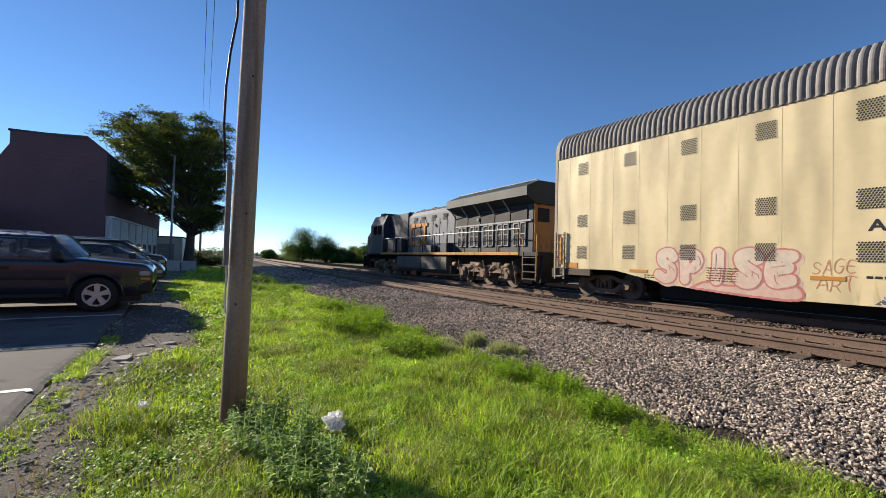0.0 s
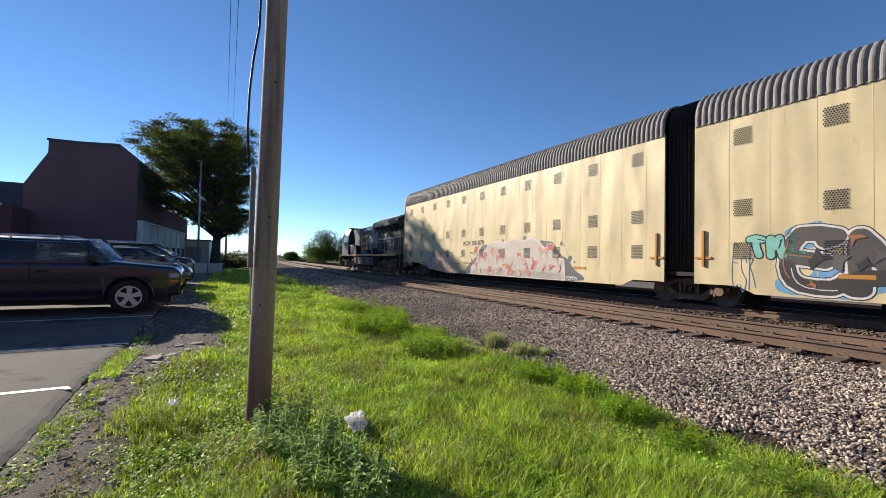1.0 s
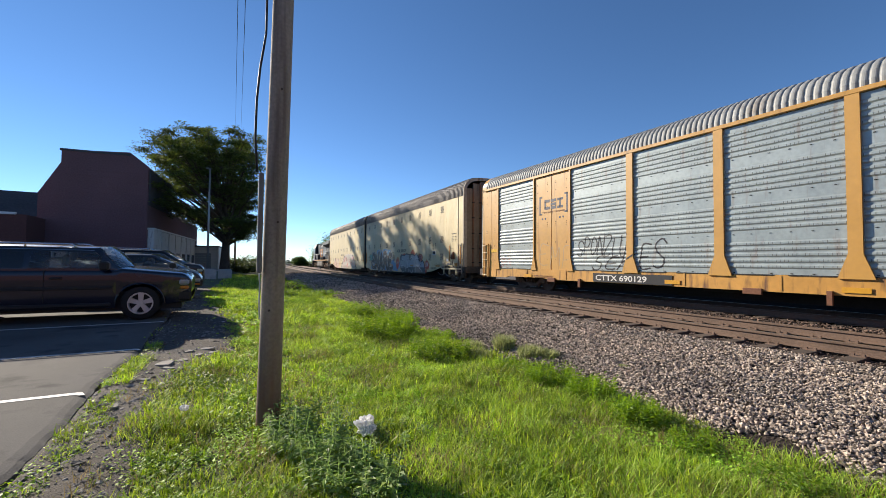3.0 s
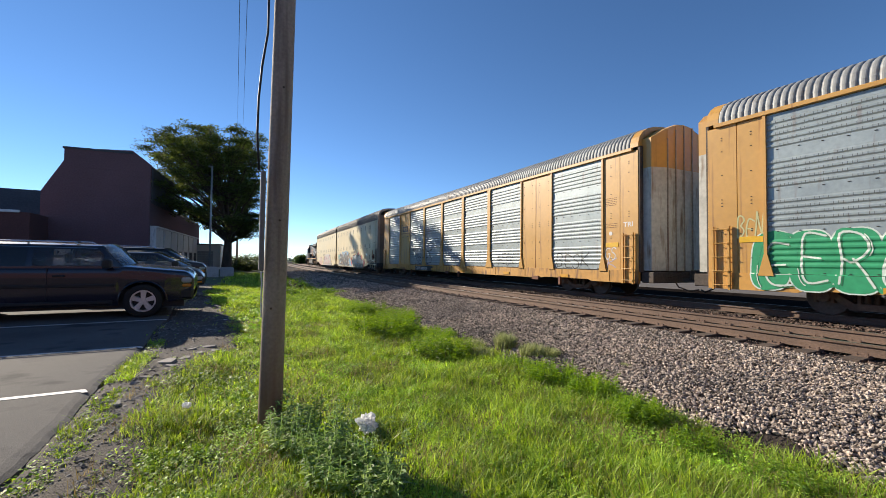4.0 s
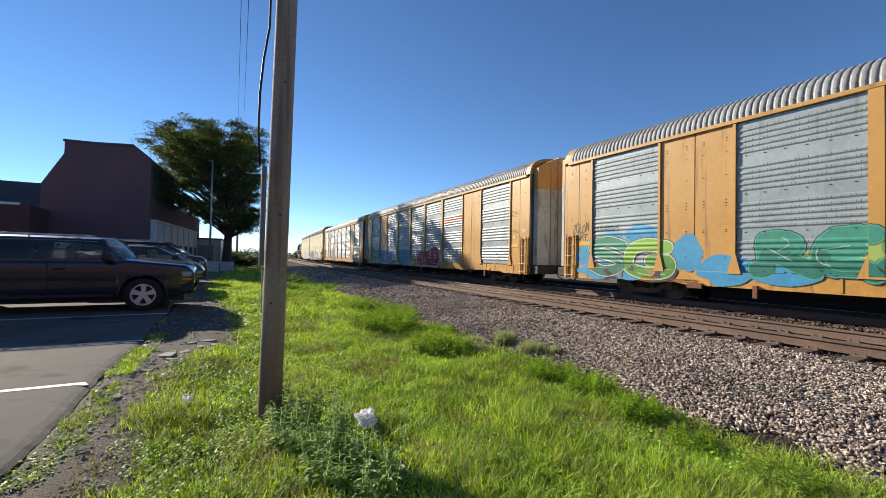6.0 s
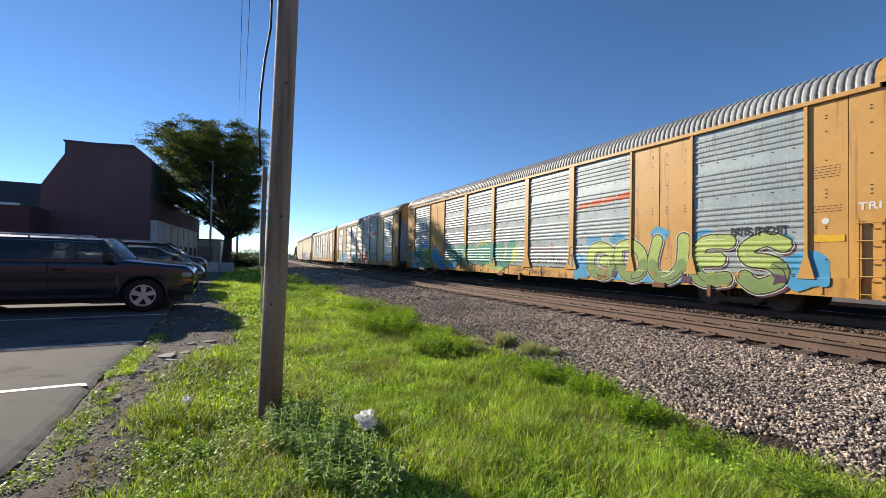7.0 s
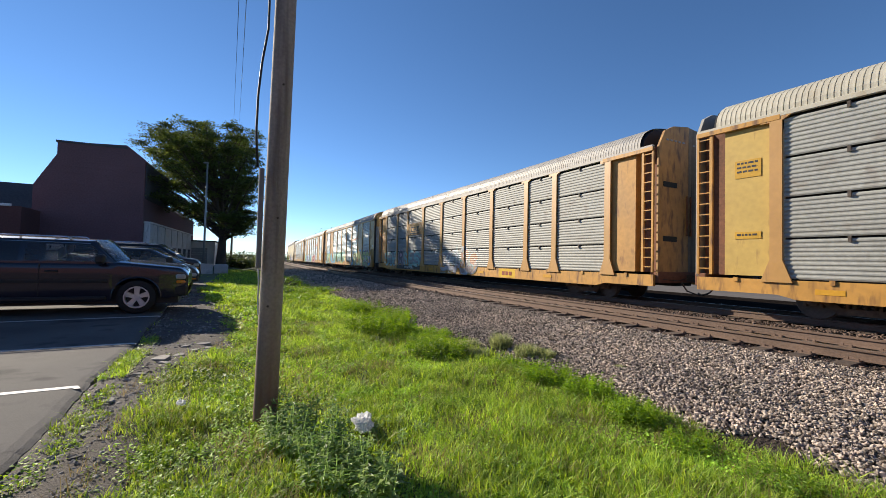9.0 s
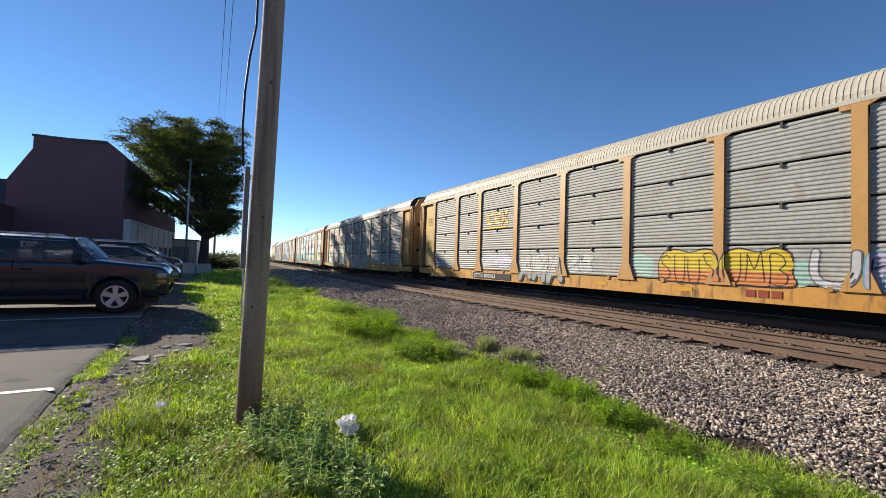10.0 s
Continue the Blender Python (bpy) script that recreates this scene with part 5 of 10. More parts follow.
def build_autorack_n():
    car = thing("autorack_car", "older golden-yellow autorack rail car with weathered grey plank sides", "rail car", "autoracks of the train")
    L2 = LN / 2
    y_of = lambda o: L2 - o
    bm = bmesh.new()
    box(bm, -0.45, 0.45, -L2 + 5.0, L2 - 5.0, 0.20, 0.90)
    box(bm, -0.45, 0.45, -L2 + 0.1, L2 - 0.1, 0.55, 0.90)
    for k in range(12):
        y = -L2 + 1.4 + k * (LN - 2.8) / 11
        box(bm, -1.45, 1.45, y - 0.08, y + 0.08, 0.60, 0.95)
    part("underframe", bm, M_BLACK, car, "black steel underframe")
    # Filler box: the unlit inside is painted black.
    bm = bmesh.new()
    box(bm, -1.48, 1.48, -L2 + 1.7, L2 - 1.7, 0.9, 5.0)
    part("inner_wall", bm, M_BLACK, car, "black filler box painting the dark inside of the car")
    bm = bmesh.new()
    extrude_outline(bm, [(-L2, 0.56), (-L2 + 1.9, 0.56), (-L2 + 2.3, 0.46), (L2 - 2.3, 0.46), (L2 - 1.9, 0.56), (L2, 0.56), (L2, 0.92), (-L2, 0.92)], "x", -0.10, 0.0)
    for k in range(14):
        y = -L2 + 1.0 + k * (LN - 2.0) / 13
        box(bm, -0.13, -0.10, y - 0.05, y + 0.05, 0.84, 0.95)
    me = link_mesh("side_sill", bm, M_SILLYEL)
    mirrored("side_sill", me, car, HALF - 0.09, 0, 0, "yellow side sill, rust-streaked")
    bm = bmesh.new()
    box(bm, -0.115, 0.0, -L2 + 0.02, L2 - 0.02, 4.92, 5.04, 0, 0.012)
    me = link_mesh("top_rail", bm, M_ROOFPALE)
    mirrored("top_rail", me, car, HALF - 0.05, 0, 0, "pale steel top rail")
    done = {}
    for a, b in zip(N_POSTS, N_POSTS[1:]):
        w = round(b - a - 0.30, 2)
        if w not in done:
            bm = bmesh.new()
            n = 4
            z0, z1 = CORR_N[0][0], CORR_N[-1][0]
            for q in range(n):
                lo, hi = z0 + (z1 - z0) * q / n + 0.024, z0 + (z1 - z0) * (q + 1) / n - 0.024
                prof = [(lo, 0.0)] + [(z, d) for z, d in CORR_N if lo + 0.01 < z < hi - 0.01] + [(hi, 0.0)]
                rows = [[bm.verts.new((-d, y, z)) for y in (-w / 2, w / 2)] for z, d in prof]
                for r, s in zip(rows, rows[1:]):
                    bm.faces.new((r[0], s[0], s[1], r[1]))
                for k in (0, 1):
                    y = (-w / 2, w / 2)[k]
                    e = bm.verts.new((0.03, y, lo)), bm.verts.new((0.03, y, hi))
                    bm.faces.new([r[k] for r in rows] + [e[1], e[0]])
                box(bm, -0.05, 0.0, -0.03, 0.03, hi - 0.09, hi + 0.05, 1)
            bmesh.ops.recalc_face_normals(bm, faces=bm.faces)
            done[w] = link_mesh("plank_screen", bm, [M_GALVOLD, M_GRIME])
        mirrored("plank_screen", done[w], car, HALF - 0.015, y_of((a + b) / 2), 0, "weathered grey ribbed steel planks in four tiers")
    me = link_mesh("side_post", gusset_post(0.26, 0.86, 4.82, 0.66, 0.06, 0.66), M_GOLD)
    for o in N_POSTS:
        mirrored("side_post", me, car, HALF, y_of(o), 0, "golden-yellow post with flared foot and head")
    share("roof", roof_mesh("roof", ROOF_C, -L2 + 0.5, L2 - 0.5, 0.118, 0.020, "seamed", M_ROOFPALE), car, pose(0, 0, 0), "pale ribbed roof")
    for sg in (-1, 1):
        # open end bay: recessed sheet, ladder well, head beam
        bm = bmesh.new()
        y0, y1 = sorted((sg * (L2 - 1.75), sg * (L2 - 0.70)))
        box(bm, -HALF + 0.05, HALF - 0.05, y0, y1, 1.0, 4.95)
        part("end_bay", bm, M_RUSTGOLD, car, "recessed golden-yellow end bay sheet")
        bm = bmesh.new()
        box(bm, -1.30, 1.30, *sorted((sg * (L2 - 0.72), sg * (L2 - 0.06))), 1.0, 5.05)
        part("end_wall", bm, M_RUST, car, "rust-brown end wall behind the ladder")
        for zz, hh, sd in ((3.55, 0.46, 41), (1.95, 0.18, 42)) if sg > 0 else ():
            bm = bmesh.new()
            box(bm, -HALF + 0.035, -HALF + 0.05, *sorted((sg * (L2 - 1.55), sg * (L2 - 0.95))), zz, zz + hh)
            part("notice_plate", bm, paint((0.64, 0.36, 0.02)), car, "yellow notice plate with small writing")
            bars(car, max(sg * (L2 - 1.5), sg * (L2 - 1.0)), zz + hh - 0.10, 3 if hh > 0.3 else 1, 0.48, 0.05, 0.06, M_INK, -HALF + 0.032, sd)
        # two tall end door halves with clipped top corners, standing past the ladder
        for sx in (-1, 1):
            bm = bmesh.new()
            e = sg * (L2 + (0.10 if sx < 0 else 0.07))
            extrude_outline(bm, [(sx * 0.03, 0.94), (sx * 1.50, 0.94), (sx * 1.50, 5.00), (sx * 1.22, 5.52), (sx * 0.80, 5.72), (sx * 0.03, 5.82)], "y", *sorted((e, e - sg * 0.08)))
            leaf = part("end_door", bm, (M_GOLDEND if sx < 0 else M_ENDDARK) if sg < 0 else M_ROOFPALE, car, "tall end door half with a clipped top corner")
            for z in (1.98, 3.72):
                bm = bmesh.new()
                box(bm, *sorted((sx * 0.62, sx * 1.30)), *sorted((e, e + sg * 0.012)), z, z + 0.17)
                part("slot", bm, M_BLACK, leaf, "black slot with a handle")
            bm = bmesh.new()
            box(bm, *sorted((sx * 0.10, sx * 0.15)), *sorted((e, e + sg * 0.05)), 2.2, 3.5)
            part("lock_bar", bm, M_RUST, leaf, "rusty upright lock bar")
            bm = bmesh.new()
            for k in range(5):
                box(bm, *sorted((sx * (0.25 + 0.2 * k), sx * (0.36 + 0.2 * k))), *sorted((e, e + sg * 0.02)), 5.22, 5.27)
            part("grab_iron", bm, M_POST, leaf, "pale grab irons near the top")
        # Black sheet closes the roof's arch; its colour stands for the dark opening.
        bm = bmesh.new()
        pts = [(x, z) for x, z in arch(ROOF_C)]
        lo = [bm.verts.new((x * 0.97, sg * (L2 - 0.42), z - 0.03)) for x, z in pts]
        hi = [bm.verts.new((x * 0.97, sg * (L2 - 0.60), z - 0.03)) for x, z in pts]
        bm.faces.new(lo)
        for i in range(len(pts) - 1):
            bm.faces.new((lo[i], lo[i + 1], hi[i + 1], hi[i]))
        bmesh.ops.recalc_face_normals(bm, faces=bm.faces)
        part("roof_end", bm, M_BLACK, car, "black sheet painted as the dark opening under the ribbed roof")
        bm = bmesh.new()
        box(bm, -0.08, 0.0, *sorted((sg * (L2 - 2.0), sg * L2)), 4.84, 4.98, 0, 0.012)
        box(bm, -0.05, 0.02, *sorted((sg * (L2 - 0.42), sg * (L2 - 0.34))), 1.0, 4.86)
        box(bm, -0.05, 0.02, *sorted((sg * (L2 - 0.06), sg * (L2 + 0.0))), 1.0, 4.86)
        for k in range(13):
            z = 1.15 + k * 0.30
            box(bm, -0.045, -0.01, *sorted((sg * (L2 - 0.40), sg * (L2 - 0.02))), z, z + 0.028)
        me = link_mesh("ladder", bm, M_SILLYEL)
        share("ladder", me, car, pose(-HALF + 0.01, 0, 0), "tall golden-yellow corner ladder")
        share("ladder", me.copy(), car, Matrix.Translation((HALF - 0.01, 0, 0)) @ pose(0, 0, 0), "tall golden-yellow corner ladder")
        bm = bmesh.new()
        box(bm, -1.5, 1.5, *sorted((sg * (L2 - 0.2), sg * (L2 + 0.12))), 0.66, 1.02, 0, 0.02)
        part("end_sill", bm, M_RUST, car, "rusty end sill")
        coupler(car, sg * (L2 + 0.05), sg)
        add_truck(car, sg * (L2 - 3.3))
        bm = bmesh.new()
        box(bm, -0.012, 0, -0.24, 0.24, 1.42, 1.56)
        mirrored("notice_plate", link_mesh("notice_plate", bm, paint((0.62, 0.40, 0.03))), car, HALF - 0.09, sg * (L2 - 1.25), 0, "small yellow notice plate")
    return car


# -- cream articulated autorack unit --
LA = 20.60
SIDE_A = Side(LA, [], CORR_C)


def vent_mesh():
    """A square of punched holes, each a flat black hexagon that paints its shaded depth."""
    bm = bmesh.new()
    nx, nz, p = 8, 9, 0.053
    for j in range(nz):
        for i in range(nx):
            y = (i - (nx - 1) / 2 + (0.5 if j % 2 else 0) - 0.25) * p
            z = (j - (nz - 1) / 2) * p * 0.93
            ring = [bm.verts.new((-0.003, y + 0.0215 * math.cos(k * math.pi / 3 + 0.5), z + 0.0215 * math.sin(k * math.pi / 3 + 0.5))) for k in range(6)]
            bm.faces.new(ring[::-1])
    return link_mesh("vent", bm, M_INK)


VENT = vent_mesh()


def end_fittings(car, ye, sg):
    """Brake gear and small plates on the side next to the coupler end."""
    bm = bmesh.new()
    box(bm, -0.010, 0, -0.19, 0.19, 1.40, 2.12)
    box(bm, -0.022, -0.010, -0.19, 0.19, 2.08, 2.12)
    box(bm, -0.022, -0.010, 0.15, 0.19, 1.40, 2.08)
    share("hatch", link_mesh("hatch", bm, M_CREAM), car, pose(-HALF - 0.001, ye - sg * 1.32, 0), "framed cream hatch")
    bm = bmesh.new()
    box(bm, -0.16, 0, -0.13, 0.13, 1.42, 1.72, 0, 0.03)
    disc(bm, (-0.16, 0, 1.56), (-1, 0, 0), 0.09, 0.03, 14)
    box(bm, -0.10, 0, -0.07, 0.07, 1.72, 1.84, 0, 0.02)
    tube(bm, [(-0.1, -0.08, 1.45), (-0.14, -0.1, 1.2), (-0.1, -0.12, 0.95)], 0.02, 6)
    share("hand_brake", link_mesh("hand_brake", bm, M_RUST), car, pose(-HALF, ye - sg * 1.12, 0), "dull red hand brake housing with wheel")
    bm = bmesh.new()
    box(bm, -0.04, 0, -0.05, 0.05, 1.30, 2.25)
    share("marker_post", link_mesh("marker_post", bm, paint((0.50, 0.24, 0.06))), car, pose(-HALF, ye - sg * 1.68, 0), "orange upright marker strip")
    for d, z, w in ((2.5, 1.18, 0.24), (2.05, 1.05, 0.30), (1.55, 1.16, 0.22)):
        bm = bmesh.new()
        box(bm, -0.07, 0, -w / 2, w / 2, z - 0.04, z + 0.04, 0, 0.01)
        tube(bm, [(-0.05, -w / 2, z), (-0.07, -w / 2 - 0.12, z - 0.12), (-0.05, -w / 2, z - 0.22)], 0.014, 6)
        share("bracket", link_mesh("bracket", bm, M_DOORRIB), car, pose(-HALF, ye - sg * d, 0), "small dirty bracket")
    bm = bmesh.new()
    box(bm, -0.02, 0.0, -0.02, 0.02, 1.0, 5.1)
    share("corner_angle", link_mesh("corner_angle", bm, M_DOORRIB), car, pose(-HALF, ye - sg * 0.60, 0), "brown streaked upright angle")


def rear_fittings(car, L2):
    """Plates, stencils and the safety chain low on the side of the rear unit."""
    bm = bmesh.new()
    box(bm, -0.014, 0, -0.22, 0.22, 1.71, 1.99)
    holder = share("card_holder", link_mesh("card_holder", bm, M_WHITE), car, pose(-HALF - 0.001, L2 - 16.63, 0), "white framed card holder")
    for y in (-0.10, 0.10):
        bm = bmesh.new()
        box(bm, -0.018, -0.012, y - 0.085, y + 0.085, 1.76, 1.95)
        part("card", bm, M_GLASS, holder, "dark pane")
    bars(car, L2 - 16.40, 2.44, 6, 0.22, 0.035, 0.035, M_INK, -HALF - 0.003, 51)
    bars(car, L2 - 16.78, 2.44, 6, 0.14, 0.035, 0.035, M_INK, -HALF - 0.003, 52)
    bars(car, L2 - 19.17, 2.93, 1, 0.64, 0.05, 0.05, M_INK, -HALF - 0.003, 53)
    bars(car, L2 - 19.20, 2.76, 4, 0.24, 0.035, 0.05, M_INK, -HALF - 0.003, 54)
    bars(car, L2 - 19.56, 2.76, 4, 0.24, 0.035, 0.05, M_INK, -HALF - 0.003, 55)
    bars(car, L2 - 16.7, 1.10, 2, 1.1, 0.03, 0.03, M_RUST, -HALF - 0.003, 56)
    for o, z, w, h, m, tx in ((18.60, 1.29, 0.30, 0.16, M_WHITE, "small white plate"), (18.25, 1.27, 0.20, 0.18, M_CREAM, "small cream plate"), (18.85, 1.08, 0.46, 0.12, M_CONDUIT, "grey plate"), (18.22, 1.08, 0.26, 0.12, M_CREAM, "small latch box"), (18.05, 0.93, 0.42, 0.07, M_DOORRIB, "short grab bar")):
        bm = bmesh.new()
        box(bm, -0.03 if m is M_DOORRIB else -0.012, 0, -w / 2, w / 2, z, z + h, 0, 0.004)
        share("plate", link_mesh("plate", bm, m), car, pose(-HALF - 0.001, L2 - o, 0), tx)
    bm = bmesh.new()
    box(bm, -0.10, 0.02, L2 - 20.5, L2 - 17.9, 0.80, 0.90, 0, 0.012)
    for o in (18.25, 19.0, 19.9):
        box(bm, -0.08, -0.01, L2 - o - 0.05, L2 - o + 0.05, 0.50, 0.82)
    part("side_step_beam", bm, M_CREAM, car, "cream step beam with hangers", pose(-HALF, 0, 0))
    bm = bmesh.new()
    pts = []
    for i in range(46):
        f = i / 45
        pts.append(Vector((-HALF - 0.05, L2 - 17.35 - 2.6 * f, 0.62 - 0.16 * abs(math.sin(f * math.pi * 2.5)) - 0.12 * f)))
    for i, (p, q) in enumerate(zip(pts, pts[1:])):
        tube(bm, [p, q], 0.022 if i % 2 else 0.012, 5)
    part("chain", bm, M_POST, car, "grey hanging chain")


def build_autorack_a(rear):
    """rear: the unit at the back; it runs with its closed end behind."""
    car = thing("autorack_unit", "cream articulated autorack unit with punched vent squares", "rail car", "autoracks of the train")
    L2 = LA / 2
    sg_end = -1 if rear else 1          # the end with the coupler
    # Black filler painted for the unlit inside, with the centre sill.
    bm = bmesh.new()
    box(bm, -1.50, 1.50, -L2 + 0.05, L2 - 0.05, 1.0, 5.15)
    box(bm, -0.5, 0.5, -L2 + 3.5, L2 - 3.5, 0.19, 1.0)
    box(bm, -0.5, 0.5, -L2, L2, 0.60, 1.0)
    part("inner_wall", bm, M_BLACK, car, "black filler box painting the dark inside of the car")
    # smooth sides, cut away over the trucks
    o = lambda v: L2 - v if not rear else -L2 + v   # distance from the coupler end
    low = [(0, 1.0), (2.55, 0.98), (4.4, 0.62), (6.8, 0.45), (LA - 1.5, 0.47), (LA - 1.1, 0.66), (LA, 0.66)]
    out = [(o(a), z) for a, z in low] + [(o(LA), 5.16), (o(0), 5.16)]
    bm = bmesh.new()
    extrude_outline(bm, out, "x", -0.03, 0.03)
    me = link_mesh("side_sheet", bm, M_CREAM)
    share("side_sheet", me, car, pose(-HALF + 0.03, 0, 0), "smooth cream side sheet")
    share("side_sheet", me, car, Matrix.Translation((HALF - 0.03, 0, 0)), "smooth cream side sheet")
    bm = bmesh.new()
    box(bm, -0.0025, 0.0, -0.010, 0.010, 1.0, 5.12)
    seam = link_mesh("seam", bm, M_CREAM)
    k = 0
    first = 0.33 if rear else 0.60
    while first + k * 0.9225 < LA:
        d = first + k * 0.9225
        share("seam", seam, car, pose(-HALF, o(d), 0), "upright seam batten")
        if k < 21 and k % 2 == 0 and not (rear and k == 0):
            for z in (1.58, 2.70, 4.58):
                share("vent", VENT, car, pose(-HALF - 0.0125, o(d + 0.60), z), "square of vent holes painted as flat black hexagons")
        k += 1
    share("roof", roof_mesh("roof", ROOF_A, -L2, L2, 0.170, 0.055, "round", M_ROOF), car, pose(0, 0, 0), "corrugated grey-brown roof")
    # Not a rail: thin brown strip painting the shadow line under the roof.
    bm = bmesh.new()
    box(bm, -0.035, 0.0, -L2, L2, 5.10, 5.135, 0, 0.006)
    mirrored("top_rail", link_mesh("top_rail", bm, M_DOORRIB), car, HALF - 0.02, 0, 0, "thin brown strip painted as the shadow line under the roof")
    # the coupler end: arched frame, doors, end sill
    ye = sg_end * L2
    bm = bmesh.new()
    cap = arch(ROOF_A)
    a = [bm.verts.new((x * 1.01, ye - sg_end * 0.12, z + 0.01)) for x, z in cap] + []
    b = [bm.verts.new((x * 1.01, ye + sg_end * 0.10, z + 0.01)) for x, z in cap]
    c = [bm.verts.new((x * 0.90, ye + sg_end * 0.10, 5.16 + (z - 5.16) * 0.86)) for x, z in cap]
    for i in range(len(cap) - 1):
        bm.faces.new((a[i], a[i + 1], b[i + 1], b[i]))
        bm.faces.new((b[i], b[i + 1], c[i + 1], c[i]))
    bmesh.ops.recalc_face_normals(bm, faces=bm.faces)
    for sx in (-1, 1):
        box(bm, *sorted((sx * 1.40, sx * 1.61)), *sorted((ye - sg_end * 0.02, ye + sg_end * 0.10)), 0.95, 5.2)
    part("end_frame", bm, M_DOORRIB, car, "dirty cream end frame")
    xs = [-1.42, -0.98, -0.5, 0.0, 0.5, 0.98, 1.42]
    for xa, xb in zip(xs, xs[1:]):
        bm = bmesh.new()
        zt = float(np.interp(max(abs(xa), abs(xb)), [0, 0.5, 0.98, 1.42], [6.02, 5.98, 5.86, 5.55]))
        box(bm, xa + 0.01, xb - 0.01, *sorted((ye - sg_end * 0.05, ye + sg_end * 0.05)), 1.0, zt, 0, 0.01)
        box(bm, xb - 0.035, xb + 0.035, *sorted((ye + sg_end * 0.04, ye + sg_end * 0.10)), 1.0, zt, 1)
        for z in (1.2, 2.0, 2.9, 3.8, 4.7):
            box(bm, xb - 0.07, xb + 0.07, *sorted((ye + sg_end * 0.05, ye + sg_end * 0.12)), z, z + 0.06, 2)
        part("end_door_leaf", bm, [M_ENDDARK, M_RUST, M_BLACK], car, "grimy ribbed end door leaf, its brown deepened for shade")
    bm = bmesh.new()
    box(bm, -1.55, 1.55, *sorted((ye - sg_end * 0.3, ye + sg_end * 0.25)), 0.62, 0.98, 0, 0.02)
    box(bm, -1.62, -1.52, *sorted((ye - sg_end * 1.6, ye + sg_end * 0.2)), 0.74, 0.98, 0, 0.02)
    part("end_sill", bm, M_GRIME, car, "grimy end sill")
    lad = ladder_mesh(0.42, 0.70, 2.25, 6, 0.12, True, M_DOORRIB)
    share("ladder", lad, car, pose(-HALF - 0.01, ye - sg_end * 0.24, 0), "dirty cream corner ladder")
    if rear:
        end_fittings(car, ye, sg_end)
        rear_fittings(car, L2)
    bm = bmesh.new()
    box(bm, -0.012, 0, -0.28, 0.28, 1.02, 1.20)
    share("reflector", link_mesh("reflector", bm, paint((0.62, 0.25, 0.03))), car, pose(-HALF - 0.004, ye - sg_end * 0.75, 0.0), "orange marker plate")
    for d in (3.4, 7.9, 12.6, 17.2):
        bm = bmesh.new()
        box(bm, -0.010, 0, -0.30, 0.30, 0.95, 1.04)
        share("reflector", link_mesh("reflector", bm, paint((0.60, 0.27, 0.04))), car, pose(-HALF - 0.002, o(d), 0.0), "orange reflector strip")
    coupler(car, ye + sg_end * 0.2, sg_end)
    add_truck(car, ye - sg_end * 1.75)
    bars(car, o(3.6) + (0 if not rear else 0.9), 0.86, 2, 0.9, 0.035, 0.03, M_INK, -HALF - 0.004, 3)
    if not rear:
        # the bellows between the two units, and the truck that they share
        bm = bmesh.new()
        half = [(1.50, 1.0), (1.50, 5.2)] + [(x * 0.95, z + 0.02) for x, z in ROOF_A[1:]]
        line = [(-x, z) for x, z in half] + [(x, z) for x, z in half[-2::-1]]
        last = None
        for k in range(15):
            y = -L2 - 0.02 - k * 0.0585
            f = 1.0 if k % 2 else 0.93
            row = [bm.verts.new((x * f, y, 3.0 + (z - 3.0) * (1.0 if k % 2 else 0.975))) for x, z in line]
            if last:
                for i in range(len(line) - 1):
                    bm.faces.new((last[i], last[i + 1], row[i + 1], row[i]))
            last = row
        bmesh.ops.recalc_face_normals(bm, faces=bm.faces)
        part("bellows", bm, M_BLACK, car, "black folded bellows between the units")
        add_truck(car, -L2 - 0.43)
        bm = bmesh.new()
        extrude_outline(bm, [(-L2 - 1.55, 0.62), (-L2 - 1.2, 0.98), (-L2 + 0.35, 0.98), (-L2 + 0.7, 0.62), (-L2 + 0.6, 0.62), (-L2 + 0.2, 0.86), (-L2 - 1.05, 0.86), (-L2 - 1.45, 0.62)], "x", -1.45, -1.25)
        part("truck_guard", bm, M_BLACK, car, "black bracket over the shared truck")
    for sx in (-1,):
        for yy in (-L2 + 0.25, L2 - 0.25):
            bm = bmesh.new()
            box(bm, -0.05, 0, -0.03, 0.03, 1.15, 2.15)
            box(bm, -0.03, 0, -0.22, 0.22, 1.36, 1.42)
            share("grab_bar", link_mesh("grab_bar", bm, paint((0.58, 0.25, 0.04))), car, pose(-HALF, yy, 0), "orange grab bar")
    return car


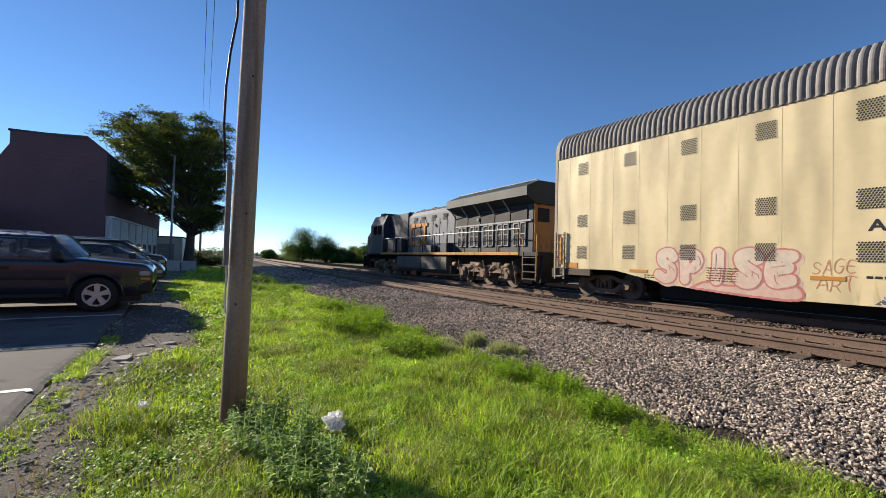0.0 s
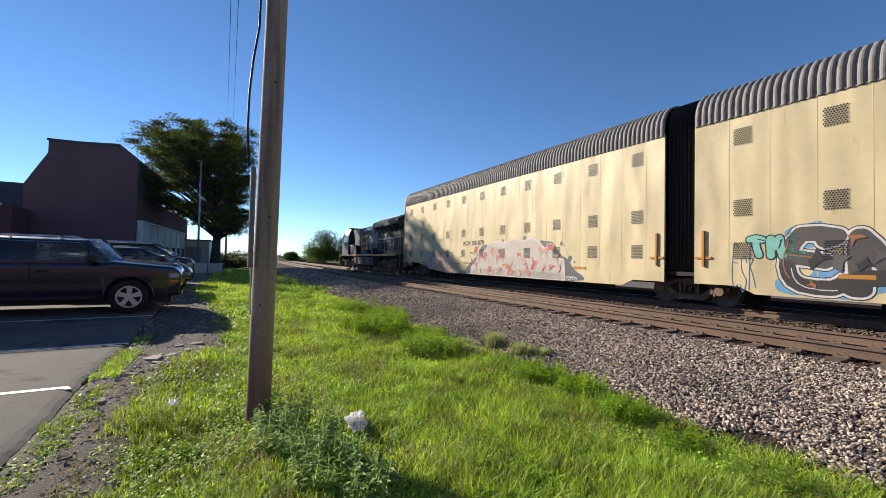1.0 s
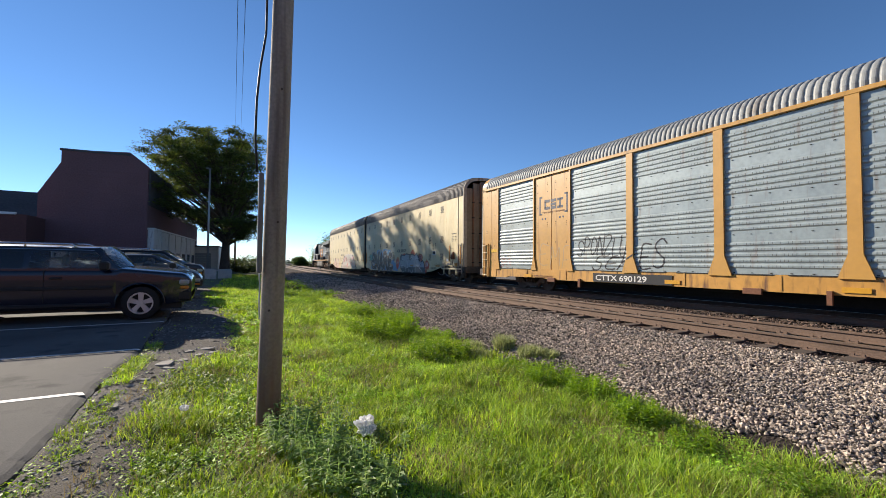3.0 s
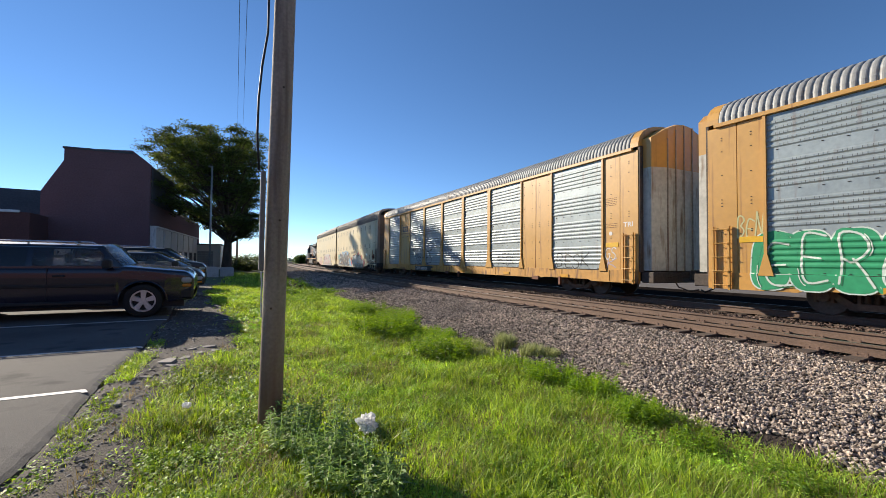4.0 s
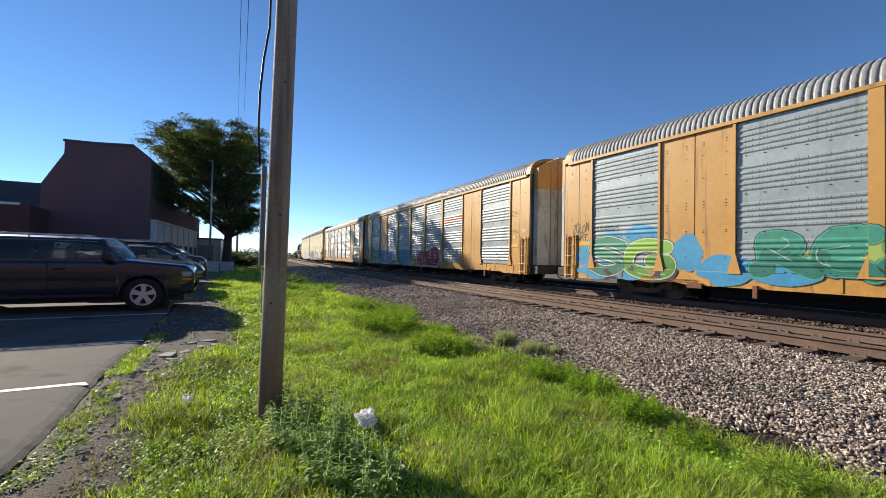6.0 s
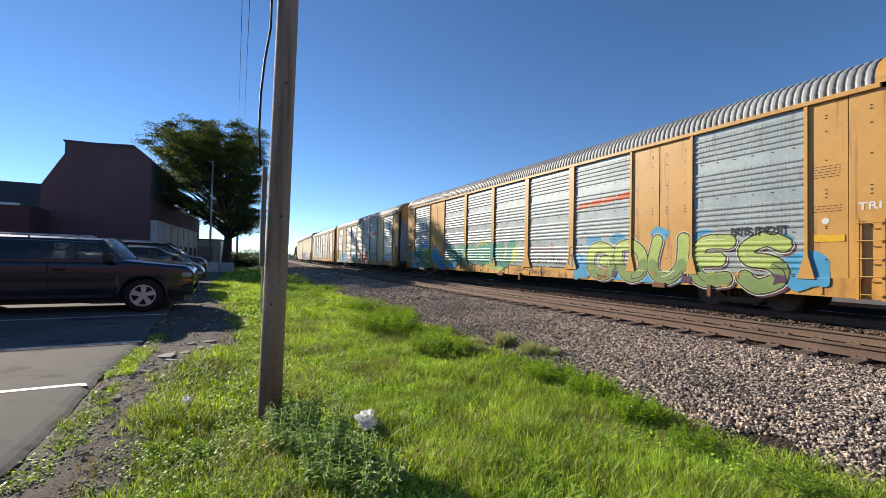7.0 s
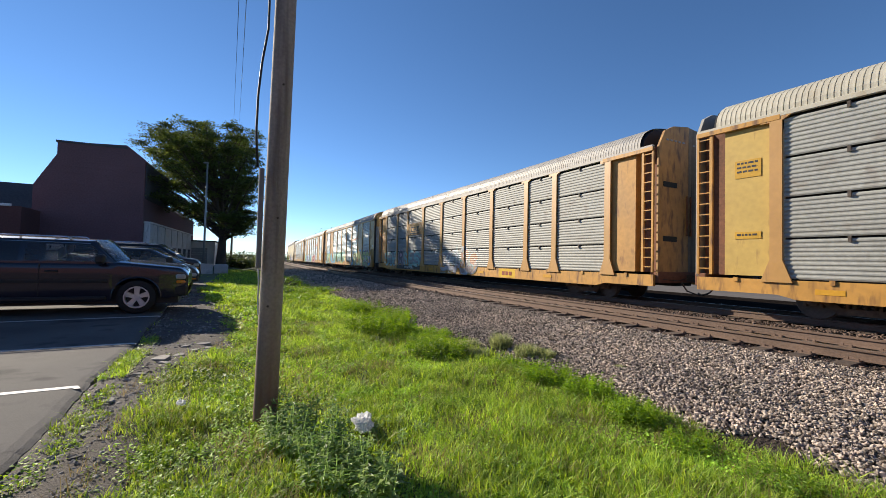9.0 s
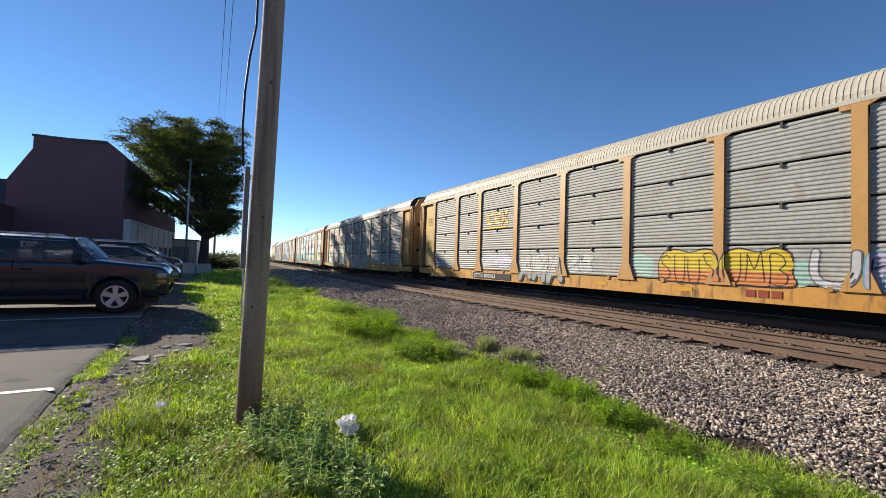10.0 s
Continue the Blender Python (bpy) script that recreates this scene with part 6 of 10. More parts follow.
# -- the diesel locomotive, cab leading --
def loco_truck(loco, y):
    bm = bmesh.new()
    for sg in (-1, 1):
        x0, x1 = sorted((sg * 0.98, sg * 1.16))
        extrude_outline(bm, [(-2.55, 0.70), (-2.4, 0.98), (2.4, 0.98), (2.55, 0.70), (2.1, 0.62), (-2.1, 0.62)], "x", x0, x1)
        for yy in (-1.85, 0.0, 1.85):
            box(bm, *sorted((sg * 1.02, sg * 1.26)), yy - 0.26, yy + 0.26, 0.36, 0.86, 0, 0.05)
            disc(bm, (sg * 1.24, yy, 0.54), (sg, 0, 0), 0.17, 0.07, 12)
            for dy in (-0.44, 0.44):
                for k in range(5):
                    disc(bm, (sg * 1.08, yy + dy, 0.44 + k * 0.07), (0, 0, 1), 0.085, 0.04, 8)
        for yy in (-0.95, 0.95):
            box(bm, *sorted((sg * 1.0, sg * 1.2)), yy - 0.32, yy + 0.32, 0.88, 1.12, 0, 0.04)
            tube(bm, [(sg * 1.2, yy - 0.5, 0.75), (sg * 1.24, yy, 0.98), (sg * 1.2, yy + 0.5, 0.72)], 0.04, 6)
    box(bm, -1.0, 1.0, -0.3, 0.3, 0.6, 0.95)
    t = part("truck", bm, M_BROWNGRIME, loco, "grimy brown three-axle truck", pose(0, y, 0))
    for dy in (-1.85, 0.0, 1.85):
        share("wheelset", LOCO_WHEELSET, t, pose(0, dy, 0.52), "steel wheels on an axle")


LOCO_WHEELSET = WHEELSET.copy()
LOCO_WHEELSET.transform(Matrix.Diagonal((1, 1.22, 1.22, 1)))


def build_loco():
    loco = thing("locomotive", "dark blue diesel freight locomotive with yellow stripe and rear end", "locomotive")
    bm = bmesh.new()
    box(bm, -1.50, 1.50, -10.5, 10.4, 1.42, 1.60, 0, 0.02)
    box(bm, -0.8, 0.8, -10.6, 10.5, 0.9, 1.45)
    part("frame", bm, M_BLACK, loco, "black frame and walkway")
    for sx in (-1, 1):
        bm = bmesh.new()
        box(bm, *sorted((sx * 1.50, sx * 1.53)), -9.3, 6.6, 1.47, 1.60)
        part("sill_stripe", bm, M_LOCOYEL, loco, "yellow sill stripe, dirty")
    # hood over the engine
    bm = bmesh.new()
    extrude_outline(bm, [(-0.92, 1.6), (0.92, 1.6), (0.92, 4.05), (0.70, 4.32), (-0.70, 4.32), (-0.92, 4.05)], "y", -3.2, 6.2)
    part("engine_hood", bm, M_LOCOGREY, loco, "grey-blue engine hood")
    bm = bmesh.new()
    box(bm, -0.98, 0.98, 3.0, 6.2, 1.6, 4.38, 0, 0.03)
    part("equipment_cabinet", bm, M_BLUE, loco, "dark blue equipment cabinet behind the cab")
    # tall doors along the hood
    bm = bmesh.new()
    box(bm, -0.02, 0.02, -0.40, 0.40, -1.0, 1.0, 0, 0.012)
    box(bm, -0.045, -0.02, -0.03, 0.03, -0.1, 0.1, 1)
    for z in (-0.7, 0.7):
        box(bm, -0.035, -0.02, 0.34, 0.42, z - 0.06, z + 0.06, 1)
    door = link_mesh("hood_door", bm, [M_LOCOGREY, M_BLACK])
    for i in range(7):
        share("hood_door", door, loco, pose(-0.935, -2.7 + i * 0.86, 2.72), "hinged grey hood door")
    # radiator cabin with its overhanging wings
    bm = bmesh.new()
    box(bm, -0.95, 0.95, -9.55, -3.2, 1.6, 3.75)
    part("radiator_cabin", bm, M_BLUE, loco, "dark blue radiator cabin")
    bm = bmesh.new()
    out = [(-1.52, 4.02), (-0.95, 3.72), (0.95, 3.72), (1.52, 4.02), (1.52, 4.42), (0.85, 4.72), (-0.85, 4.72), (-1.52, 4.42)]
    extrude_outline(bm, out, "y", -9.75, -3.1)
    part("radiator_wing", bm, surface("wing_paint", (0.022, 0.032, 0.028), 0.6, grain=8, blotch=0.7, spread=0.2, bump=0.05), loco, "dark green-grey overhanging radiator wings")
    bm = bmesh.new()
    for i in range(3):
        y = -9.0 + i * 1.95
        box(bm, -0.8, 0.8, y, y + 1.7, 4.70, 4.745, 0, 0.01)
    box(bm, -0.6, 0.6, -2.6, 2.6, 4.32, 4.46, 0, 0.04)
    for y in (-2.2, 0.4, 2.0, 4.2):
        box(bm, -0.3, 0.3, y, y + 0.5, 4.44, 4.58, 0, 0.03)
    part("roof_hatch", bm, M_BLACK, loco, "black roof hatches and exhaust")
    for i in range(5):
        bm = bmesh.new()
        y = -9.2 + i * 1.18
        box(bm, -0.99, -0.94, y, y + 1.10, 3.05, 3.66)
        part("air_intake", bm, M_BLACK, loco, "dark radiator air intake")
        bm = bmesh.new()
        box(bm, -0.98, -0.95, y + 0.06, y + 0.44, 1.9, 2.85, 0, 0.01)
        box(bm, -0.98, -0.95, y + 0.52, y + 0.90, 1.9, 2.85, 0, 0.01)
        for q in range(2):
            ya = y + 0.06 + q * 0.46
            for k in range(9):
                box(bm, -1.0, -0.98, ya + 0.05, ya + 0.33, 2.0 + k * 0.09, 2.04 + k * 0.09, 1)
            for p, q0, z0, z1 in ((0.0, 0.045, 1.9, 2.95), (0.335, 0.38, 1.9, 2.95), (0.0, 0.38, 2.90, 2.95), (0.0, 0.38, 1.9, 1.94), (0.0, 0.38, 2.42, 2.46)):
                box(bm, -1.015, -0.975, ya + p, ya + q0, z0, z1, 2)
        part("cabin_door", bm, [M_BLACK, M_BLACK, M_FRAMEGREY], loco, "dark louvred doors in grey frames")
        bm = bmesh.new()
        extrude_outline(bm, [(-1.45, 4.0), (-0.96, 3.45), (-0.96, 3.38), (-1.50, 4.0)], "y", y + 1.12, y + 1.16)
        part("wing_bracket", bm, M_FRAMEGREY, loco, "pale slanted wing bracket")
    # pale beam under the air intakes, roof rail, fans and walkway boxes
    bm = bmesh.new()
    box(bm, -1.02, -0.96, -9.5, -3.3, 2.97, 3.05)
    part("intake_beam", bm, M_FRAMEGREY, loco, "pale beam under the air intakes")
    for y in (-8.2, -6.4, -4.6):
        bm = bmesh.new()
        disc(bm, (0, y, 4.74), (0, 0, 1), 0.72, 0.10, 20)
        part("radiator_fan", bm, M_BLACK, loco, "round radiator fan housing")
    bm = bmesh.new()
    tube(bm, [(-0.86, -9.7, 4.76), (-0.86, -3.2, 4.76)], 0.03, 6)
    part("roof_rail", bm, M_FRAMEGREY, loco, "pale rail along the roof's edge")
    for y0, y1, h in ((-3.0, -2.3, 0.55), (-1.2, -0.5, 0.45), (3.1, 3.9, 0.95), (4.2, 5.6, 1.05)):
        bm = bmesh.new()
        box(bm, -1.40, -0.99, y0, y1, 1.6, 1.6 + h, 0, 0.03)
        part("walkway_box", bm, M_BLUE, loco, "dark equipment box on the walkway")
    for y in (-2.0, -0.6, 0.8, 1.9):
        bm = bmesh.new()
        for k in range(9):
            box(bm, -0.965, -0.945, y - 0.26, y + 0.26, 3.55 + k * 0.045, 3.575 + k * 0.045)
        part("louvre", bm, M_BLACK, loco, "dark louvres high on the hood")
    for y in (-0.9, -5.5):
        bm = bmesh.new()
        disc(bm, (-1.0, y, 3.30), (-1, 0, 0), 0.09, 0.05, 14)
        part("work_light", bm, M_CLEARGLASS, loco, "round work light")
    for y0 in (-8.6, -6.35, -4.1, 4.1, 6.35, 8.6):
        bm = bmesh.new()
        disc(bm, (-1.30, y0, 0.98), (0, 1, 0), 0.11, 0.42, 12)
        tube(bm, [(-1.32, y0 + 0.42, 0.98), (-1.36, y0 + 0.62, 0.80), (-1.34, y0 + 0.66, 0.40)], 0.028, 6)
        tube(bm, [(-1.30, y0 - 0.05, 1.20), (-1.32, y0 - 0.25, 0.75), (-1.28, y0 - 0.30, 0.22)], 0.022, 6)
        part("brake_cylinder", bm, M_BROWNGRIME, loco, "grimy brake cylinder with sand pipe")
    # rear end
    bm = bmesh.new()
    extrude_outline(bm, [(-0.92, 1.6), (0.92, 1.6), (0.92, 3.75), (-0.92, 3.75)], "y", -9.62, -9.54)
    rear = part("rear_end", bm, M_LOCOYEL, loco, "yellow rear end sheet")
    bm = bmesh.new()
    box(bm, -0.75, -0.1, -9.66, -9.61, 2.95, 3.55)
    part("number_board", bm, M_BLACK, rear, "dark panel")
    for x in (-0.12, 0.12):
        bm = bmesh.new()
        disc(bm, (x + 0.45, -9.62, 3.45), (0, -1, 0), 0.09, 0.06, 14)
        part("rear_light", bm, M_CLEARGLASS, rear, "round lamp lens")
    # cab and nose
    bm = bmesh.new()
    extrude_outline(bm, [(-1.50, 1.6), (1.50, 1.6), (1.50, 3.75), (1.15, 4.48), (-1.15, 4.48), (-1.50, 3.75)], "y", 6.2, 8.9)
    cab = part("cab", bm, M_BLUE, loco, "dark blue crew cab")
    for y0, y1 in ((6.55, 7.35), (7.5, 8.3)):
        bm = bmesh.new()
        box(bm, -1.525, -1.49, y0, y1, 3.0, 3.68, 0, 0.02)
        part("cab_window", bm, M_GLASS, cab, "cab side window")
    bm = bmesh.new()
    extrude_outline(bm, [(-1.30, 1.6), (1.30, 1.6), (1.30, 2.9), (0.9, 3.5), (-0.9, 3.5), (-1.30, 2.9)], "y", 8.9, 10.2)
    part("nose", bm, M_BLUE, loco, "dark blue nose")
    bm = bmesh.new()
    box(bm, -1.1, 1.1, 7.2, 7.9, 4.48, 4.68, 0, 0.05)
    tube(bm, [(-0.5, 8.3, 4.48), (-0.5, 8.3, 4.75), (-0.5, 8.7, 4.75)], 0.05, 6)
    part("air_conditioner", bm, M_BLACK, loco, "roof unit and horn")
    # fuel tank
    bm = bmesh.new()
    extrude_outline(bm, [(-1.45, 0.62), (-1.2, 0.38), (1.2, 0.38), (1.45, 0.62), (1.45, 1.35), (-1.45, 1.35)], "y", -3.1, 3.6)
    for y in (-2.4, 0, 2.6):
        box(bm, -1.48, 1.48, y, y + 0.08, 0.6, 1.36)
    part("fuel_tank", bm, M_DUSTY, loco, "dark dusty fuel tank")
    # handrails and stanchions
    for sx in (-1, 1):
        bm = bmesh.new()
        tube(bm, [(sx * 1.46, -9.3, 2.62), (sx * 1.46, 6.1, 2.62)], 0.026, 6)
        part("handrail", bm, M_POST, loco, "grey steel handrail")
        for i in range(11):
            bm = bmesh.new()
            y = -9.2 + i * 1.5
            tube(bm, [(sx * 1.46, y, 1.58), (sx * 1.46, y, 2.64)], 0.024, 6)
            part("stanchion", bm, M_BLACK, loco, "handrail post")
        # corner steps and grab irons at both ends
        for sy in (-1, 1):
            ye = sy * 10.35
            bm = bmesh.new()
            for k in range(4):
                box(bm, *sorted((sx * 1.05, sx * 1.52)), *sorted((ye - sy * 0.75, ye)), 0.45 + k * 0.30, 0.49 + k * 0.30)
            box(bm, *sorted((sx * 1.05, sx * 1.52)), *sorted((ye - sy * 0.80, ye - sy * 0.75)), 0.40, 1.60)
            box(bm, *sorted((sx * 1.05, sx * 1.52)), *sorted((ye, ye + sy * 0.05)), 0.40, 1.60)
            part("step_well", bm, M_GRIME if sy < 0 else M_BLACK, loco, "corner steps")
            bm = bmesh.new()
            tube(bm, [(sx * 1.5, ye - sy * 0.8, 1.0), (sx * 1.5, ye - sy * 0.8, 2.1), (sx * 1.5, ye - sy * 1.3, 2.62)], 0.022, 6)
            tube(bm, [(sx * 1.5, ye + sy * 0.05, 0.6), (sx * 1.5, ye + sy * 0.05, 2.3), (sx * 1.0, ye + sy * 0.05, 2.5)], 0.022, 6)
            tube(bm, [(sx * 0.5, ye + sy * 0.05, 1.6), (sx * 0.5, ye + sy * 0.05, 2.5), (sx * 1.0, ye + sy * 0.05, 2.5)], 0.022, 6)
            part("grab_iron", bm, M_LOCOYEL if sy < 0 else M_BLACK, loco, "bent grab iron")
    for sy in (-1, 1):
        bm = bmesh.new()
        extrude_outline(bm, [(-1.45, 0.35), (1.45, 0.35), (1.3, 1.45), (-1.3, 1.45)], "y", *sorted((sy * 10.45, sy * 10.6)))
        part("pilot", bm, M_BLACK, loco, "black pilot plate")
        bm = bmesh.new()
        box(bm, -0.15, 0.15, *sorted((sy * 10.55, sy * 11.1)), 0.70, 0.95, 0, 0.03)
        part("coupler", bm, M_GRIME, loco, "grimy coupler")
        loco_truck(loco, sy * 6.35)
    bm = bmesh.new()
    for y in (-0.5, 1.4):
        for k in range(3):
            tube(bm, [(-1.15 - k * 0.05, y + k * 0.2, 1.0 + k * 0.12), (-1.15 - k * 0.05, y - 2.4, 1.02 + k * 0.1)], 0.03, 6)
    part("air_pipe", bm, M_GRIME, loco, "air pipes under the walkway")
    # company initials drawn as plain shapes
    bm = bmesh.new()
    for i, (a, b) in enumerate(((0.0, 0.75), (0.9, 1.6), (1.75, 2.5))):
        y0, y1 = 2.6 - a, 2.6 - b
        for z0, z1, ya, yb in (((2.1, 2.35, y0, y1), (3.25, 3.5, y0, y1), (2.1, 3.5, y0, y0 - 0.25)) if i == 0 else
                               ((2.1, 2.33, y0, y1), (2.7, 2.92, y0, y1), (3.27, 3.5, y0, y1)) if i == 1 else
                               ((2.1, 3.5, y0 - 0.25, y0 - 0.5), (2.1, 2.3, y0, y1), (3.3, 3.5, y0, y1))):
            box(bm, -1.02, -0.94, *sorted((ya, yb)), z0, z1)
    part("emblem", bm, paint((0.66, 0.26, 0.04)), loco, "orange block emblem")
    bm = bmesh.new()
    disc(bm, (-0.75, -9.62, 3.72), (0, -1, 0), 0.06, 0.05, 12)
    part("marker_light", bm, paint((0.45, 0.02, 0.02)), loco, "red marker lens")
    return loco


# ---- the train, car by car: distances of each car's front behind the first car's front ----
S0, SPEED = 11.18, 17.103
TRAIN = []


def add_to_train(car, front, length, bogies):
    """bogies: half the distance between the points that follow the line."""
    TRAIN.append((car, front + length / 2, bogies))
    return car


loco = add_to_train(build_loco(), -22.25, 21.5, 6.35)
a1 = add_to_train(build_autorack_a(False), 0.0, LA, 8.6)
a2 = add_to_train(build_autorack_a(True), 21.46, LA, 8.6)
c1 = build_autorack_c()
c2 = copy_thing(c1, Matrix.Identity(4))
c3 = copy_thing(c1, Matrix.Identity(4))
for car, front in ((c1, 44.23), (c2, 72.83), (c3, 101.43)):
    add_to_train(car, front, LC, 10.0)
n1 = build_autorack_n()
n2 = copy_thing(n1, Matrix.Identity(4))
add_to_train(n1, 129.59, LN, 10.3)
add_to_train(n2, 158.19, LN, 10.3)
for ob in n2.children:
    if ob.name.startswith(("roof", "top_rail")) and ob.data.materials[0] is M_ROOFPALE:
        ob.data = ob.data.copy()
        ob.data.materials[0] = M_ROOFCREAM
M_FRESH = surface("fresh_yellow_sheet", (0.62, 0.42, 0.105), 0.6, grain=7, blotch=0.8, spread=0.12, bump=0.08, stain=(0.34, 0.19, 0.06), amount=0.2, streak=0.8)
for ob in n2.children:
    if ob.name.startswith("end_bay"):
        ob.data = ob.data.copy()
        ob.data.materials[0] = M_FRESH
tagged(c2, "yellow autorack rail car sprayed with green, blue and red shapes")
tagged(c3, "yellow autorack rail car sprayed with lime and blue shapes")
tagged(n2, "older yellow autorack rail car with white and orange sprayed shapes")
tagged(a2, "cream articulated autorack unit with black and silver sprayed shapes")

# sprayed drawings and markings
WHITE, INK, SKYB = (0.70, 0.70, 0.68), (0.02, 0.02, 0.03), (0.16, 0.38, 0.62)
# first cream unit
ROSE, PALE = (0.58, 0.21, 0.19), (0.70, 0.585, 0.46)
patch(a1, SIDE_A, [(5.0, 0.58), (5.4, 0.78), (6.0, 0.70), (6.6, 0.85), (7.35, 0.80), (7.4, 0.46), (6.3, 0.48), (5.4, 0.55)], (0.68, 0.47, 0.38), 0.0022, "rose sprayed wave", True, ROSE, 0.03)
throw_up(a1, SIDE_A, 3.95, 7.40, 0.62, 1.76, 5, PALE, ROSE, 3, (0.66, 0.42, 0.34), "pale sprayed letters with red rims", 0.042, 0.05, "SPISE", 0.44, (0.71, 0.53, 0.43), (0.68, 0.50, 0.40))
tag_word(a1, SIDE_A, 7.62, 8.38, 1.10, 1.42, "SAGE", (0.60, 0.30, 0.17), 4, 0.022)
tag_word(a1, SIDE_A, 7.70, 8.38, 0.74, 1.05, "ART", (0.60, 0.30, 0.17), 5, 0.022)
SLATE = (0.105, 0.125, 0.145)
patch(a1, SIDE_A, [(8.65, 0.50), (9.0, 0.80), (9.4, 1.10), (10.0, 1.45), (10.5, 1.95), (10.85, 2.02), (11.1, 1.85), (11.5, 1.2), (11.6, 0.50)], SLATE, 0.0022, "dark slate sprayed cloud")
patch(a1, SIDE_A, [(14.6, 0.50), (14.9, 1.95), (15.3, 2.06), (15.75, 1.98), (16.0, 1.72), (16.3, 1.45), (16.6, 1.30), (16.9, 0.95), (17.35, 0.52)], SLATE, 0.0022, "dark slate sprayed wedge")
for o, z, r in ((9.5, 1.25, 0.09), (9.35, 1.40, 0.04), (16.72, 1.33, 0.12), (16.95, 1.20, 0.05), (16.25, 1.93, 0.10), (16.4, 1.85, 0.04), (12.3, 2.18, 0.10), (13.95, 2.22, 0.11)):
    cloud(a1, SIDE_A, o, z, r, r, SLATE, int(o * 10), 0.0024, "slate sprayed spot", 8)
patch(a1, SIDE_A, [(9.42, 0.50), (9.50, 0.85), (9.95, 1.10), (10.2, 1.60), (10.75, 1.68), (11.2, 2.05), (11.85, 2.14), (12.5, 2.06), (13.2, 2.22), (13.7, 2.08), (14.5, 2.22), (14.95, 2.02), (15.3, 1.72), (15.75, 1.62), (16.0, 1.40), (16.38, 1.28), (16.45, 0.50)],
      (0.56, 0.51, 0.45), 0.0045, "silver-grey sprayed field", False, (0.72, 0.60, 0.56), 0.035)
patch(a1, SIDE_A, [(9.6, 0.50), (9.7, 0.74), (12.0, 0.82), (14.4, 0.78), (16.2, 0.74), (16.3, 0.50)], (0.42, 0.39, 0.33), 0.0065, "grey sprayed foot of the field", False)
shards(a1, SIDE_A, 9.7, 16.3, 0.62, 1.95, 17, [(0.54, 0.11, 0.10), (0.66, 0.30, 0.26), (0.60, 0.16, 0.14)], 17, (0.12, 0.32), 0.0085, (0.70, 0.52, 0.48))
shards(a1, SIDE_A, 9.6, 16.4, 0.55, 1.1, 12, [(0.62, 0.24, 0.20), (0.68, 0.42, 0.37)], 19, (0.14, 0.30), 0.018)
tag_word(a1, SIDE_A, 16.5, 17.1, 0.53, 0.66, "REMON", WHITE, 8, 0.02, lift=0.006)
tag_word(a1, SIDE_A, 8.72, 9.05, 0.50, 0.72, "SK", WHITE, 9, 0.02, lift=0.006)
bars(a1, LA / 2 - 8.52, 1.02, 1, 0.98, 0.055, 0.03, M_INK, -HALF - 0.004, 61)
lettering(a1, "UNIT B", LA / 2 - 9.30, 1.56, 0.11, M_INK, -HALF - 0.005, "small stencilled words")
bars(a1, LA / 2 - 5.4, 1.14, 6, 0.75, 0.022, 0.045, M_RUST, -HALF - 0.016, 62)
# second cream unit
throw_up(a2, SIDE_A, 1.34, 2.55, 1.38, 2.0, 4, (0.22, 0.55, 0.47), INK, 12, None, "turquoise sprayed letters with black rims", 0.03, 0.0, "TML", 0.40)
tag_word(a2, SIDE_A, 0.95, 1.55, 0.55, 1.6, "ESK", (0.10, 0.16, 0.30), 2, 0.02)
for o, z, w, h in ((2.6, 1.9, 0.45, 0.35), (4.3, 2.1, 0.5, 0.30), (5.2, 1.9, 0.7, 0.40), (6.2, 2.15, 0.55, 0.28), (7.3, 2.1, 0.6, 0.25), (3.4, 0.95, 0.8, 0.45), (6.0, 0.8, 1.6, 0.35), (8.4, 1.0, 0.55, 0.50), (9.2, 0.85, 0.85, 0.40), (9.9, 1.0, 0.3, 0.32), (2.3, 0.75, 0.45, 0.25)):
    cloud(a2, SIDE_A, o, max(z, 0.47 + h), w, h, SKYB, int(o * 13), 0.0020 + 0.0001 * int(o), "sky-blue sprayed cloud")
throw_up(a2, SIDE_A, 1.98, 8.2, 0.48, 2.22, 5, (0.10, 0.088, 0.082), (0.72, 0.71, 0.68), 21, (0.40, 0.17, 0.07), "dark grey sprayed letters with white rims", 0.05, 0.05, "ENARE", 0.30, (0.055, 0.05, 0.05), None, INK, False, True)
shards(a2, SIDE_A, 2.4, 8.0, 0.62, 1.9, 22, [(0.36, 0.15, 0.07), (0.045, 0.042, 0.042), (0.13, 0.115, 0.11)], 22, (0.10, 0.22), 0.016)
tag_word(a2, SIDE_A, 7.9, 8.7, 1.85, 2.1, "BESO", INK, 31, 0.022)
tag_word(a2, SIDE_A, 8.2, 8.9, 1.40, 1.72, "NEN", INK, 32, 0.022)
ORED, HALO = (0.60, 0.095, 0.055), (0.68, 0.30, 0.10)
for o, z, w, h in ((9.5, 1.10, 0.40, 0.48), (12.85, 1.93, 0.42, 0.20), (10.95, 1.78, 0.30, 0.14), (14.3, 1.55, 0.42, 0.26), (15.45, 1.05, 0.42, 0.32), (15.3, 0.62, 0.16, 0.13)):
    cloud(a2, SIDE_A, o, z, w * 1.18, h * 1.18, HALO, int(o * 7), 0.0026, "orange sprayed halo", 15)
    cloud(a2, SIDE_A, o, z, w, h, ORED, int(o * 11), 0.0036, "red sprayed cloud", 13)
tag_word(a2, SIDE_A, 9.32, 9.75, 1.10, 1.32, "NB", (0.72, 0.60, 0.55), 33, 0.025, lift=0.008)
tag_word(a2, SIDE_A, 15.15, 15.70, 0.92, 1.22, "SAK", (0.74, 0.70, 0.66), 34, 0.032, lift=0.008)
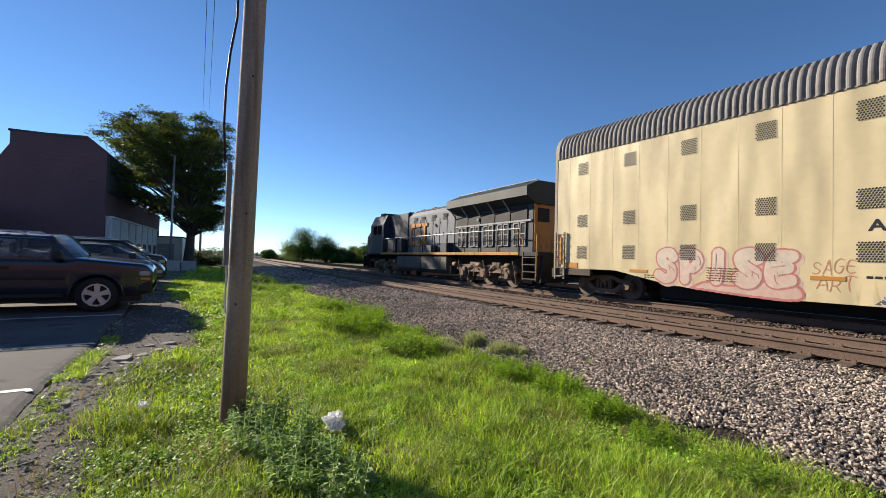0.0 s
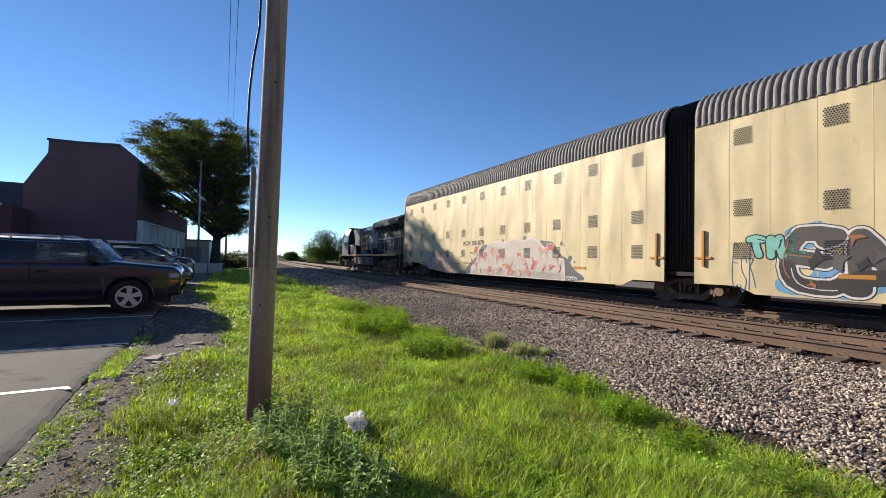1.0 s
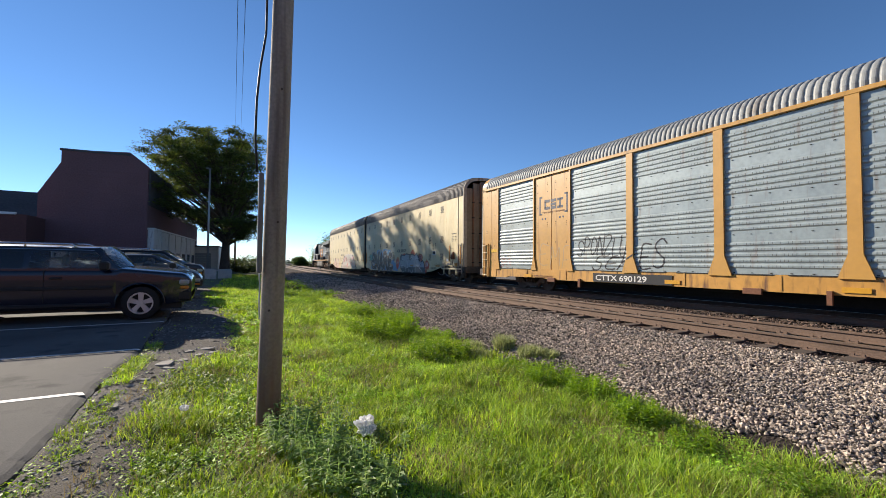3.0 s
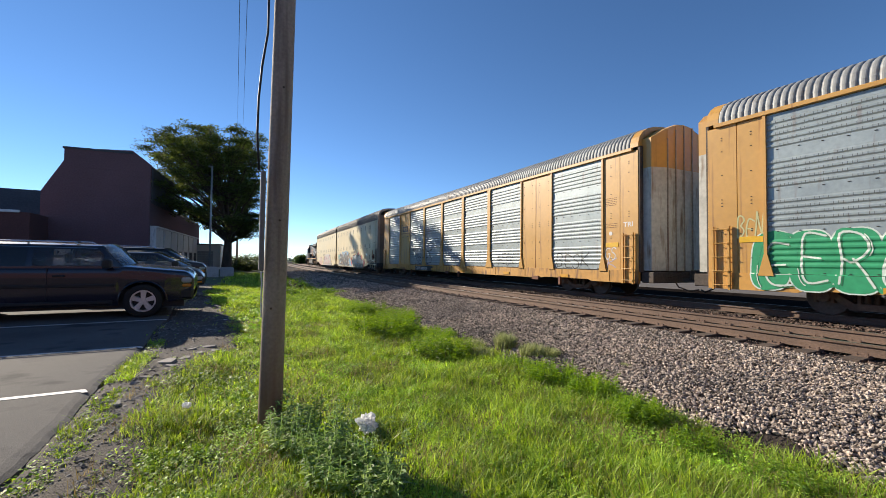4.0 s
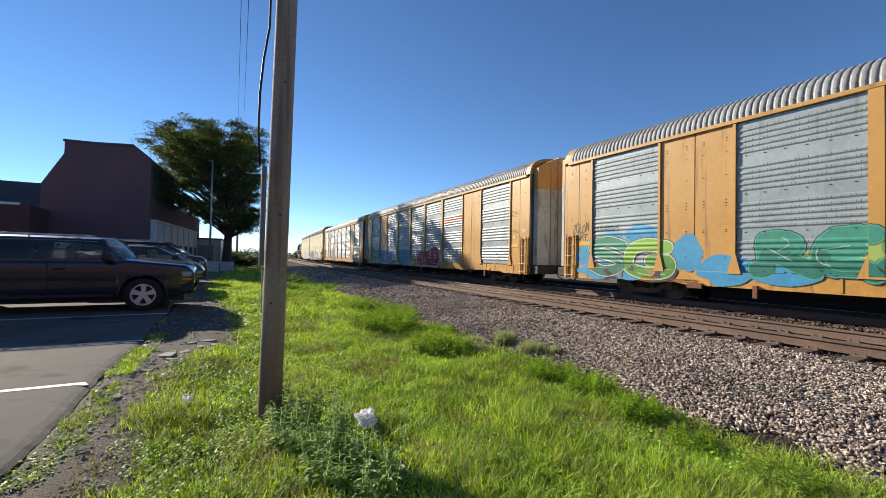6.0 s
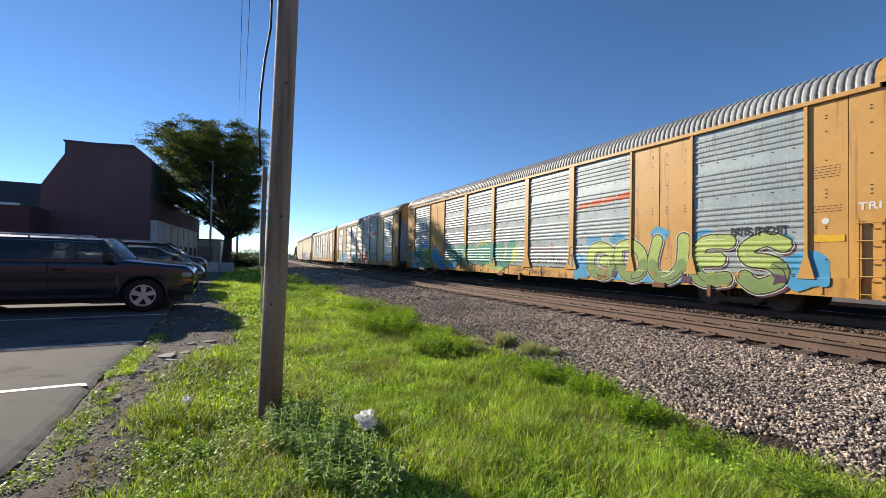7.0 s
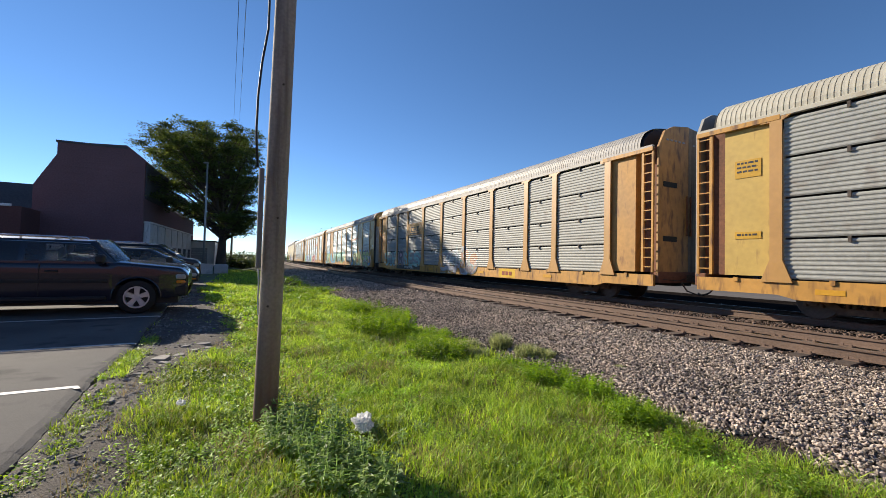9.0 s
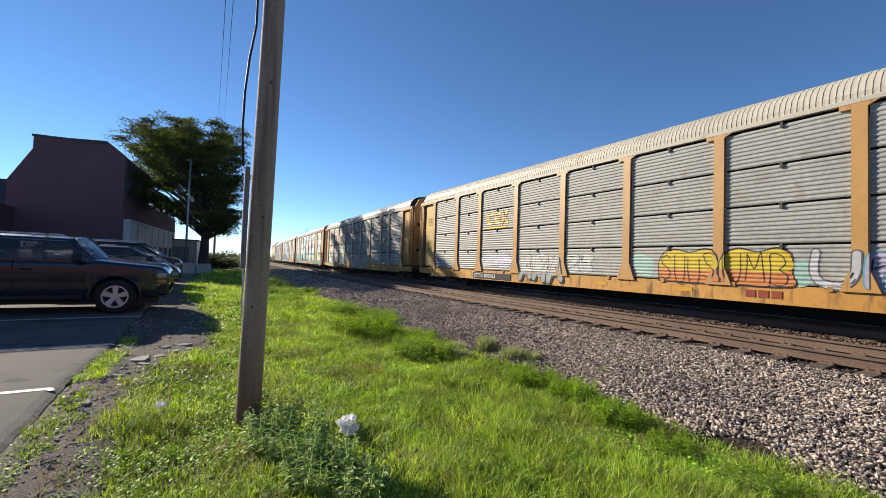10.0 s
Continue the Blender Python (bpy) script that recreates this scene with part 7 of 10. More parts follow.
tag_word(a2, SIDE_A, 14.05, 14.55, 1.50, 1.72, "PTR", (0.74, 0.70, 0.66), 35, 0.02, lift=0.008)
STEEL, DUSK = (0.40, 0.455, 0.49), (0.115, 0.13, 0.145)
easr = [(10.05, 1.15), (10.15, 1.62), (10.45, 1.82), (11.05, 1.74), (11.55, 1.88), (12.25, 1.80), (12.75, 1.84), (13.2, 1.72), (13.55, 1.90), (13.95, 1.55), (14.3, 1.22), (14.75, 1.36), (15.0, 1.12), (15.14, 0.48), (10.75, 0.48), (10.3, 0.72)]
patch(a2, SIDE_A, easr, STEEL, 0.0055, "steel-blue sprayed field", False, (0.05, 0.055, 0.06), 0.045)
patch(a2, SIDE_A, [(10.22, 0.80), (10.75, 0.50), (15.08, 0.50), (14.98, 0.88), (13.0, 0.90), (11.5, 0.86)], DUSK, 0.0075, "dark sprayed foot of the letters", False)
for ch, oa, ob_ in (("E", 10.2, 11.15), ("A", 11.15, 12.15), ("S", 12.1, 13.1), ("R", 13.1, 14.8)):
    tag_word(a2, SIDE_A, oa, ob_, 0.58, 1.72, ch, (0.66, 0.68, 0.69), int(oa * 9), 0.045, 0.0, lift=0.0105)
    tag_word(a2, SIDE_A, oa + 0.09, ob_ + 0.09, 0.53, 1.66, ch, (0.07, 0.08, 0.09), int(oa * 9), 0.03, 0.0, lift=0.0095)
lettering(a1, "AOK 501879", LA / 2 - 8.55, 2.02, 0.34, M_INK, -HALF - 0.005, "black stencilled reporting mark", 1.15)
lettering(a2, "AOK 501879", LA / 2 - 9.35, 2.02, 0.34, M_INK, -HALF - 0.005, "black stencilled reporting mark", 1.15)
lettering(a2, "UNIT A", LA / 2 - 10.25, 1.72, 0.10, M_INK, -HALF - 0.005, "small stencilled words")
# first yellow car
bm = bmesh.new()
yc = LC / 2
for o0, o1, z0, z1 in ((4.42, 4.50, 3.15, 3.95), (4.42, 4.60, 3.88, 3.95), (4.42, 4.60, 3.15, 3.22), (6.02, 6.10, 3.15, 3.95), (5.92, 6.10, 3.88, 3.95), (5.92, 6.10, 3.15, 3.22),
                       (4.74, 4.84, 3.42, 3.72), (4.74, 5.06, 3.66, 3.78), (4.74, 5.06, 3.36, 3.48), (5.12, 5.44, 3.66, 3.78), (5.12, 5.44, 3.51, 3.62), (5.12, 5.44, 3.36, 3.48),
                       (5.50, 5.84, 3.68, 3.78), (5.62, 5.72, 3.36, 3.78), (5.50, 5.84, 3.36, 3.46)):
    box(bm, -HALF - 0.004, -HALF - 0.001, yc - o1, yc - o0, z0 + 0.12, z1 + 0.12)
for o in (4.62, 4.80, 5.66, 5.84):
    disc(bm, (-HALF - 0.0005, yc - o, 3.10), (-1, 0, 0), 0.045, 0.0035, 16)
part("emblem", bm, M_NAVY, c1, "dark blue bracketed block emblem")
lettering(c1, "How tomorrow moves", yc - 4.62, 3.33, 0.125, M_RUST, -HALF - 0.003, "small brown painted words", 1.12)
tag_word(c1, SIDE_C, 4.35, 6.4, 1.05, 1.95, "EMP", (0.47, 0.34, 0.19), 6, 0.032)
tag_word(c1, SIDE_C, 6.60, 8.85, 1.50, 2.22, "SPONZLU", INK, 7, 0.045, 0.3)
tag_word(c1, SIDE_C, 7.35, 9.05, 1.02, 1.52, "SEK", INK, 8, 0.045, 0.5)
tag_word(c1, SIDE_C, 9.25, 10.3, 1.05, 1.95, "ES", INK, 9, 0.05, 0.2)
tag_word(c1, SIDE_C, 18.2, 19.6, 1.05, 1.55, "PESK", INK, 11, 0.035)
tag_word(c1, SIDE_C, 22.5, 24.3, 1.02, 1.55, "BESK", INK, 12, 0.04)
tag_word(c1, SIDE_C, 25.05, 25.55, 1.35, 1.75, "GS", (0.72, 0.70, 0.66), 13, 0.035)
tag_word(c1, SIDE_C, 25.10, 25.60, 1.05, 1.40, "K", (0.45, 0.40, 0.52), 14, 0.03)
tag_word(c1, SIDE_C, 1.60, 2.45, 1.02, 1.45, "SPER", (0.55, 0.16, 0.14), 10, 0.022)


def number_plate_black(car, o, digits, z=0.55, h=0.31, x=-HALF - 0.034):
    """The black patch on the sill with its white reporting mark."""
    bm = bmesh.new()
    box(bm, x, x + 0.012, LN * 0 + o - 3.05, o, z, z + h)
    part("number_patch", bm, M_INK, car, "black patch behind the car number")
    lettering(car, digits, o - 0.12, z + 0.06, h * 0.86, M_WHITE, x - 0.004, "white reporting mark and car number", 1.32)


number_plate_black(c1, yc - 7.4, "CTTX 690129")
number_plate_black(c2, yc - 7.35, "CTTX 690370")
throw_up(c2, SIDE_C, 1.10, 4.20, 0.56, 2.0, 4, (0.03, 0.34, 0.15), (0.68, 0.78, 0.70), 41, None, "green sprayed letters with pale rims", 0.0, 0.0, "EERE", 0.10, None, None, None, True)
tag_word(c2, SIDE_C, 1.25, 4.10, 0.70, 1.88, "EERE", (0.66, 0.76, 0.68), 41, 0.045, 0.0, lift=0.0085)
tag_word(c2, SIDE_C, 1.30, 4.15, 0.66, 1.84, "EERE", (0.015, 0.15, 0.06), 41, 0.025, 0.0, lift=0.0075)
tag_word(c2, SIDE_C, 0.72, 1.35, 1.9, 2.5, "BEN", (0.55, 0.55, 0.28), 44, 0.035)
throw_up(c2, SIDE_C, 4.28, 7.65, 0.56, 1.82, 5, (0.10, 0.25, 0.56), (0.62, 0.70, 0.78), 43, None, "blue sprayed letters with pale rims", 0.0, 0.0, "BUDIS", 0.10, None, None, None, True)
tag_word(c2, SIDE_C, 4.42, 7.5, 0.68, 1.70, "BUDIS", (0.55, 0.64, 0.74), 43, 0.05, 0.0, lift=0.0085)
tag_word(c2, SIDE_C, 4.46, 7.54, 0.64, 1.66, "BUDIS", (0.05, 0.10, 0.28), 43, 0.025, 0.0, lift=0.0075)
tag_word(c2, SIDE_C, 9.05, 9.50, 1.05, 1.65, "EK", INK, 45, 0.03)
throw_up(c2, SIDE_C, 9.35, 12.0, 0.52, 1.80, 4, (0.03, 0.34, 0.50), INK, 47, None, "cyan sprayed letters with black rims", 0.0, 0.0, "UULS", 0.10, None, None, None, True)
tag_word(c2, SIDE_C, 9.5, 11.9, 0.68, 1.70, "UULE", INK, 47, 0.05, 0.0, lift=0.0075)
tag_word(c2, SIDE_C, 9.55, 11.95, 0.74, 1.74, "UULE", (0.30, 0.55, 0.62), 47, 0.025, 0.0, lift=0.0085)
throw_up(c2, SIDE_C, 11.95, 12.8, 0.56, 1.62, 1, (0.46, 0.58, 0.14), (0.05, 0.30, 0.50), 48, None, "lime sprayed letter with a blue rim", 0.03, 0.0, "L", 0.60)
patch(c2, SIDE_C, [(13.2, 1.1), (13.35, 1.55), (13.8, 1.72), (14.6, 1.66), (15.3, 1.74), (15.9, 1.92), (16.6, 1.92), (17.0, 1.6), (17.05, 1.0), (16.7, 0.62), (15.6, 0.64), (14.4, 0.60), (13.5, 0.68)], (0.37, 0.022, 0.04), 0.005, "dark red sprayed field with a pale rim", True, (0.72, 0.62, 0.60), 0.035)
for ch, oa, ob_ in (("G", 13.35, 14.2), ("U", 14.2, 15.0), ("R", 15.0, 15.95), ("Z", 15.95, 16.95)):
    tag_word(c2, SIDE_C, oa, ob_, 0.74, 1.68, ch, (0.70, 0.56, 0.55), int(oa * 7), 0.03, 0.0, lift=0.0085)
for o, z in ((13.62, 1.38), (15.55, 1.50), (16.35, 1.36)):
    for a in range(3):
        dx, dz = 0.14 * math.cos(a * 1.05 + 0.2), 0.14 * math.sin(a * 1.05 + 0.2)
        vs, fs = [], []
        stroke_quads(SIDE_C, [[(o - dx, z - dz), (o + dx, z + dz)]], 0.018, 0.009, vs, fs, 0.012)
        ob = new("sprayed_tag", raw_mesh("sprayed_tag", vs, fs, paint((0.72, 0.64, 0.62))))
        ob.parent = c2
tag_word(c2, SIDE_C, 17.02, 17.62, 1.00, 1.32, "LEM", (0.72, 0.68, 0.62), 51, 0.03)
GALVANIC = (0.40, 0.44, 0.44)
throw_up(c2, SIDE_C, 17.65, 19.92, 1.02, 1.92, 5, GALVANIC, INK, 11, None, "hollow bubble letters in black lines", 0.028, 0.0, "KTOSH", 0.50)
tag_word(c2, SIDE_C, 20.25, 21.15, 1.02, 1.48, "PAKE", (0.12, 0.06, 0.04), 53, 0.028)
for dark in (0, 1):
    # slanted block emblem with cut-outs, over a dark swash
    for i in range(4):
        o, z = 17.82 + 0.60 * i, 3.30 + 0.055 * i
        if not dark:
            patch(c2, SIDE_C, [(o - 0.12, z), (o + 0.42, z + 0.02), (o + 0.56, z + 0.30), (o + 0.02, z + 0.28)], (0.66, 0.115, 0.02), 0.006, "orange slanted block of the emblem", False)
        else:
            patch(c2, SIDE_C, [(o + 0.08, z + 0.07), (o + 0.30, z + 0.08), (o + 0.33, z + 0.12), (o + 0.10, z + 0.11)] if i % 2 else [(o + 0.12, z + 0.16), (o + 0.34, z + 0.17), (o + 0.36, z + 0.21), (o + 0.14, z + 0.20)], GALVANIC, 0.008, "cut-out of the emblem", False)
patch(c2, SIDE_C, [(17.62, 3.14), (19.6, 3.36), (17.70, 3.22)], (0.06, 0.065, 0.07), 0.006, "dark swash under the emblem", False)
for i in range(4):
    o, z = 17.82 + 0.60 * i, 3.22 + 0.05 * i
    patch(c3, SIDE_C, [(o - 0.12, z), (o + 0.40, z + 0.02), (o + 0.50, z + 0.22), (o + 0.0, z + 0.20)], (0.60, 0.11, 0.04), 0.006, "faded orange block of the emblem", False)
patch(c3, SIDE_C, [(17.62, 3.08), (19.6, 3.28), (17.70, 3.15)], (0.16, 0.17, 0.19), 0.006, "grey swash under the emblem", False)
for car in (c1, c2, c3):
    lettering(car, "TRI", -LC / 2 + 0.58, 2.42, 0.22, M_WHITE, -HALF - 0.004, "white stencilled word", 1.2)
    bars(car, -LC / 2 + 1.36, 3.45, 5, 0.50, 0.016, 0.045, M_RUST, -HALF - 0.004, 6)
    bars(car, -LC / 2 + 1.36, 2.55, 3, 0.52, 0.018, 0.045, M_RUST, -HALF - 0.004, 7)
    bars(car, LC / 2 - 7.2 + 3.1, 0.66, 2, 1.2, 0.03, 0.03, M_RUST, -HALF - 0.031, 8)
    bm = bmesh.new()
    disc(bm, (-HALF - 0.001, -LC / 2 + 1.12, 2.22), (-1, 0, 0), 0.07, 0.006, 18)
    part("round_mark", bm, M_WHITE, car, "round white mark")
    for o in (3.7, 7.25 + 3.2, 14.6, 19.0, 23.0):
        bm = bmesh.new()
        box(bm, -0.008, 0, -0.24, 0.24, 0.60, 0.72)
        share("reflector", link_mesh("reflector", bm, paint((0.70, 0.35, 0.02))), car, pose(-HALF - 0.030, LC / 2 - o, 0), "orange reflector strip")
BLUE3 = (0.06, 0.33, 0.58)
for o, z, w, h in ((1.3, 1.5, 0.65, 0.55), (2.2, 1.9, 0.6, 0.40), (3.4, 2.1, 0.7, 0.36), (1.6, 0.85, 0.9, 0.32), (3.2, 0.85, 1.0, 0.32), (4.9, 1.5, 0.5, 0.6), (6.0, 1.0, 0.8, 0.45), (7.4, 1.0, 0.9, 0.45)):
    cloud(c3, SIDE_C, o, z, w, h, BLUE3, int(o * 17), 0.0024 + 0.0001 * int(o), "blue sprayed cloud")
throw_up(c3, SIDE_C, 1.15, 2.97, 0.62, 2.18, 1, (0.05, 0.26, 0.17), (0.46, 0.60, 0.48), 61, (0.10, 0.03, 0.07), "dark green sprayed letter with a pale rim", 0.045, 0.0, "S", 0.22, (0.04, 0.20, 0.15), (0.07, 0.035, 0.06), INK)
throw_up(c3, SIDE_C, 2.75, 4.55, 0.62, 2.08, 1, (0.26, 0.48, 0.07), (0.50, 0.64, 0.40), 62, (0.10, 0.03, 0.07), "lime sprayed letter with a pale rim", 0.045, 0.0, "G", 0.23, (0.12, 0.30, 0.05), (0.07, 0.035, 0.06), INK)
shards(c3, SIDE_C, 1.3, 4.5, 0.65, 1.3, 6, [(0.42, 0.22, 0.08), (0.08, 0.04, 0.06)], 64, (0.12, 0.24), 0.016)
tag_word(c3, SIDE_C, 0.45, 1.25, 2.25, 2.6, "ZOLON", INK, 65, 0.025)
tag_word(c3, SIDE_C, 0.60, 1.20, 1.95, 2.22, "ART", INK, 66, 0.025)
tag_word(c3, SIDE_C, 1.40, 2.60, 2.25, 2.42, "LOUDKEEPS", INK, 67, 0.02)
for o, z, w, h in ((8.6, 1.5, 0.8, 0.5), (11.0, 1.95, 0.9, 0.30), (13.4, 1.5, 0.75, 0.60), (12.2, 1.0, 1.0, 0.35)):
    cloud(c3, SIDE_C, o, z, w, h, (0.38, 0.50, 0.12), int(o * 19), 0.003, "lime sprayed halo")
for i, (ch, oa) in enumerate(zip("RESGRU", (6.7, 7.85, 9.0, 10.1, 11.2, 12.3))):
    throw_up(c3, SIDE_C, oa, oa + 1.15, 0.86, 2.06, 1, (0.05, 0.30, 0.21), (0.10, 0.42, 0.32), 70 + i, (0.3, 0.5, 0.4), "teal sprayed letter with dark lines", 0.03, 0.05, ch, 0.34, (0.03, 0.20, 0.15), None, (0.02, 0.05, 0.06), False, True)
tag_word(c3, SIDE_C, 14.80, 16.40, 1.58, 1.93, "SWISA", (0.52, 0.13, 0.16), 71, 0.026)
tag_word(c3, SIDE_C, 14.74, 17.1, 1.08, 1.38, "KEEOGRAL", INK, 72, 0.024)
tag_word(c3, SIDE_C, 13.6, 16.3, 0.62, 0.84, "ORGANWARS", INK, 73, 0.022)
tag_word(c3, SIDE_C, 17.30, 18.0, 1.05, 1.75, "RS", INK, 74, 0.026)
for o, z, w, h in ((18.0, 1.0, 0.55, 0.55), (18.6, 1.9, 0.5, 0.24), (19.6, 2.0, 0.4, 0.20), (21.2, 2.12, 0.35, 0.25), (22.6, 1.95, 0.4, 0.25), (20.6, 0.75, 1.8, 0.22), (24.9, 1.1, 0.55, 0.55), (24.4, 1.8, 0.4, 0.2)):
    cloud(c3, SIDE_C, o, z, w, h, BLUE3, int(o * 23), 0.0024 + 0.0001 * int(o - 17), "blue sprayed cloud")
throw_up(c3, SIDE_C, 18.20, 24.72, 0.52, 2.10, 5, (0.40, 0.52, 0.13), (0.035, 0.03, 0.04), 63, (0.70, 0.74, 0.48), "olive-lime sprayed letters with dark rims", 0.04, 0.0, "GOUES", 0.28, (0.20, 0.30, 0.10), (0.085, 0.03, 0.07), (0.66, 0.72, 0.50))
shards(c3, SIDE_C, 18.5, 24.5, 0.60, 1.0, 8, [(0.40, 0.22, 0.07), (0.09, 0.035, 0.075), (0.24, 0.30, 0.08)], 68, (0.12, 0.22), 0.016)
lettering(c3, "KIS.POT", LC / 2 - 23.3, 1.98, 0.28, M_INK, -HALF - 0.022, "black brushed words", 1.3)
# the two older cars
number_plate_black(n1, LN / 2 - 6.15, "ETTX 710451", 0.56, 0.28)
bm = bmesh.new()
box(bm, -HALF - 0.034, -HALF - 0.022, LN / 2 - 6.14, LN / 2 - 4.6, 0.56, 0.84)
part("number_patch", bm, M_INK, n1, "black patch on the sill")
number_plate_black(n2, LN / 2 - 6.3, "ETTX 850062", 0.52, 0.28)


def plate_sign(car, o0, o1, z0, z1, seed, x=-HALF - 0.05):
    bm = bmesh.new()
    box(bm, x, x + 0.05, LN / 2 - o1, LN / 2 - o0, z0, z1)
    part("sign_plate", bm, M_GOLD, car, "golden-yellow sign plate")
    bm = bmesh.new()
    m = LN / 2 - (o0 + o1) / 2
    for dy, dz, h, v in ((0.62, 0.40, 0.06, 0.19), (0.46, 0.54, 0.18, 0.05), (0.46, 0.26, 0.18, 0.05), (0.03, 0.54, 0.18, 0.05), (0.03, 0.40, 0.18, 0.05), (0.03, 0.26, 0.18, 0.05), (-0.52, 0.40, 0.07, 0.19), (-0.38, 0.54, 0.07, 0.05), (-0.66, 0.54, 0.07, 0.05), (-0.38, 0.26, 0.07, 0.05), (-0.66, 0.26, 0.07, 0.05), (0.0, 0.10, 0.85, 0.045)):
        box(bm, x - 0.004, x + 0.001, m + dy - h, m + dy + h, z0 + dz - v, z0 + dz + v)
    part("emblem", bm, M_INK, car, "black block emblem")


plate_sign(n1, 6.93, 9.45, 3.08, 3.92, 9)
bm = bmesh.new()
box(bm, -HALF - 0.016, -HALF - 0.008, LN / 2 - 20.18, LN / 2 - 18.92, 0.50, 0.905)
part("owner_plate", bm, paint((0.74, 0.46, 0.01)), n1, "bright yellow plate on the sill")
for car, o in ((n2, 18.5), (n1, 18.85)):
    bm = bmesh.new()
    for k in range(3):
        y = LN / 2 - o - 0.30 - k * 0.28
        box(bm, -HALF - 0.022, -HALF - 0.009, y - 0.22, y, 0.60, 0.78)
    part("emblem", bm, paint((0.30, 0.06, 0.02)), car, "dark red block emblem")
for car in (n1, n2):
    for o in (2.9, 9.0, 11.0, 14.3, 17.2, 22.4):
        bm = bmesh.new()
        box(bm, -0.008, 0, -0.26, 0.26, 0.62, 0.74)
        share("reflector", link_mesh("reflector", bm, paint((0.70, 0.36, 0.02))), car, pose(-HALF - 0.010, LN / 2 - o, 0), "orange-yellow reflector strip")
GOLDEM = (0.66, 0.38, 0.02)
for o, z, w, h, turn in ((7.47, 3.46, 0.11, 0.28, 0), (7.68, 3.67, 0.26, 0.085, 0), (7.68, 3.25, 0.26, 0.085, 0), (8.22, 3.67, 0.25, 0.075, 0), (8.22, 3.46, 0.22, 0.075, 0),
                               (8.22, 3.25, 0.25, 0.075, 0), (8.76, 3.46, 0.09, 0.34, 0.7), (8.76, 3.46, 0.09, 0.34, -0.7), (8.18, 3.01, 0.83, 0.065, 0)):
    spray(n2, SIDE_N, [(o, z, w, h, 6, turn)], GOLDEM, 0.012, "golden block of the emblem")
LILAC = (0.46, 0.44, 0.55)
cloud(n2, SIDE_N, 7.75, 1.42, 0.85, 0.34, (0.52, 0.50, 0.54), 5, 0.006, "lilac sprayed patch", 14)
cloud(n2, SIDE_N, 8.75, 1.40, 0.66, 0.36, LILAC, 6, 0.0065, "pale lilac sprayed patch", 14)
cloud(n2, SIDE_N, 11.2, 1.18, 1.30, 0.55, (0.47, 0.47, 0.45), 7, 0.003, "dull white sprayed ground", 14)
throw_up(n2, SIDE_N, 9.95, 12.54, 0.56, 1.73, 3, (0.50, 0.50, 0.47), (0.06, 0.06, 0.06), 71, None, "dull white sprayed letters with black rims", 0.022, 0.1, "AMA", 0.30, (0.42, 0.42, 0.40), INK)
throw_up(n2, SIDE_N, 12.65, 13.95, 0.98, 1.76, 2, (0.46, 0.48, 0.45), (0.22, 0.24, 0.25), 72, INK, "pale sprayed letters with grey rims", 0.025, 0.0, "ZE", 0.36)
cloud(n2, SIDE_N, 15.95, 1.36, 0.45, 0.40, (0.33, 0.50, 0.44), 15, 0.003, "pale teal sprayed patch", 10)
cloud(n2, SIDE_N, 19.95, 1.25, 0.30, 0.30, (0.33, 0.50, 0.44), 16, 0.003, "pale teal sprayed patch", 10)
YEL, ORG = (0.62, 0.47, 0.035), (0.58, 0.22, 0.07)
for x0, x1 in ((16.40, 18.15), (18.15, 19.80)):
    w = x1 - x0
    patch(n2, SIDE_N, [(x0 + 0.05, 0.90), (x0 + 0.02, 1.35), (x0 + 0.10 * w, 1.72), (x0 + 0.30 * w, 1.84), (x0 + 0.55 * w, 1.74), (x0 + 0.80 * w, 1.84), (x1 - 0.05, 1.67), (x1 - 0.02, 1.2), (x1 - 0.06, 0.90)], ORG, 0.005, "orange sprayed foot of the letters", True, INK, 0.016)
    patch(n2, SIDE_N, [(x0 + 0.05, 1.28), (x0 + 0.05, 1.47), (x0 + 0.12 * w, 1.70), (x0 + 0.30 * w, 1.81), (x0 + 0.55 * w, 1.72), (x0 + 0.80 * w, 1.81), (x1 - 0.08, 1.64), (x1 - 0.06, 1.28), (x0 + 0.5 * w, 1.24)], YEL, 0.008, "yellow sprayed letters", True)
tag_word(n2, SIDE_N, 16.45, 18.1, 0.96, 1.72, "SUUS", INK, 75, 0.022, 0.0, lift=0.0105)
tag_word(n2, SIDE_N, 18.2, 19.75, 0.96, 1.72, "UMB", INK, 76, 0.022, 0.0, lift=0.0105)
throw_up(n2, SIDE_N, 20.05, 20.95, 0.92, 1.78, 1, (0.52, 0.53, 0.55), (0.12, 0.12, 0.13), 77, INK, "white sprayed letter with black lines", 0.03, 0.0, "U", 0.16)
throw_up(n2, SIDE_N, 21.0, 23.6, 0.90, 1.82, 3, (0.42, 0.40, 0.52), (0.10, 0.36, 0.40), 78, INK, "lilac sprayed letters with teal rims", 0.03, 0.0, "KSE", 0.40)
TEALN, PINKN = (0.30, 0.54, 0.49), (0.56, 0.36, 0.38)
for ch, oa, ob_, c in (("S", 1.68, 2.82, TEALN), ("D", 2.85, 3.72, TEALN), ("E", 3.74, 4.46, TEALN), ("S", 5.96, 6.95, TEALN), ("E", 6.95, 7.90, TEALN), ("S", 7.85, 9.30, TEALN)):
    throw_up(n1, SIDE_N, oa, ob_, 0.74, 1.97, 1, c, (0.45, 0.62, 0.58), int(oa * 10), (0.50, 0.66, 0.62), "teal sprayed letter stroke", 0.012, 0.0, ch, 0.19)
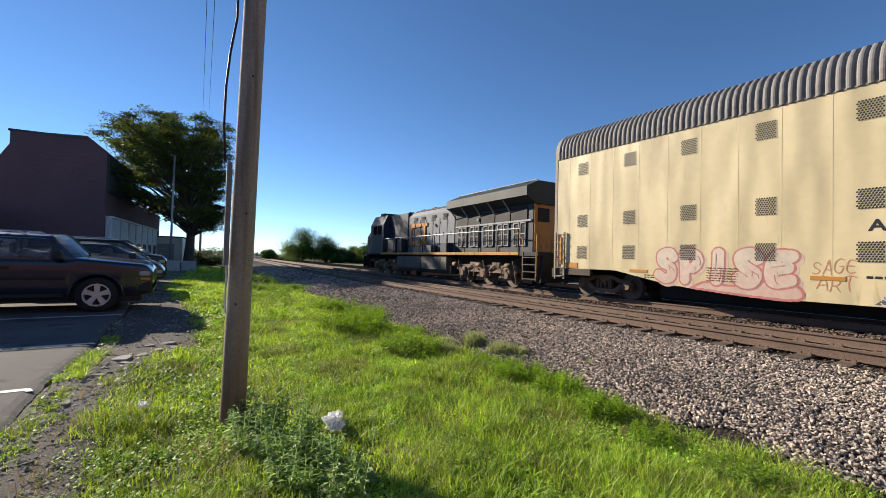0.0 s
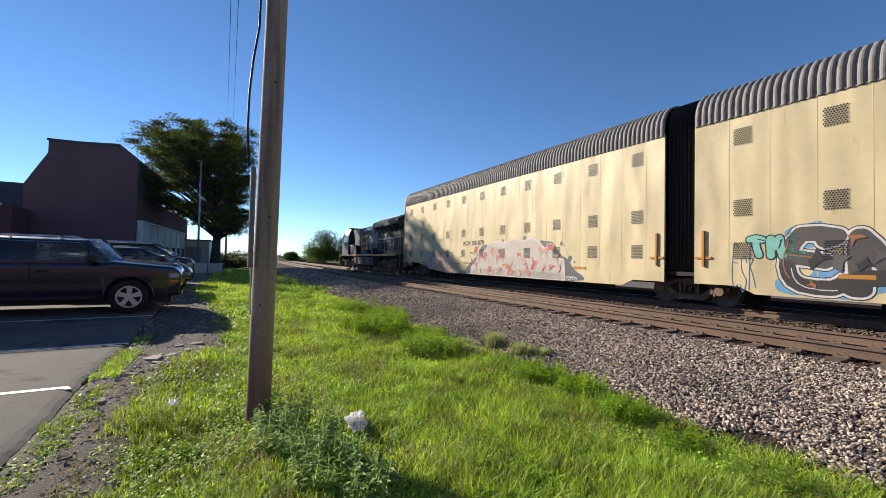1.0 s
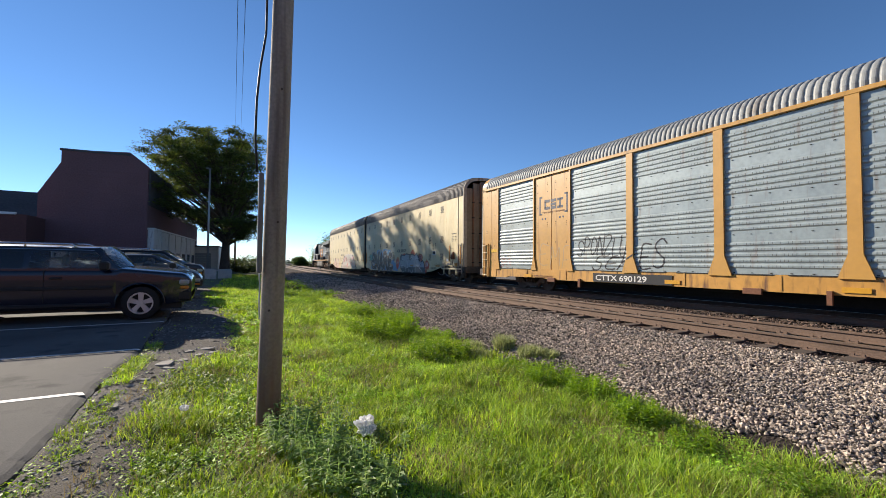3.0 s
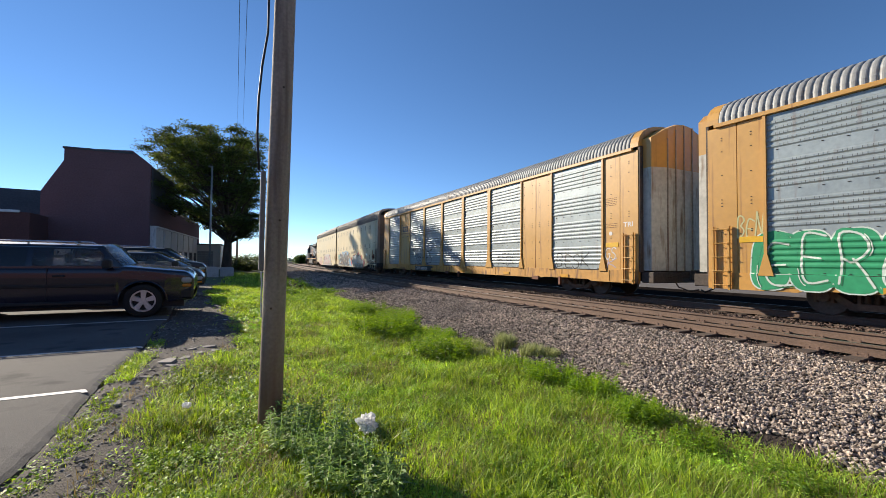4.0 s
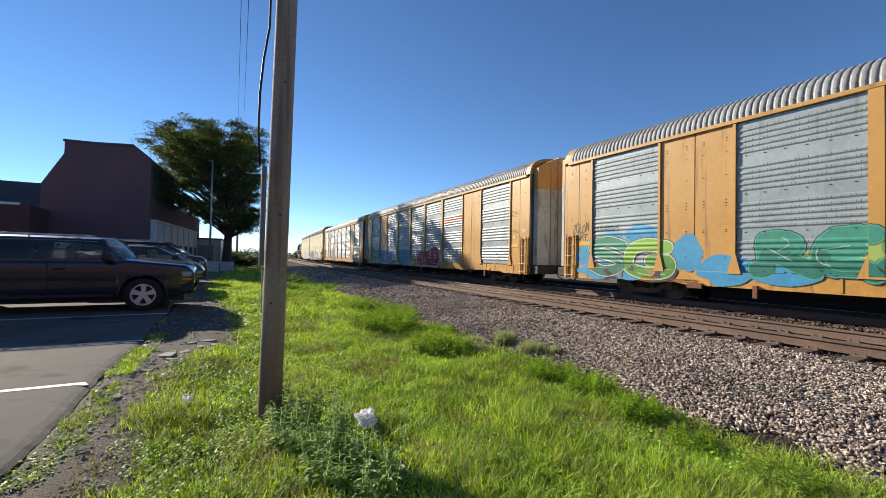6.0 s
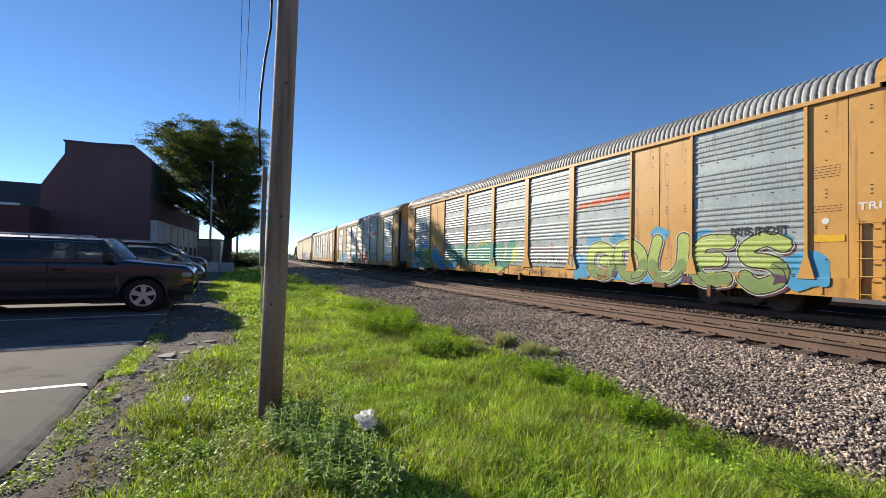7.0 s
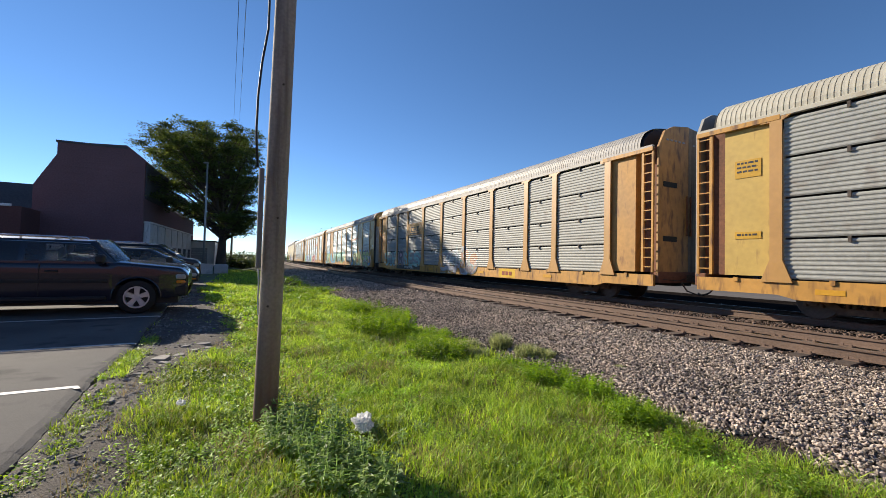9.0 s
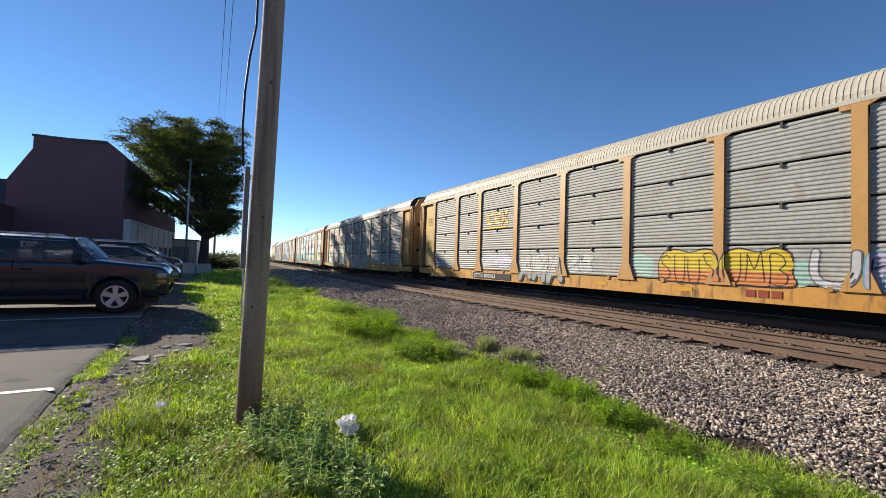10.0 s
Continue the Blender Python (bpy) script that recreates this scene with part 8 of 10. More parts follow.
throw_up(n1, SIDE_N, 4.92, 5.98, 0.75, 2.08, 1, (0.17, 0.15, 0.15), PINKN, 78, None, "dark sprayed letter with a pink rim", 0.06, 0.0, "R", 0.20)
cloud(n1, SIDE_N, 5.55, 1.6, 0.35, 0.25, PINKN, 31, 0.004, "pink sprayed patch", 9)
throw_up(n1, SIDE_N, 12.5, 15.25, 0.62, 1.92, 3, (0.50, 0.50, 0.50), (0.60, 0.60, 0.62), 80, (0.25, 0.50, 0.50), "white sprayed letters with grey lines", 0.014, 0.2, "ZEN", 0.20, (0.46, 0.44, 0.50), (0.30, 0.33, 0.36), None, False, True)
tag_word(n1, SIDE_N, 12.45, 15.2, 0.60, 1.90, "ZEN", (0.36, 0.56, 0.57), 82, 0.03, 0.2, lift=0.016)
patch(n1, SIDE_N, [(15.05, 0.50), (15.10, 1.0), (15.35, 1.5), (15.6, 1.75), (15.72, 1.2), (15.85, 0.52)], (0.56, 0.57, 0.58), 0.006, "white sprayed streak")
throw_up(n1, SIDE_N, 15.0, 16.85, 0.60, 1.85, 2, (0.52, 0.27, 0.16), (0.42, 0.40, 0.48), 81, (0.25, 0.50, 0.45), "orange sprayed letters with lilac rims", 0.032, 0.1, "KS", 0.34, (0.44, 0.36, 0.33), None, (0.28, 0.52, 0.50), False, True)

# ---- parked vehicles ----
def wheel_parts(car, x, y, r, sg, spokes=5):
    bm = bmesh.new()
    w = 0.24
    prof = [(0.64 * r, -w / 2), (0.93 * r, -w / 2), (r, -w / 2 + 0.04), (r, w / 2 - 0.04), (0.93 * r, w / 2), (0.64 * r, w / 2)]
    n = 28
    rings = [[bm.verts.new((q * math.cos(2 * math.pi * k / n), d, q * math.sin(2 * math.pi * k / n))) for k in range(n)] for q, d in prof]
    for a, b in zip(rings, rings[1:]):
        for k in range(n):
            bm.faces.new((a[k], a[(k + 1) % n], b[(k + 1) % n], b[k]))
    tyre = part("tyre", bm, M_RUBBER, car, "black tyre", pose(x, y, r), True)
    bm = bmesh.new()
    disc(bm, (0, -sg * 0.03, 0), (0, sg, 0), 0.64 * r, 0.03, 24)
    part("brake", bm, M_TRIM, tyre, "dark brake behind the rim")
    bm = bmesh.new()
    for k in range(spokes):
        a = 2 * math.pi * k / spokes + 0.3
        c, s = math.cos(a), math.sin(a)
        q = [(0.08 * r, 0.10 * r), (0.60 * r, 0.155 * r), (0.60 * r, -0.155 * r), (0.08 * r, -0.10 * r)]
        lo = [bm.verts.new((u * c - v * s, sg * 0.012, u * s + v * c)) for u, v in q]
        hi = [bm.verts.new((u * c - v * s, sg * 0.085, u * s + v * c)) for u, v in q]
        for i in range(4):
            bm.faces.new((lo[i], lo[(i + 1) % 4], hi[(i + 1) % 4], hi[i]))
        bm.faces.new(hi)
    ring_o = [[bm.verts.new((q * r * math.cos(2 * math.pi * k / 24), sg * d, q * r * math.sin(2 * math.pi * k / 24))) for k in range(24)] for q, d in ((0.66, 0.12), (0.58, 0.12), (0.56, 0.02))]
    for a, b in zip(ring_o, ring_o[1:]):
        for k in range(24):
            bm.faces.new((a[k], a[(k + 1) % 24], b[(k + 1) % 24], b[k]))
    disc(bm, (0, sg * 0.08, 0), (0, sg, 0), 0.15 * r, 0.02, 14)
    bmesh.ops.recalc_face_normals(bm, faces=bm.faces)
    part("rim", bm, M_ALLOY, tyre, "silver alloy rim with spokes")


def build_vehicle(name, label, category, at, paint_m, front, rear, wheels, r, belt, roof, hood, ws_base, ws_top, rear_top, rear_base, half, rack=False, big=False):
    """front, rear: x of the bumpers; hood: (front height, rear height); the car looks along +x."""
    car = thing(name, label, category, "cars parked in the lot", at=at)
    sill = 0.30
    hr, hb = half - 0.20, half - 0.045

    def plan_half(x):
        """Half width, drawn in at the corners."""
        u, v = max(0.0, (x - front + 0.8) / 0.8), max(0.0, (rear + 0.5 - x) / 0.5)
        return half * (1 - 0.13 * u ** 3) * (1 - 0.07 * v ** 3)

    def deck(x):
        """Height of the shoulder: belt, then hood, falling at the nose."""
        if x < ws_base:
            return belt
        f = (x - ws_base) / (front - ws_base)
        return hood[1] + (hood[0] - hood[1]) * f - 0.16 * max(0.0, (x - front + 0.22) / 0.22) ** 2

    def side_y(x, z):
        return plan_half(x) * (1 - 0.022 * ((z - 0.74) / 0.42) ** 2) - (0.010 if 0.66 < z < 0.80 else 0.0)

    def foot(x):
        """Lower edge: the sill, or a round arch over a wheel."""
        z = sill + 0.10 * max(0.0, (x - wheels[0]) / (front - wheels[0]))
        for xw in wheels:
            q = (r + 0.075) ** 2 - (x - xw) ** 2
            if q > 0:
                z = max(z, r + math.sqrt(q))
        return z

    xs = sorted({rear + (front - rear) * i / 46 for i in range(47)} | {xw + (r + 0.075) * math.cos(math.pi * k / 12) for xw in wheels for k in range(13)} | {front - 0.02 - 0.05 * k for k in range(5)})
    bm = bmesh.new()
    rings = []
    for x in xs:
        z0, zd, w = foot(x), deck(x), plan_half(x)
        top = zd - 0.055
        ring = [(side_y(x, z0 + (top - z0) * k / 7), z0 + (top - z0) * k / 7) for k in range(8)]
        ring += [(ring[-1][0] - 0.018, zd - 0.018), (ring[-1][0] - 0.065, zd), (w * 0.62, zd + 0.022), (w * 0.34, zd + 0.034), (0.0, zd + 0.038)]
        full = [(-y, z) for y, z in ring] + [(y, z) for y, z in ring[-2::-1]]
        rings.append([bm.verts.new((x, y, z)) for y, z in full])
    for a, b in zip(rings, rings[1:]):
        for i in range(len(a) - 1):
            bm.faces.new((a[i], a[i + 1], b[i + 1], b[i])).smooth = True
    bm.faces.new(rings[0])
    bm.faces.new(rings[-1][::-1])
    bmesh.ops.recalc_face_normals(bm, faces=bm.faces)
    part("body", bm, paint_m, car, "glossy painted body")
    bm = bmesh.new()
    box(bm, rear + 0.15, front - 0.2, -half + 0.16, half - 0.16, 0.22, 0.66)
    part("chassis", bm, M_TRIM, car, "dark chassis")

    # cabin shell with leaning sides and a crowned roof
    def top_z(x):
        crown = roof - 0.05 * ((x - (ws_top + rear_top) / 2) / (ws_top - rear_top)) ** 2
        fz = (ws_base - x) / (ws_base - ws_top)
        bz = (x - rear_base) / (rear_top - rear_base)
        k = min(1.0, fz, bz)
        return belt + (crown - belt) * (k if k < 0.85 else 1 - 0.5 * (1 - k) ** 2 / 0.15 if k > 1 - 0.15 else k)

    def lean_y(x, z):
        f = max(0.0, min(1.0, (z - belt) / (roof - belt)))
        return (hb - (hb - hr) * f ** 1.25) * (1 - 0.10 * max(0.0, (x - ws_top) / (ws_base - ws_top)) ** 2)

    def bow(x, y, e):
        """The windshield bulges forward in plan."""
        return 0.20 * (1 - min(1.0, (y / e) ** 2)) * max(0.0, min(1.0, (x - ws_top + 0.35) / (ws_base - ws_top)))

    spans = 3 if big else 2
    cuts = [ws_top + (rear_top - ws_top) * k / spans + 0.02 for k in range(spans + 1)]
    cuts[0] = ws_base - 0.30
    cuts[-1] = rear_top - 0.02
    xs = sorted({rear_base + (ws_base - rear_base) * i / 40 for i in range(41)} | {c + d for c in cuts[1:-1] for d in (-0.05, 0.05)} | {cuts[0], cuts[-1], ws_top})
    bm = bmesh.new()
    rings = []
    for x in xs:
        zt = max(top_z(x), belt + 0.004)
        h = zt - belt
        zs = [belt - 0.02, belt + min(0.035, h * 0.2)] + [belt + min(0.035, h * 0.2) + (h * 0.80 - min(0.035, h * 0.2)) * k / 4 for k in range(1, 5)] + [zt - h * 0.10]
        ring = [(lean_y(x, z), z) for z in zs]
        e = ring[-1][0]
        ring += [(e - 0.02, zt - h * 0.04), (e - 0.075, zt), (e * 0.5, zt + 0.022), (0.0, zt + 0.03)]
        rings.append([bm.verts.new((x + bow(x, y, e) * (z > belt + 0.88 * h), y, z)) for y, z in [(-y, z) for y, z in ring] + [(y, z) for y, z in ring[-2::-1]]])
    n = len(rings[0])
    for (xa, a), (xb, b) in zip(zip(xs, rings), zip(xs[1:], rings[1:])):
        for i in range(n - 1):
            j = min(i, n - 2 - i)
            # the front door windows are open right through
            if 1 <= j < 5 and cuts[1] + 0.049 < (xa + xb) / 2 < cuts[0] - 0.02 and top_z(xb) - belt > 0.10:
                continue
            if j >= 8 and ws_top - 0.02 < (xa + xb) / 2 < ws_base - 0.06:
                continue
            bm.faces.new((a[i], a[i + 1], b[i + 1], b[i])).smooth = True
    bm.faces.new(rings[0])
    bmesh.ops.recalc_face_normals(bm, faces=bm.faces)
    part("roof", bm, paint_m, car, "painted roof and pillars")
    # side windows lie on the leaning sides
    for sy in (-1, 1):
        for k in range(spans):
            x1, x0 = cuts[k] - (0.03 if k == 0 else 0.055), cuts[k + 1] + 0.055
            bm = bmesh.new()
            rows = []
            for i in range(9):
                x = x0 + (x1 - x0) * i / 8
                h = max(top_z(x) - belt, 0.06)
                lo, hi = belt + min(0.035, h * 0.2), belt + h * 0.80
                rows.append([bm.verts.new((x, sy * (lean_y(x, lo + (hi - lo) * q / 3) + 0.005), lo + (hi - lo) * q / 3)) for q in range(4)])
            for a, b in zip(rows, rows[1:]):
                for q in range(3):
                    bm.faces.new((a[q], a[q + 1], b[q + 1], b[q])).smooth = True
            bmesh.ops.recalc_face_normals(bm, faces=bm.faces)
            part("side_window", bm, M_CARGLASS if k == 0 else M_GLASS, car, "clear front side window" if k == 0 else "dark tinted side window")
    for name, xa, xb, label in (("windshield", ws_base - 0.03, ws_top - 0.06, "raked curved windshield"), ("rear_window", rear_base + 0.03, rear_top + 0.03, "dark rear window")):
        bm = bmesh.new()
        rows = []
        for i in range(8):
            x = xa + (xb - xa) * i / 7
            zt = top_z(x)
            e = lean_y(x, zt) - 0.085
            rows.append([bm.verts.new((x + (0.010 + bow(x, e * (q / 6 - 1), e + 0.085) if name == "windshield" else -0.008), e * (q / 6 - 1), zt + 0.008 + 0.030 * (1 - (q / 6 - 1) ** 2))) for q in range(13)])
        for a, b in zip(rows, rows[1:]):
            for q in range(12):
                bm.faces.new((a[q], a[q + 1], b[q + 1], b[q])).smooth = True
        bmesh.ops.recalc_face_normals(bm, faces=bm.faces)
        part(name, bm, M_CARGLASS if name == "windshield" else M_GLASS, car, label)
    # strip along the roof's edge; chrome on the big car paints a sky highlight
    for sy in (-1, 1):
        bm = bmesh.new()
        pts = [(ws_top - 0.02 + (rear_top - ws_top) * i / 10, sy * (lean_y(ws_top, roof - 0.06) + 0.006), top_z(ws_top + (rear_top - ws_top) * i / 10) - 0.062) for i in range(11)]
        tube(bm, pts, 0.011, 6)
        part("roof_gutter", bm, M_CHROME if big else paint_m, car, "strip along the roof's edge, chrome on the SUV as a painted sky highlight")
    # wheel-arch lips
    for sy in (-1, 1):
        for xw in wheels:
            bm = bmesh.new()
            pts = [(xw + (r + 0.08) * math.cos(math.pi * k / 14), sy * (side_y(xw, 0.6) + 0.004), r + (r + 0.08) * math.sin(math.pi * k / 14)) for k in range(15)]
            tube(bm, pts, 0.020, 6)
            part("arch_lip", bm, paint_m, car, "rounded wheel-arch lip")
    # seats seen through the glass
    for x in (ws_base - 0.95, ws_base - 1.9):
        bm = bmesh.new()
        for y in (-0.42, 0.42):
            box(bm, x - 0.12, x + 0.10, y - 0.26, y + 0.26, 0.55, 1.18, 0, 0.05)
            box(bm, x - 0.10, x + 0.02, y - 0.13, y + 0.13, 1.20, 1.42, 0, 0.04)
            box(bm, x - 0.05, x + 0.50, y - 0.26, y + 0.26, 0.45, 0.62, 0, 0.05)
        part("seats", bm, M_SEAT, car, "pair of cloth seats")
    for sy in (-1, 1):
        for xw in wheels:
            wheel_parts(car, xw, sy * (half - 0.13), r, sy, 5 if big else 7)
        bm = bmesh.new()
        box(bm, front - 0.26, front - 0.045, *sorted((sy * (half - 0.46), sy * (half - 0.02))), hood[0] - 0.25, hood[0] - 0.13, 0, 0.03)
        part("headlight", bm, M_CLEARGLASS, car, "clear headlight")
        bm = bmesh.new()
        box(bm, front - 0.24, front - 0.05, *sorted((sy * (half - 0.40), sy * (half - 0.03))), hood[0] - 0.35, hood[0] - 0.28, 0, 0.02)
        part("turn_signal", bm, M_AMBER, car, "amber turn signal")
        bm = bmesh.new()
        box(bm, ws_base - 0.30, ws_base - 0.12, *sorted((sy * (half - 0.02), sy * (half + 0.22))), belt + 0.0, belt + 0.20, 0, 0.04)
        box(bm, ws_base - 0.22, ws_base - 0.14, *sorted((sy * (half - 0.10), sy * (half + 0.02))), belt + 0.02, belt + 0.08)
        part("door_mirror", bm, M_TRIM, car, "black door mirror")
        n = 2
        for k in range(n):
            x = ws_base - 1.05 - k * 1.05
            bm = bmesh.new()
            box(bm, x - 0.10, x + 0.10, *sorted((sy * (half - 0.03), sy * (half + 0.025))), belt - 0.20, belt - 0.155, 0, 0.01)
            part("door_handle", bm, M_TRIM, car, "door handle")
            bm = bmesh.new()
            box(bm, x - 0.20, x - 0.19, *sorted((sy * (half - 0.06), sy * (half + 0.003))), 0.45, belt)
            part("door_gap", bm, M_TRIM, car, "door shut line")
        bm = bmesh.new()
        box(bm, wheels[-1] + r + 0.16, wheels[0] - r - 0.16, *sorted((sy * (half - 0.12), sy * (half + 0.05))), 0.34, 0.42, 0, 0.02)
        part("side_step", bm, M_TRIM, car, "black side step")
        bm = bmesh.new()
        box(bm, wheels[-1] + r + 0.2, wheels[0] - r - 0.14, *sorted((sy * (half - 0.02), sy * (half + 0.018))), 0.72, 0.79, 0, 0.01)
        part("side_molding", bm, M_TRIM, car, "dark side molding")
        bm = bmesh.new()
        box(bm, rear - 0.01, rear + 0.12, *sorted((sy * (half - 0.28), sy * (half - 0.06))), belt - 0.42, belt - 0.02, 0, 0.02)
        part("tail_light", bm, paint((0.35, 0.02, 0.02)), car, "red tail light")
        if rack:
            bm = bmesh.new()
            tube(bm, [(ws_top - 0.35, sy * (hr - 0.06), roof - 0.01), (ws_top - 0.45, sy * (hr - 0.06), roof + 0.055), (rear_top + 0.3, sy * (hr - 0.06), roof + 0.055), (rear_top + 0.2, sy * (hr - 0.06), roof)], 0.022, 8)
            for x in (ws_top - 1.2, ws_top - 2.0):
                tube(bm, [(x, sy * (hr - 0.06), roof - 0.02), (x, sy * (hr - 0.06), roof + 0.055)], 0.018, 6)
            part("roof_rail", bm, M_CHROME, car, "bright roof rail")
    if rack:
        for x in (ws_top - 0.7, rear_top + 0.5):
            bm = bmesh.new()
            tube(bm, [(x, -hr + 0.06, roof + 0.06), (x, hr - 0.06, roof + 0.06)], 0.018, 6)
            part("cross_bar", bm, M_TRIM, car, "black cross bar")
    bm = bmesh.new()
    box(bm, front - 0.30, front, -half + 0.04, half - 0.04, 0.40, 0.66, 0, 0.05)
    part("front_bumper", bm, paint_m if not big else M_TRIM, car, "front bumper")
    bm = bmesh.new()
    box(bm, rear - 0.06, rear + 0.2, -half + 0.05, half - 0.05, 0.42, 0.68, 0, 0.05)
    part("rear_bumper", bm, M_TRIM, car, "rear bumper")
    bm = bmesh.new()
    box(bm, front - 0.16, front - 0.045, -half + 0.48, half - 0.48, hood[0] - 0.34, hood[0] - 0.12, 0, 0.01)
    part("grille", bm, M_TRIM, car, "dark grille")
    bm = bmesh.new()
    box(bm, front - 0.10, front - 0.035, -half + 0.46, half - 0.46, hood[0] - 0.25, hood[0] - 0.205, 0, 0.01)
    part("grille_bar", bm, M_CHROME, car, "bright grille bar")
    return car


TILT = 1.72
build_vehicle("suv", "large dark blue SUV with roof rails and silver alloy wheels", "car", pose(0, 12.78, -0.30 + rise(12.78), TILT, 0, 0), M_CARBLUE,
              -0.58, -6.20, (-1.58, -4.92), 0.385, 1.15, 1.655, (1.05, 1.19), -2.02, -2.44, -5.88, -6.10, 1.00, True, True)
build_vehicle("hatchback_car", "dark grey hatchback with a sloping hood", "car", pose(0, 17.2, -0.30 + rise(17.2), 0, 0, 0), M_CARGREY,
              -0.50, -4.95, (-1.38, -4.05), 0.33, 1.00, 1.46, (0.80, 1.02), -1.12, -1.95, -4.20, -4.80, 0.88)
build_vehicle("crossover_car", "black crossover car with tinted windows", "car", pose(0, 21.6, -0.30 + rise(18.5), 0, 0, 0), M_CARBLACK,
              -0.58, -5.40, (-1.50, -4.40), 0.38, 1.15, 1.70, (1.06, 1.16), -1.36, -2.12, -5.05, -5.3, 0.92, True)

# ---- utility pole, cables ----
bm = bmesh.new()
n = 24
rings = []
for k in range(26):
    z = -0.9 + k * 0.42
    rr = 0.112 - 0.0011 * k
    rings.append([bm.verts.new((0.455 + 0.013 * (z + 0.4) + rr * math.cos(2 * math.pi * i / n) * (1 + 0.012 * noise.noise(Vector((i, z, 2)))), 4.40 + rr * math.sin(2 * math.pi * i / n), z)) for i in range(n)])
for a, b in zip(rings, rings[1:]):
    for i in range(n):
        bm.faces.new((a[i], a[(i + 1) % n], b[(i + 1) % n], b[i]))
bm.faces.new(rings[-1])
utility_pole = thing("utility_pole", "weathered brown wooden utility pole standing in the grass", "utility pole")
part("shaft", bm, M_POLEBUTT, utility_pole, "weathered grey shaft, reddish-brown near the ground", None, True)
bm = bmesh.new()
box(bm, 0.315, 0.36, 4.30, 4.36, 1.06, 2.02, 0, 0.008)
part("cable_guard", bm, M_CONDUIT, utility_pole, "grey metal cable guard")
bm = bmesh.new()
tube(bm, [(0.335, 4.32, 1.08), (0.345, 4.31, 0.95), (0.342, 4.31, 0.78), (0.35, 4.315, 0.62)], 0.008, 6)
part("ground_wire", bm, M_WHITE, utility_pole, "short pale wire end")
bm = bmesh.new()
tube(bm, [(0.36, 4.40, 4.6), (0.352, 4.36, 3.4), (0.305, 4.33, 3.05), (0.28, 4.32, 2.72), (0.275, 4.32, 2.35), (0.30, 4.32, 2.02)], 0.011, 8)
part("cable", bm, M_TRIM, utility_pole, "black cable running down the pole")
bm = bmesh.new()
for z, x in ((2.86, 0.50), (0.7, 0.43), (1.55, 0.49)):
    disc(bm, (x, 4.298, z), (0, -1, 0), 0.011, 0.006, 8)
part("knot", bm, M_BARK, utility_pole, "dark knots")


def wire(a, b, sag, r=0.008):
    bm = bmesh.new()
    pts = []
    for i in range(25):
        f = i / 24
        q = Vector(a).lerp(Vector(b), f)
        q.z -= sag * 4 * f * (1 - f)
        pts.append(q)
    tube(bm, pts, r, 5)
    solid("overhead_wire", bm, M_TRIM, "thin dark overhead wire strung to a far pole", "wire", "overhead wires")


wire((-0.02, 0.0, 4.2), (1.6, 66, 19.5), 0.5, 0.006)
wire((0.02, 0.0, 4.2), (2.3, 66, 19.6), 0.45, 0.006)


# ---- the brick hall and its neighbours ----
TURN = 6.0
hall = thing("brick_building", "tall dark brick building with a pale panelled side wall", "building", at=pose(-5.64, 44, -0.25, 0, 0, -TURN))
# gable wall towards the camera; local x runs left from the corner as negative numbers, y runs back
bm = bmesh.new()
gable = [(-7.4, 0), (0.0, 0), (0.0, 9.65), (-1.35, 10.75), (-6.0, 10.50), (-6.0, 9.45), (-7.4, 6.85)]
extrude_outline(bm, gable, "y", 0, 0.35)
wall = part("gable_wall", bm, M_BRICK, hall, "dark brick gable wall")
bm = bmesh.new()
for z in range(10):
    for k in range(2):
        x0, x1 = -7.3 + 0.0, -0.05
        zz = 0.9 + z * 0.95 + k * 0.46
        if zz < 6.6:
            box(bm, x0, x1, -0.022, 0.0, zz, zz + 0.05)
        elif zz < 9.3:
            box(bm, -5.9, x1, -0.022, 0.0, zz, zz + 0.05)
part("brick_band", bm, M_BRICK, hall, "projecting brick courses")
bm = bmesh.new()
box(bm, -0.35, 0.0, 0.35, 26, 0, 6.4)
box(bm, -7.4, -7.05, 0.35, 26, 0, 6.6)
part("side_wall", bm, M_BRICK, hall, "dark brick side walls")
bm = bmesh.new()
extrude_outline(bm, [(-7.5, 6.7), (-6.0, 9.4), (-6.0, 10.45), (-1.35, 10.7), (0.1, 9.5), (0.1, 6.3)], "y", 0.35, 9.0)
extrude_outline(bm, [(-7.5, 6.3), (-5.5, 7.7), (-2.0, 7.7), (0.1, 6.3)], "y", 9.0, 26.0)
part("roof", bm, M_ROOFING, hall, "dark roof")
bm = bmesh.new()
box(bm, -6.1, -1.3, -0.06, 0.40, 10.44, 10.60)
part("coping", bm, M_ROOFING, hall, "dark coping")
# pale wall along the side, in bays with slot windows
for i in range(7):
    bm = bmesh.new()
    y0 = 0.4 + i * 3.05
    box(bm, 0.0, 0.45, y0, y0 + 2.62, 0, 4.15, 0, 0.02)
    bay = part("wall_panel", bm, M_PALEWALL, hall, "pale grey wall panel")
    bm = bmesh.new()
    box(bm, 0.0, 0.30, y0 + 2.62, y0 + 3.05, 0, 4.0)
    part("slot_window", bm, M_GLASS, hall, "narrow dark slot window")
    bm = bmesh.new()
    box(bm, 0.44, 0.47, y0 + 0.5, y0 + 2.1, 0.8, 2.2)
    part("window", bm, M_GLASS, bay, "dark lower window")
    bm = bmesh.new()
    for z in (0.76, 2.2):
        box(bm, 0.44, 0.50, y0 + 0.45, y0 + 2.15, z, z + 0.06)
    part("window_frame", bm, M_POST, bay, "metal window frame")
bm = bmesh.new()
box(bm, -0.2, 0.55, 0.3, 21.8, 4.15, 4.32, 0, 0.02)
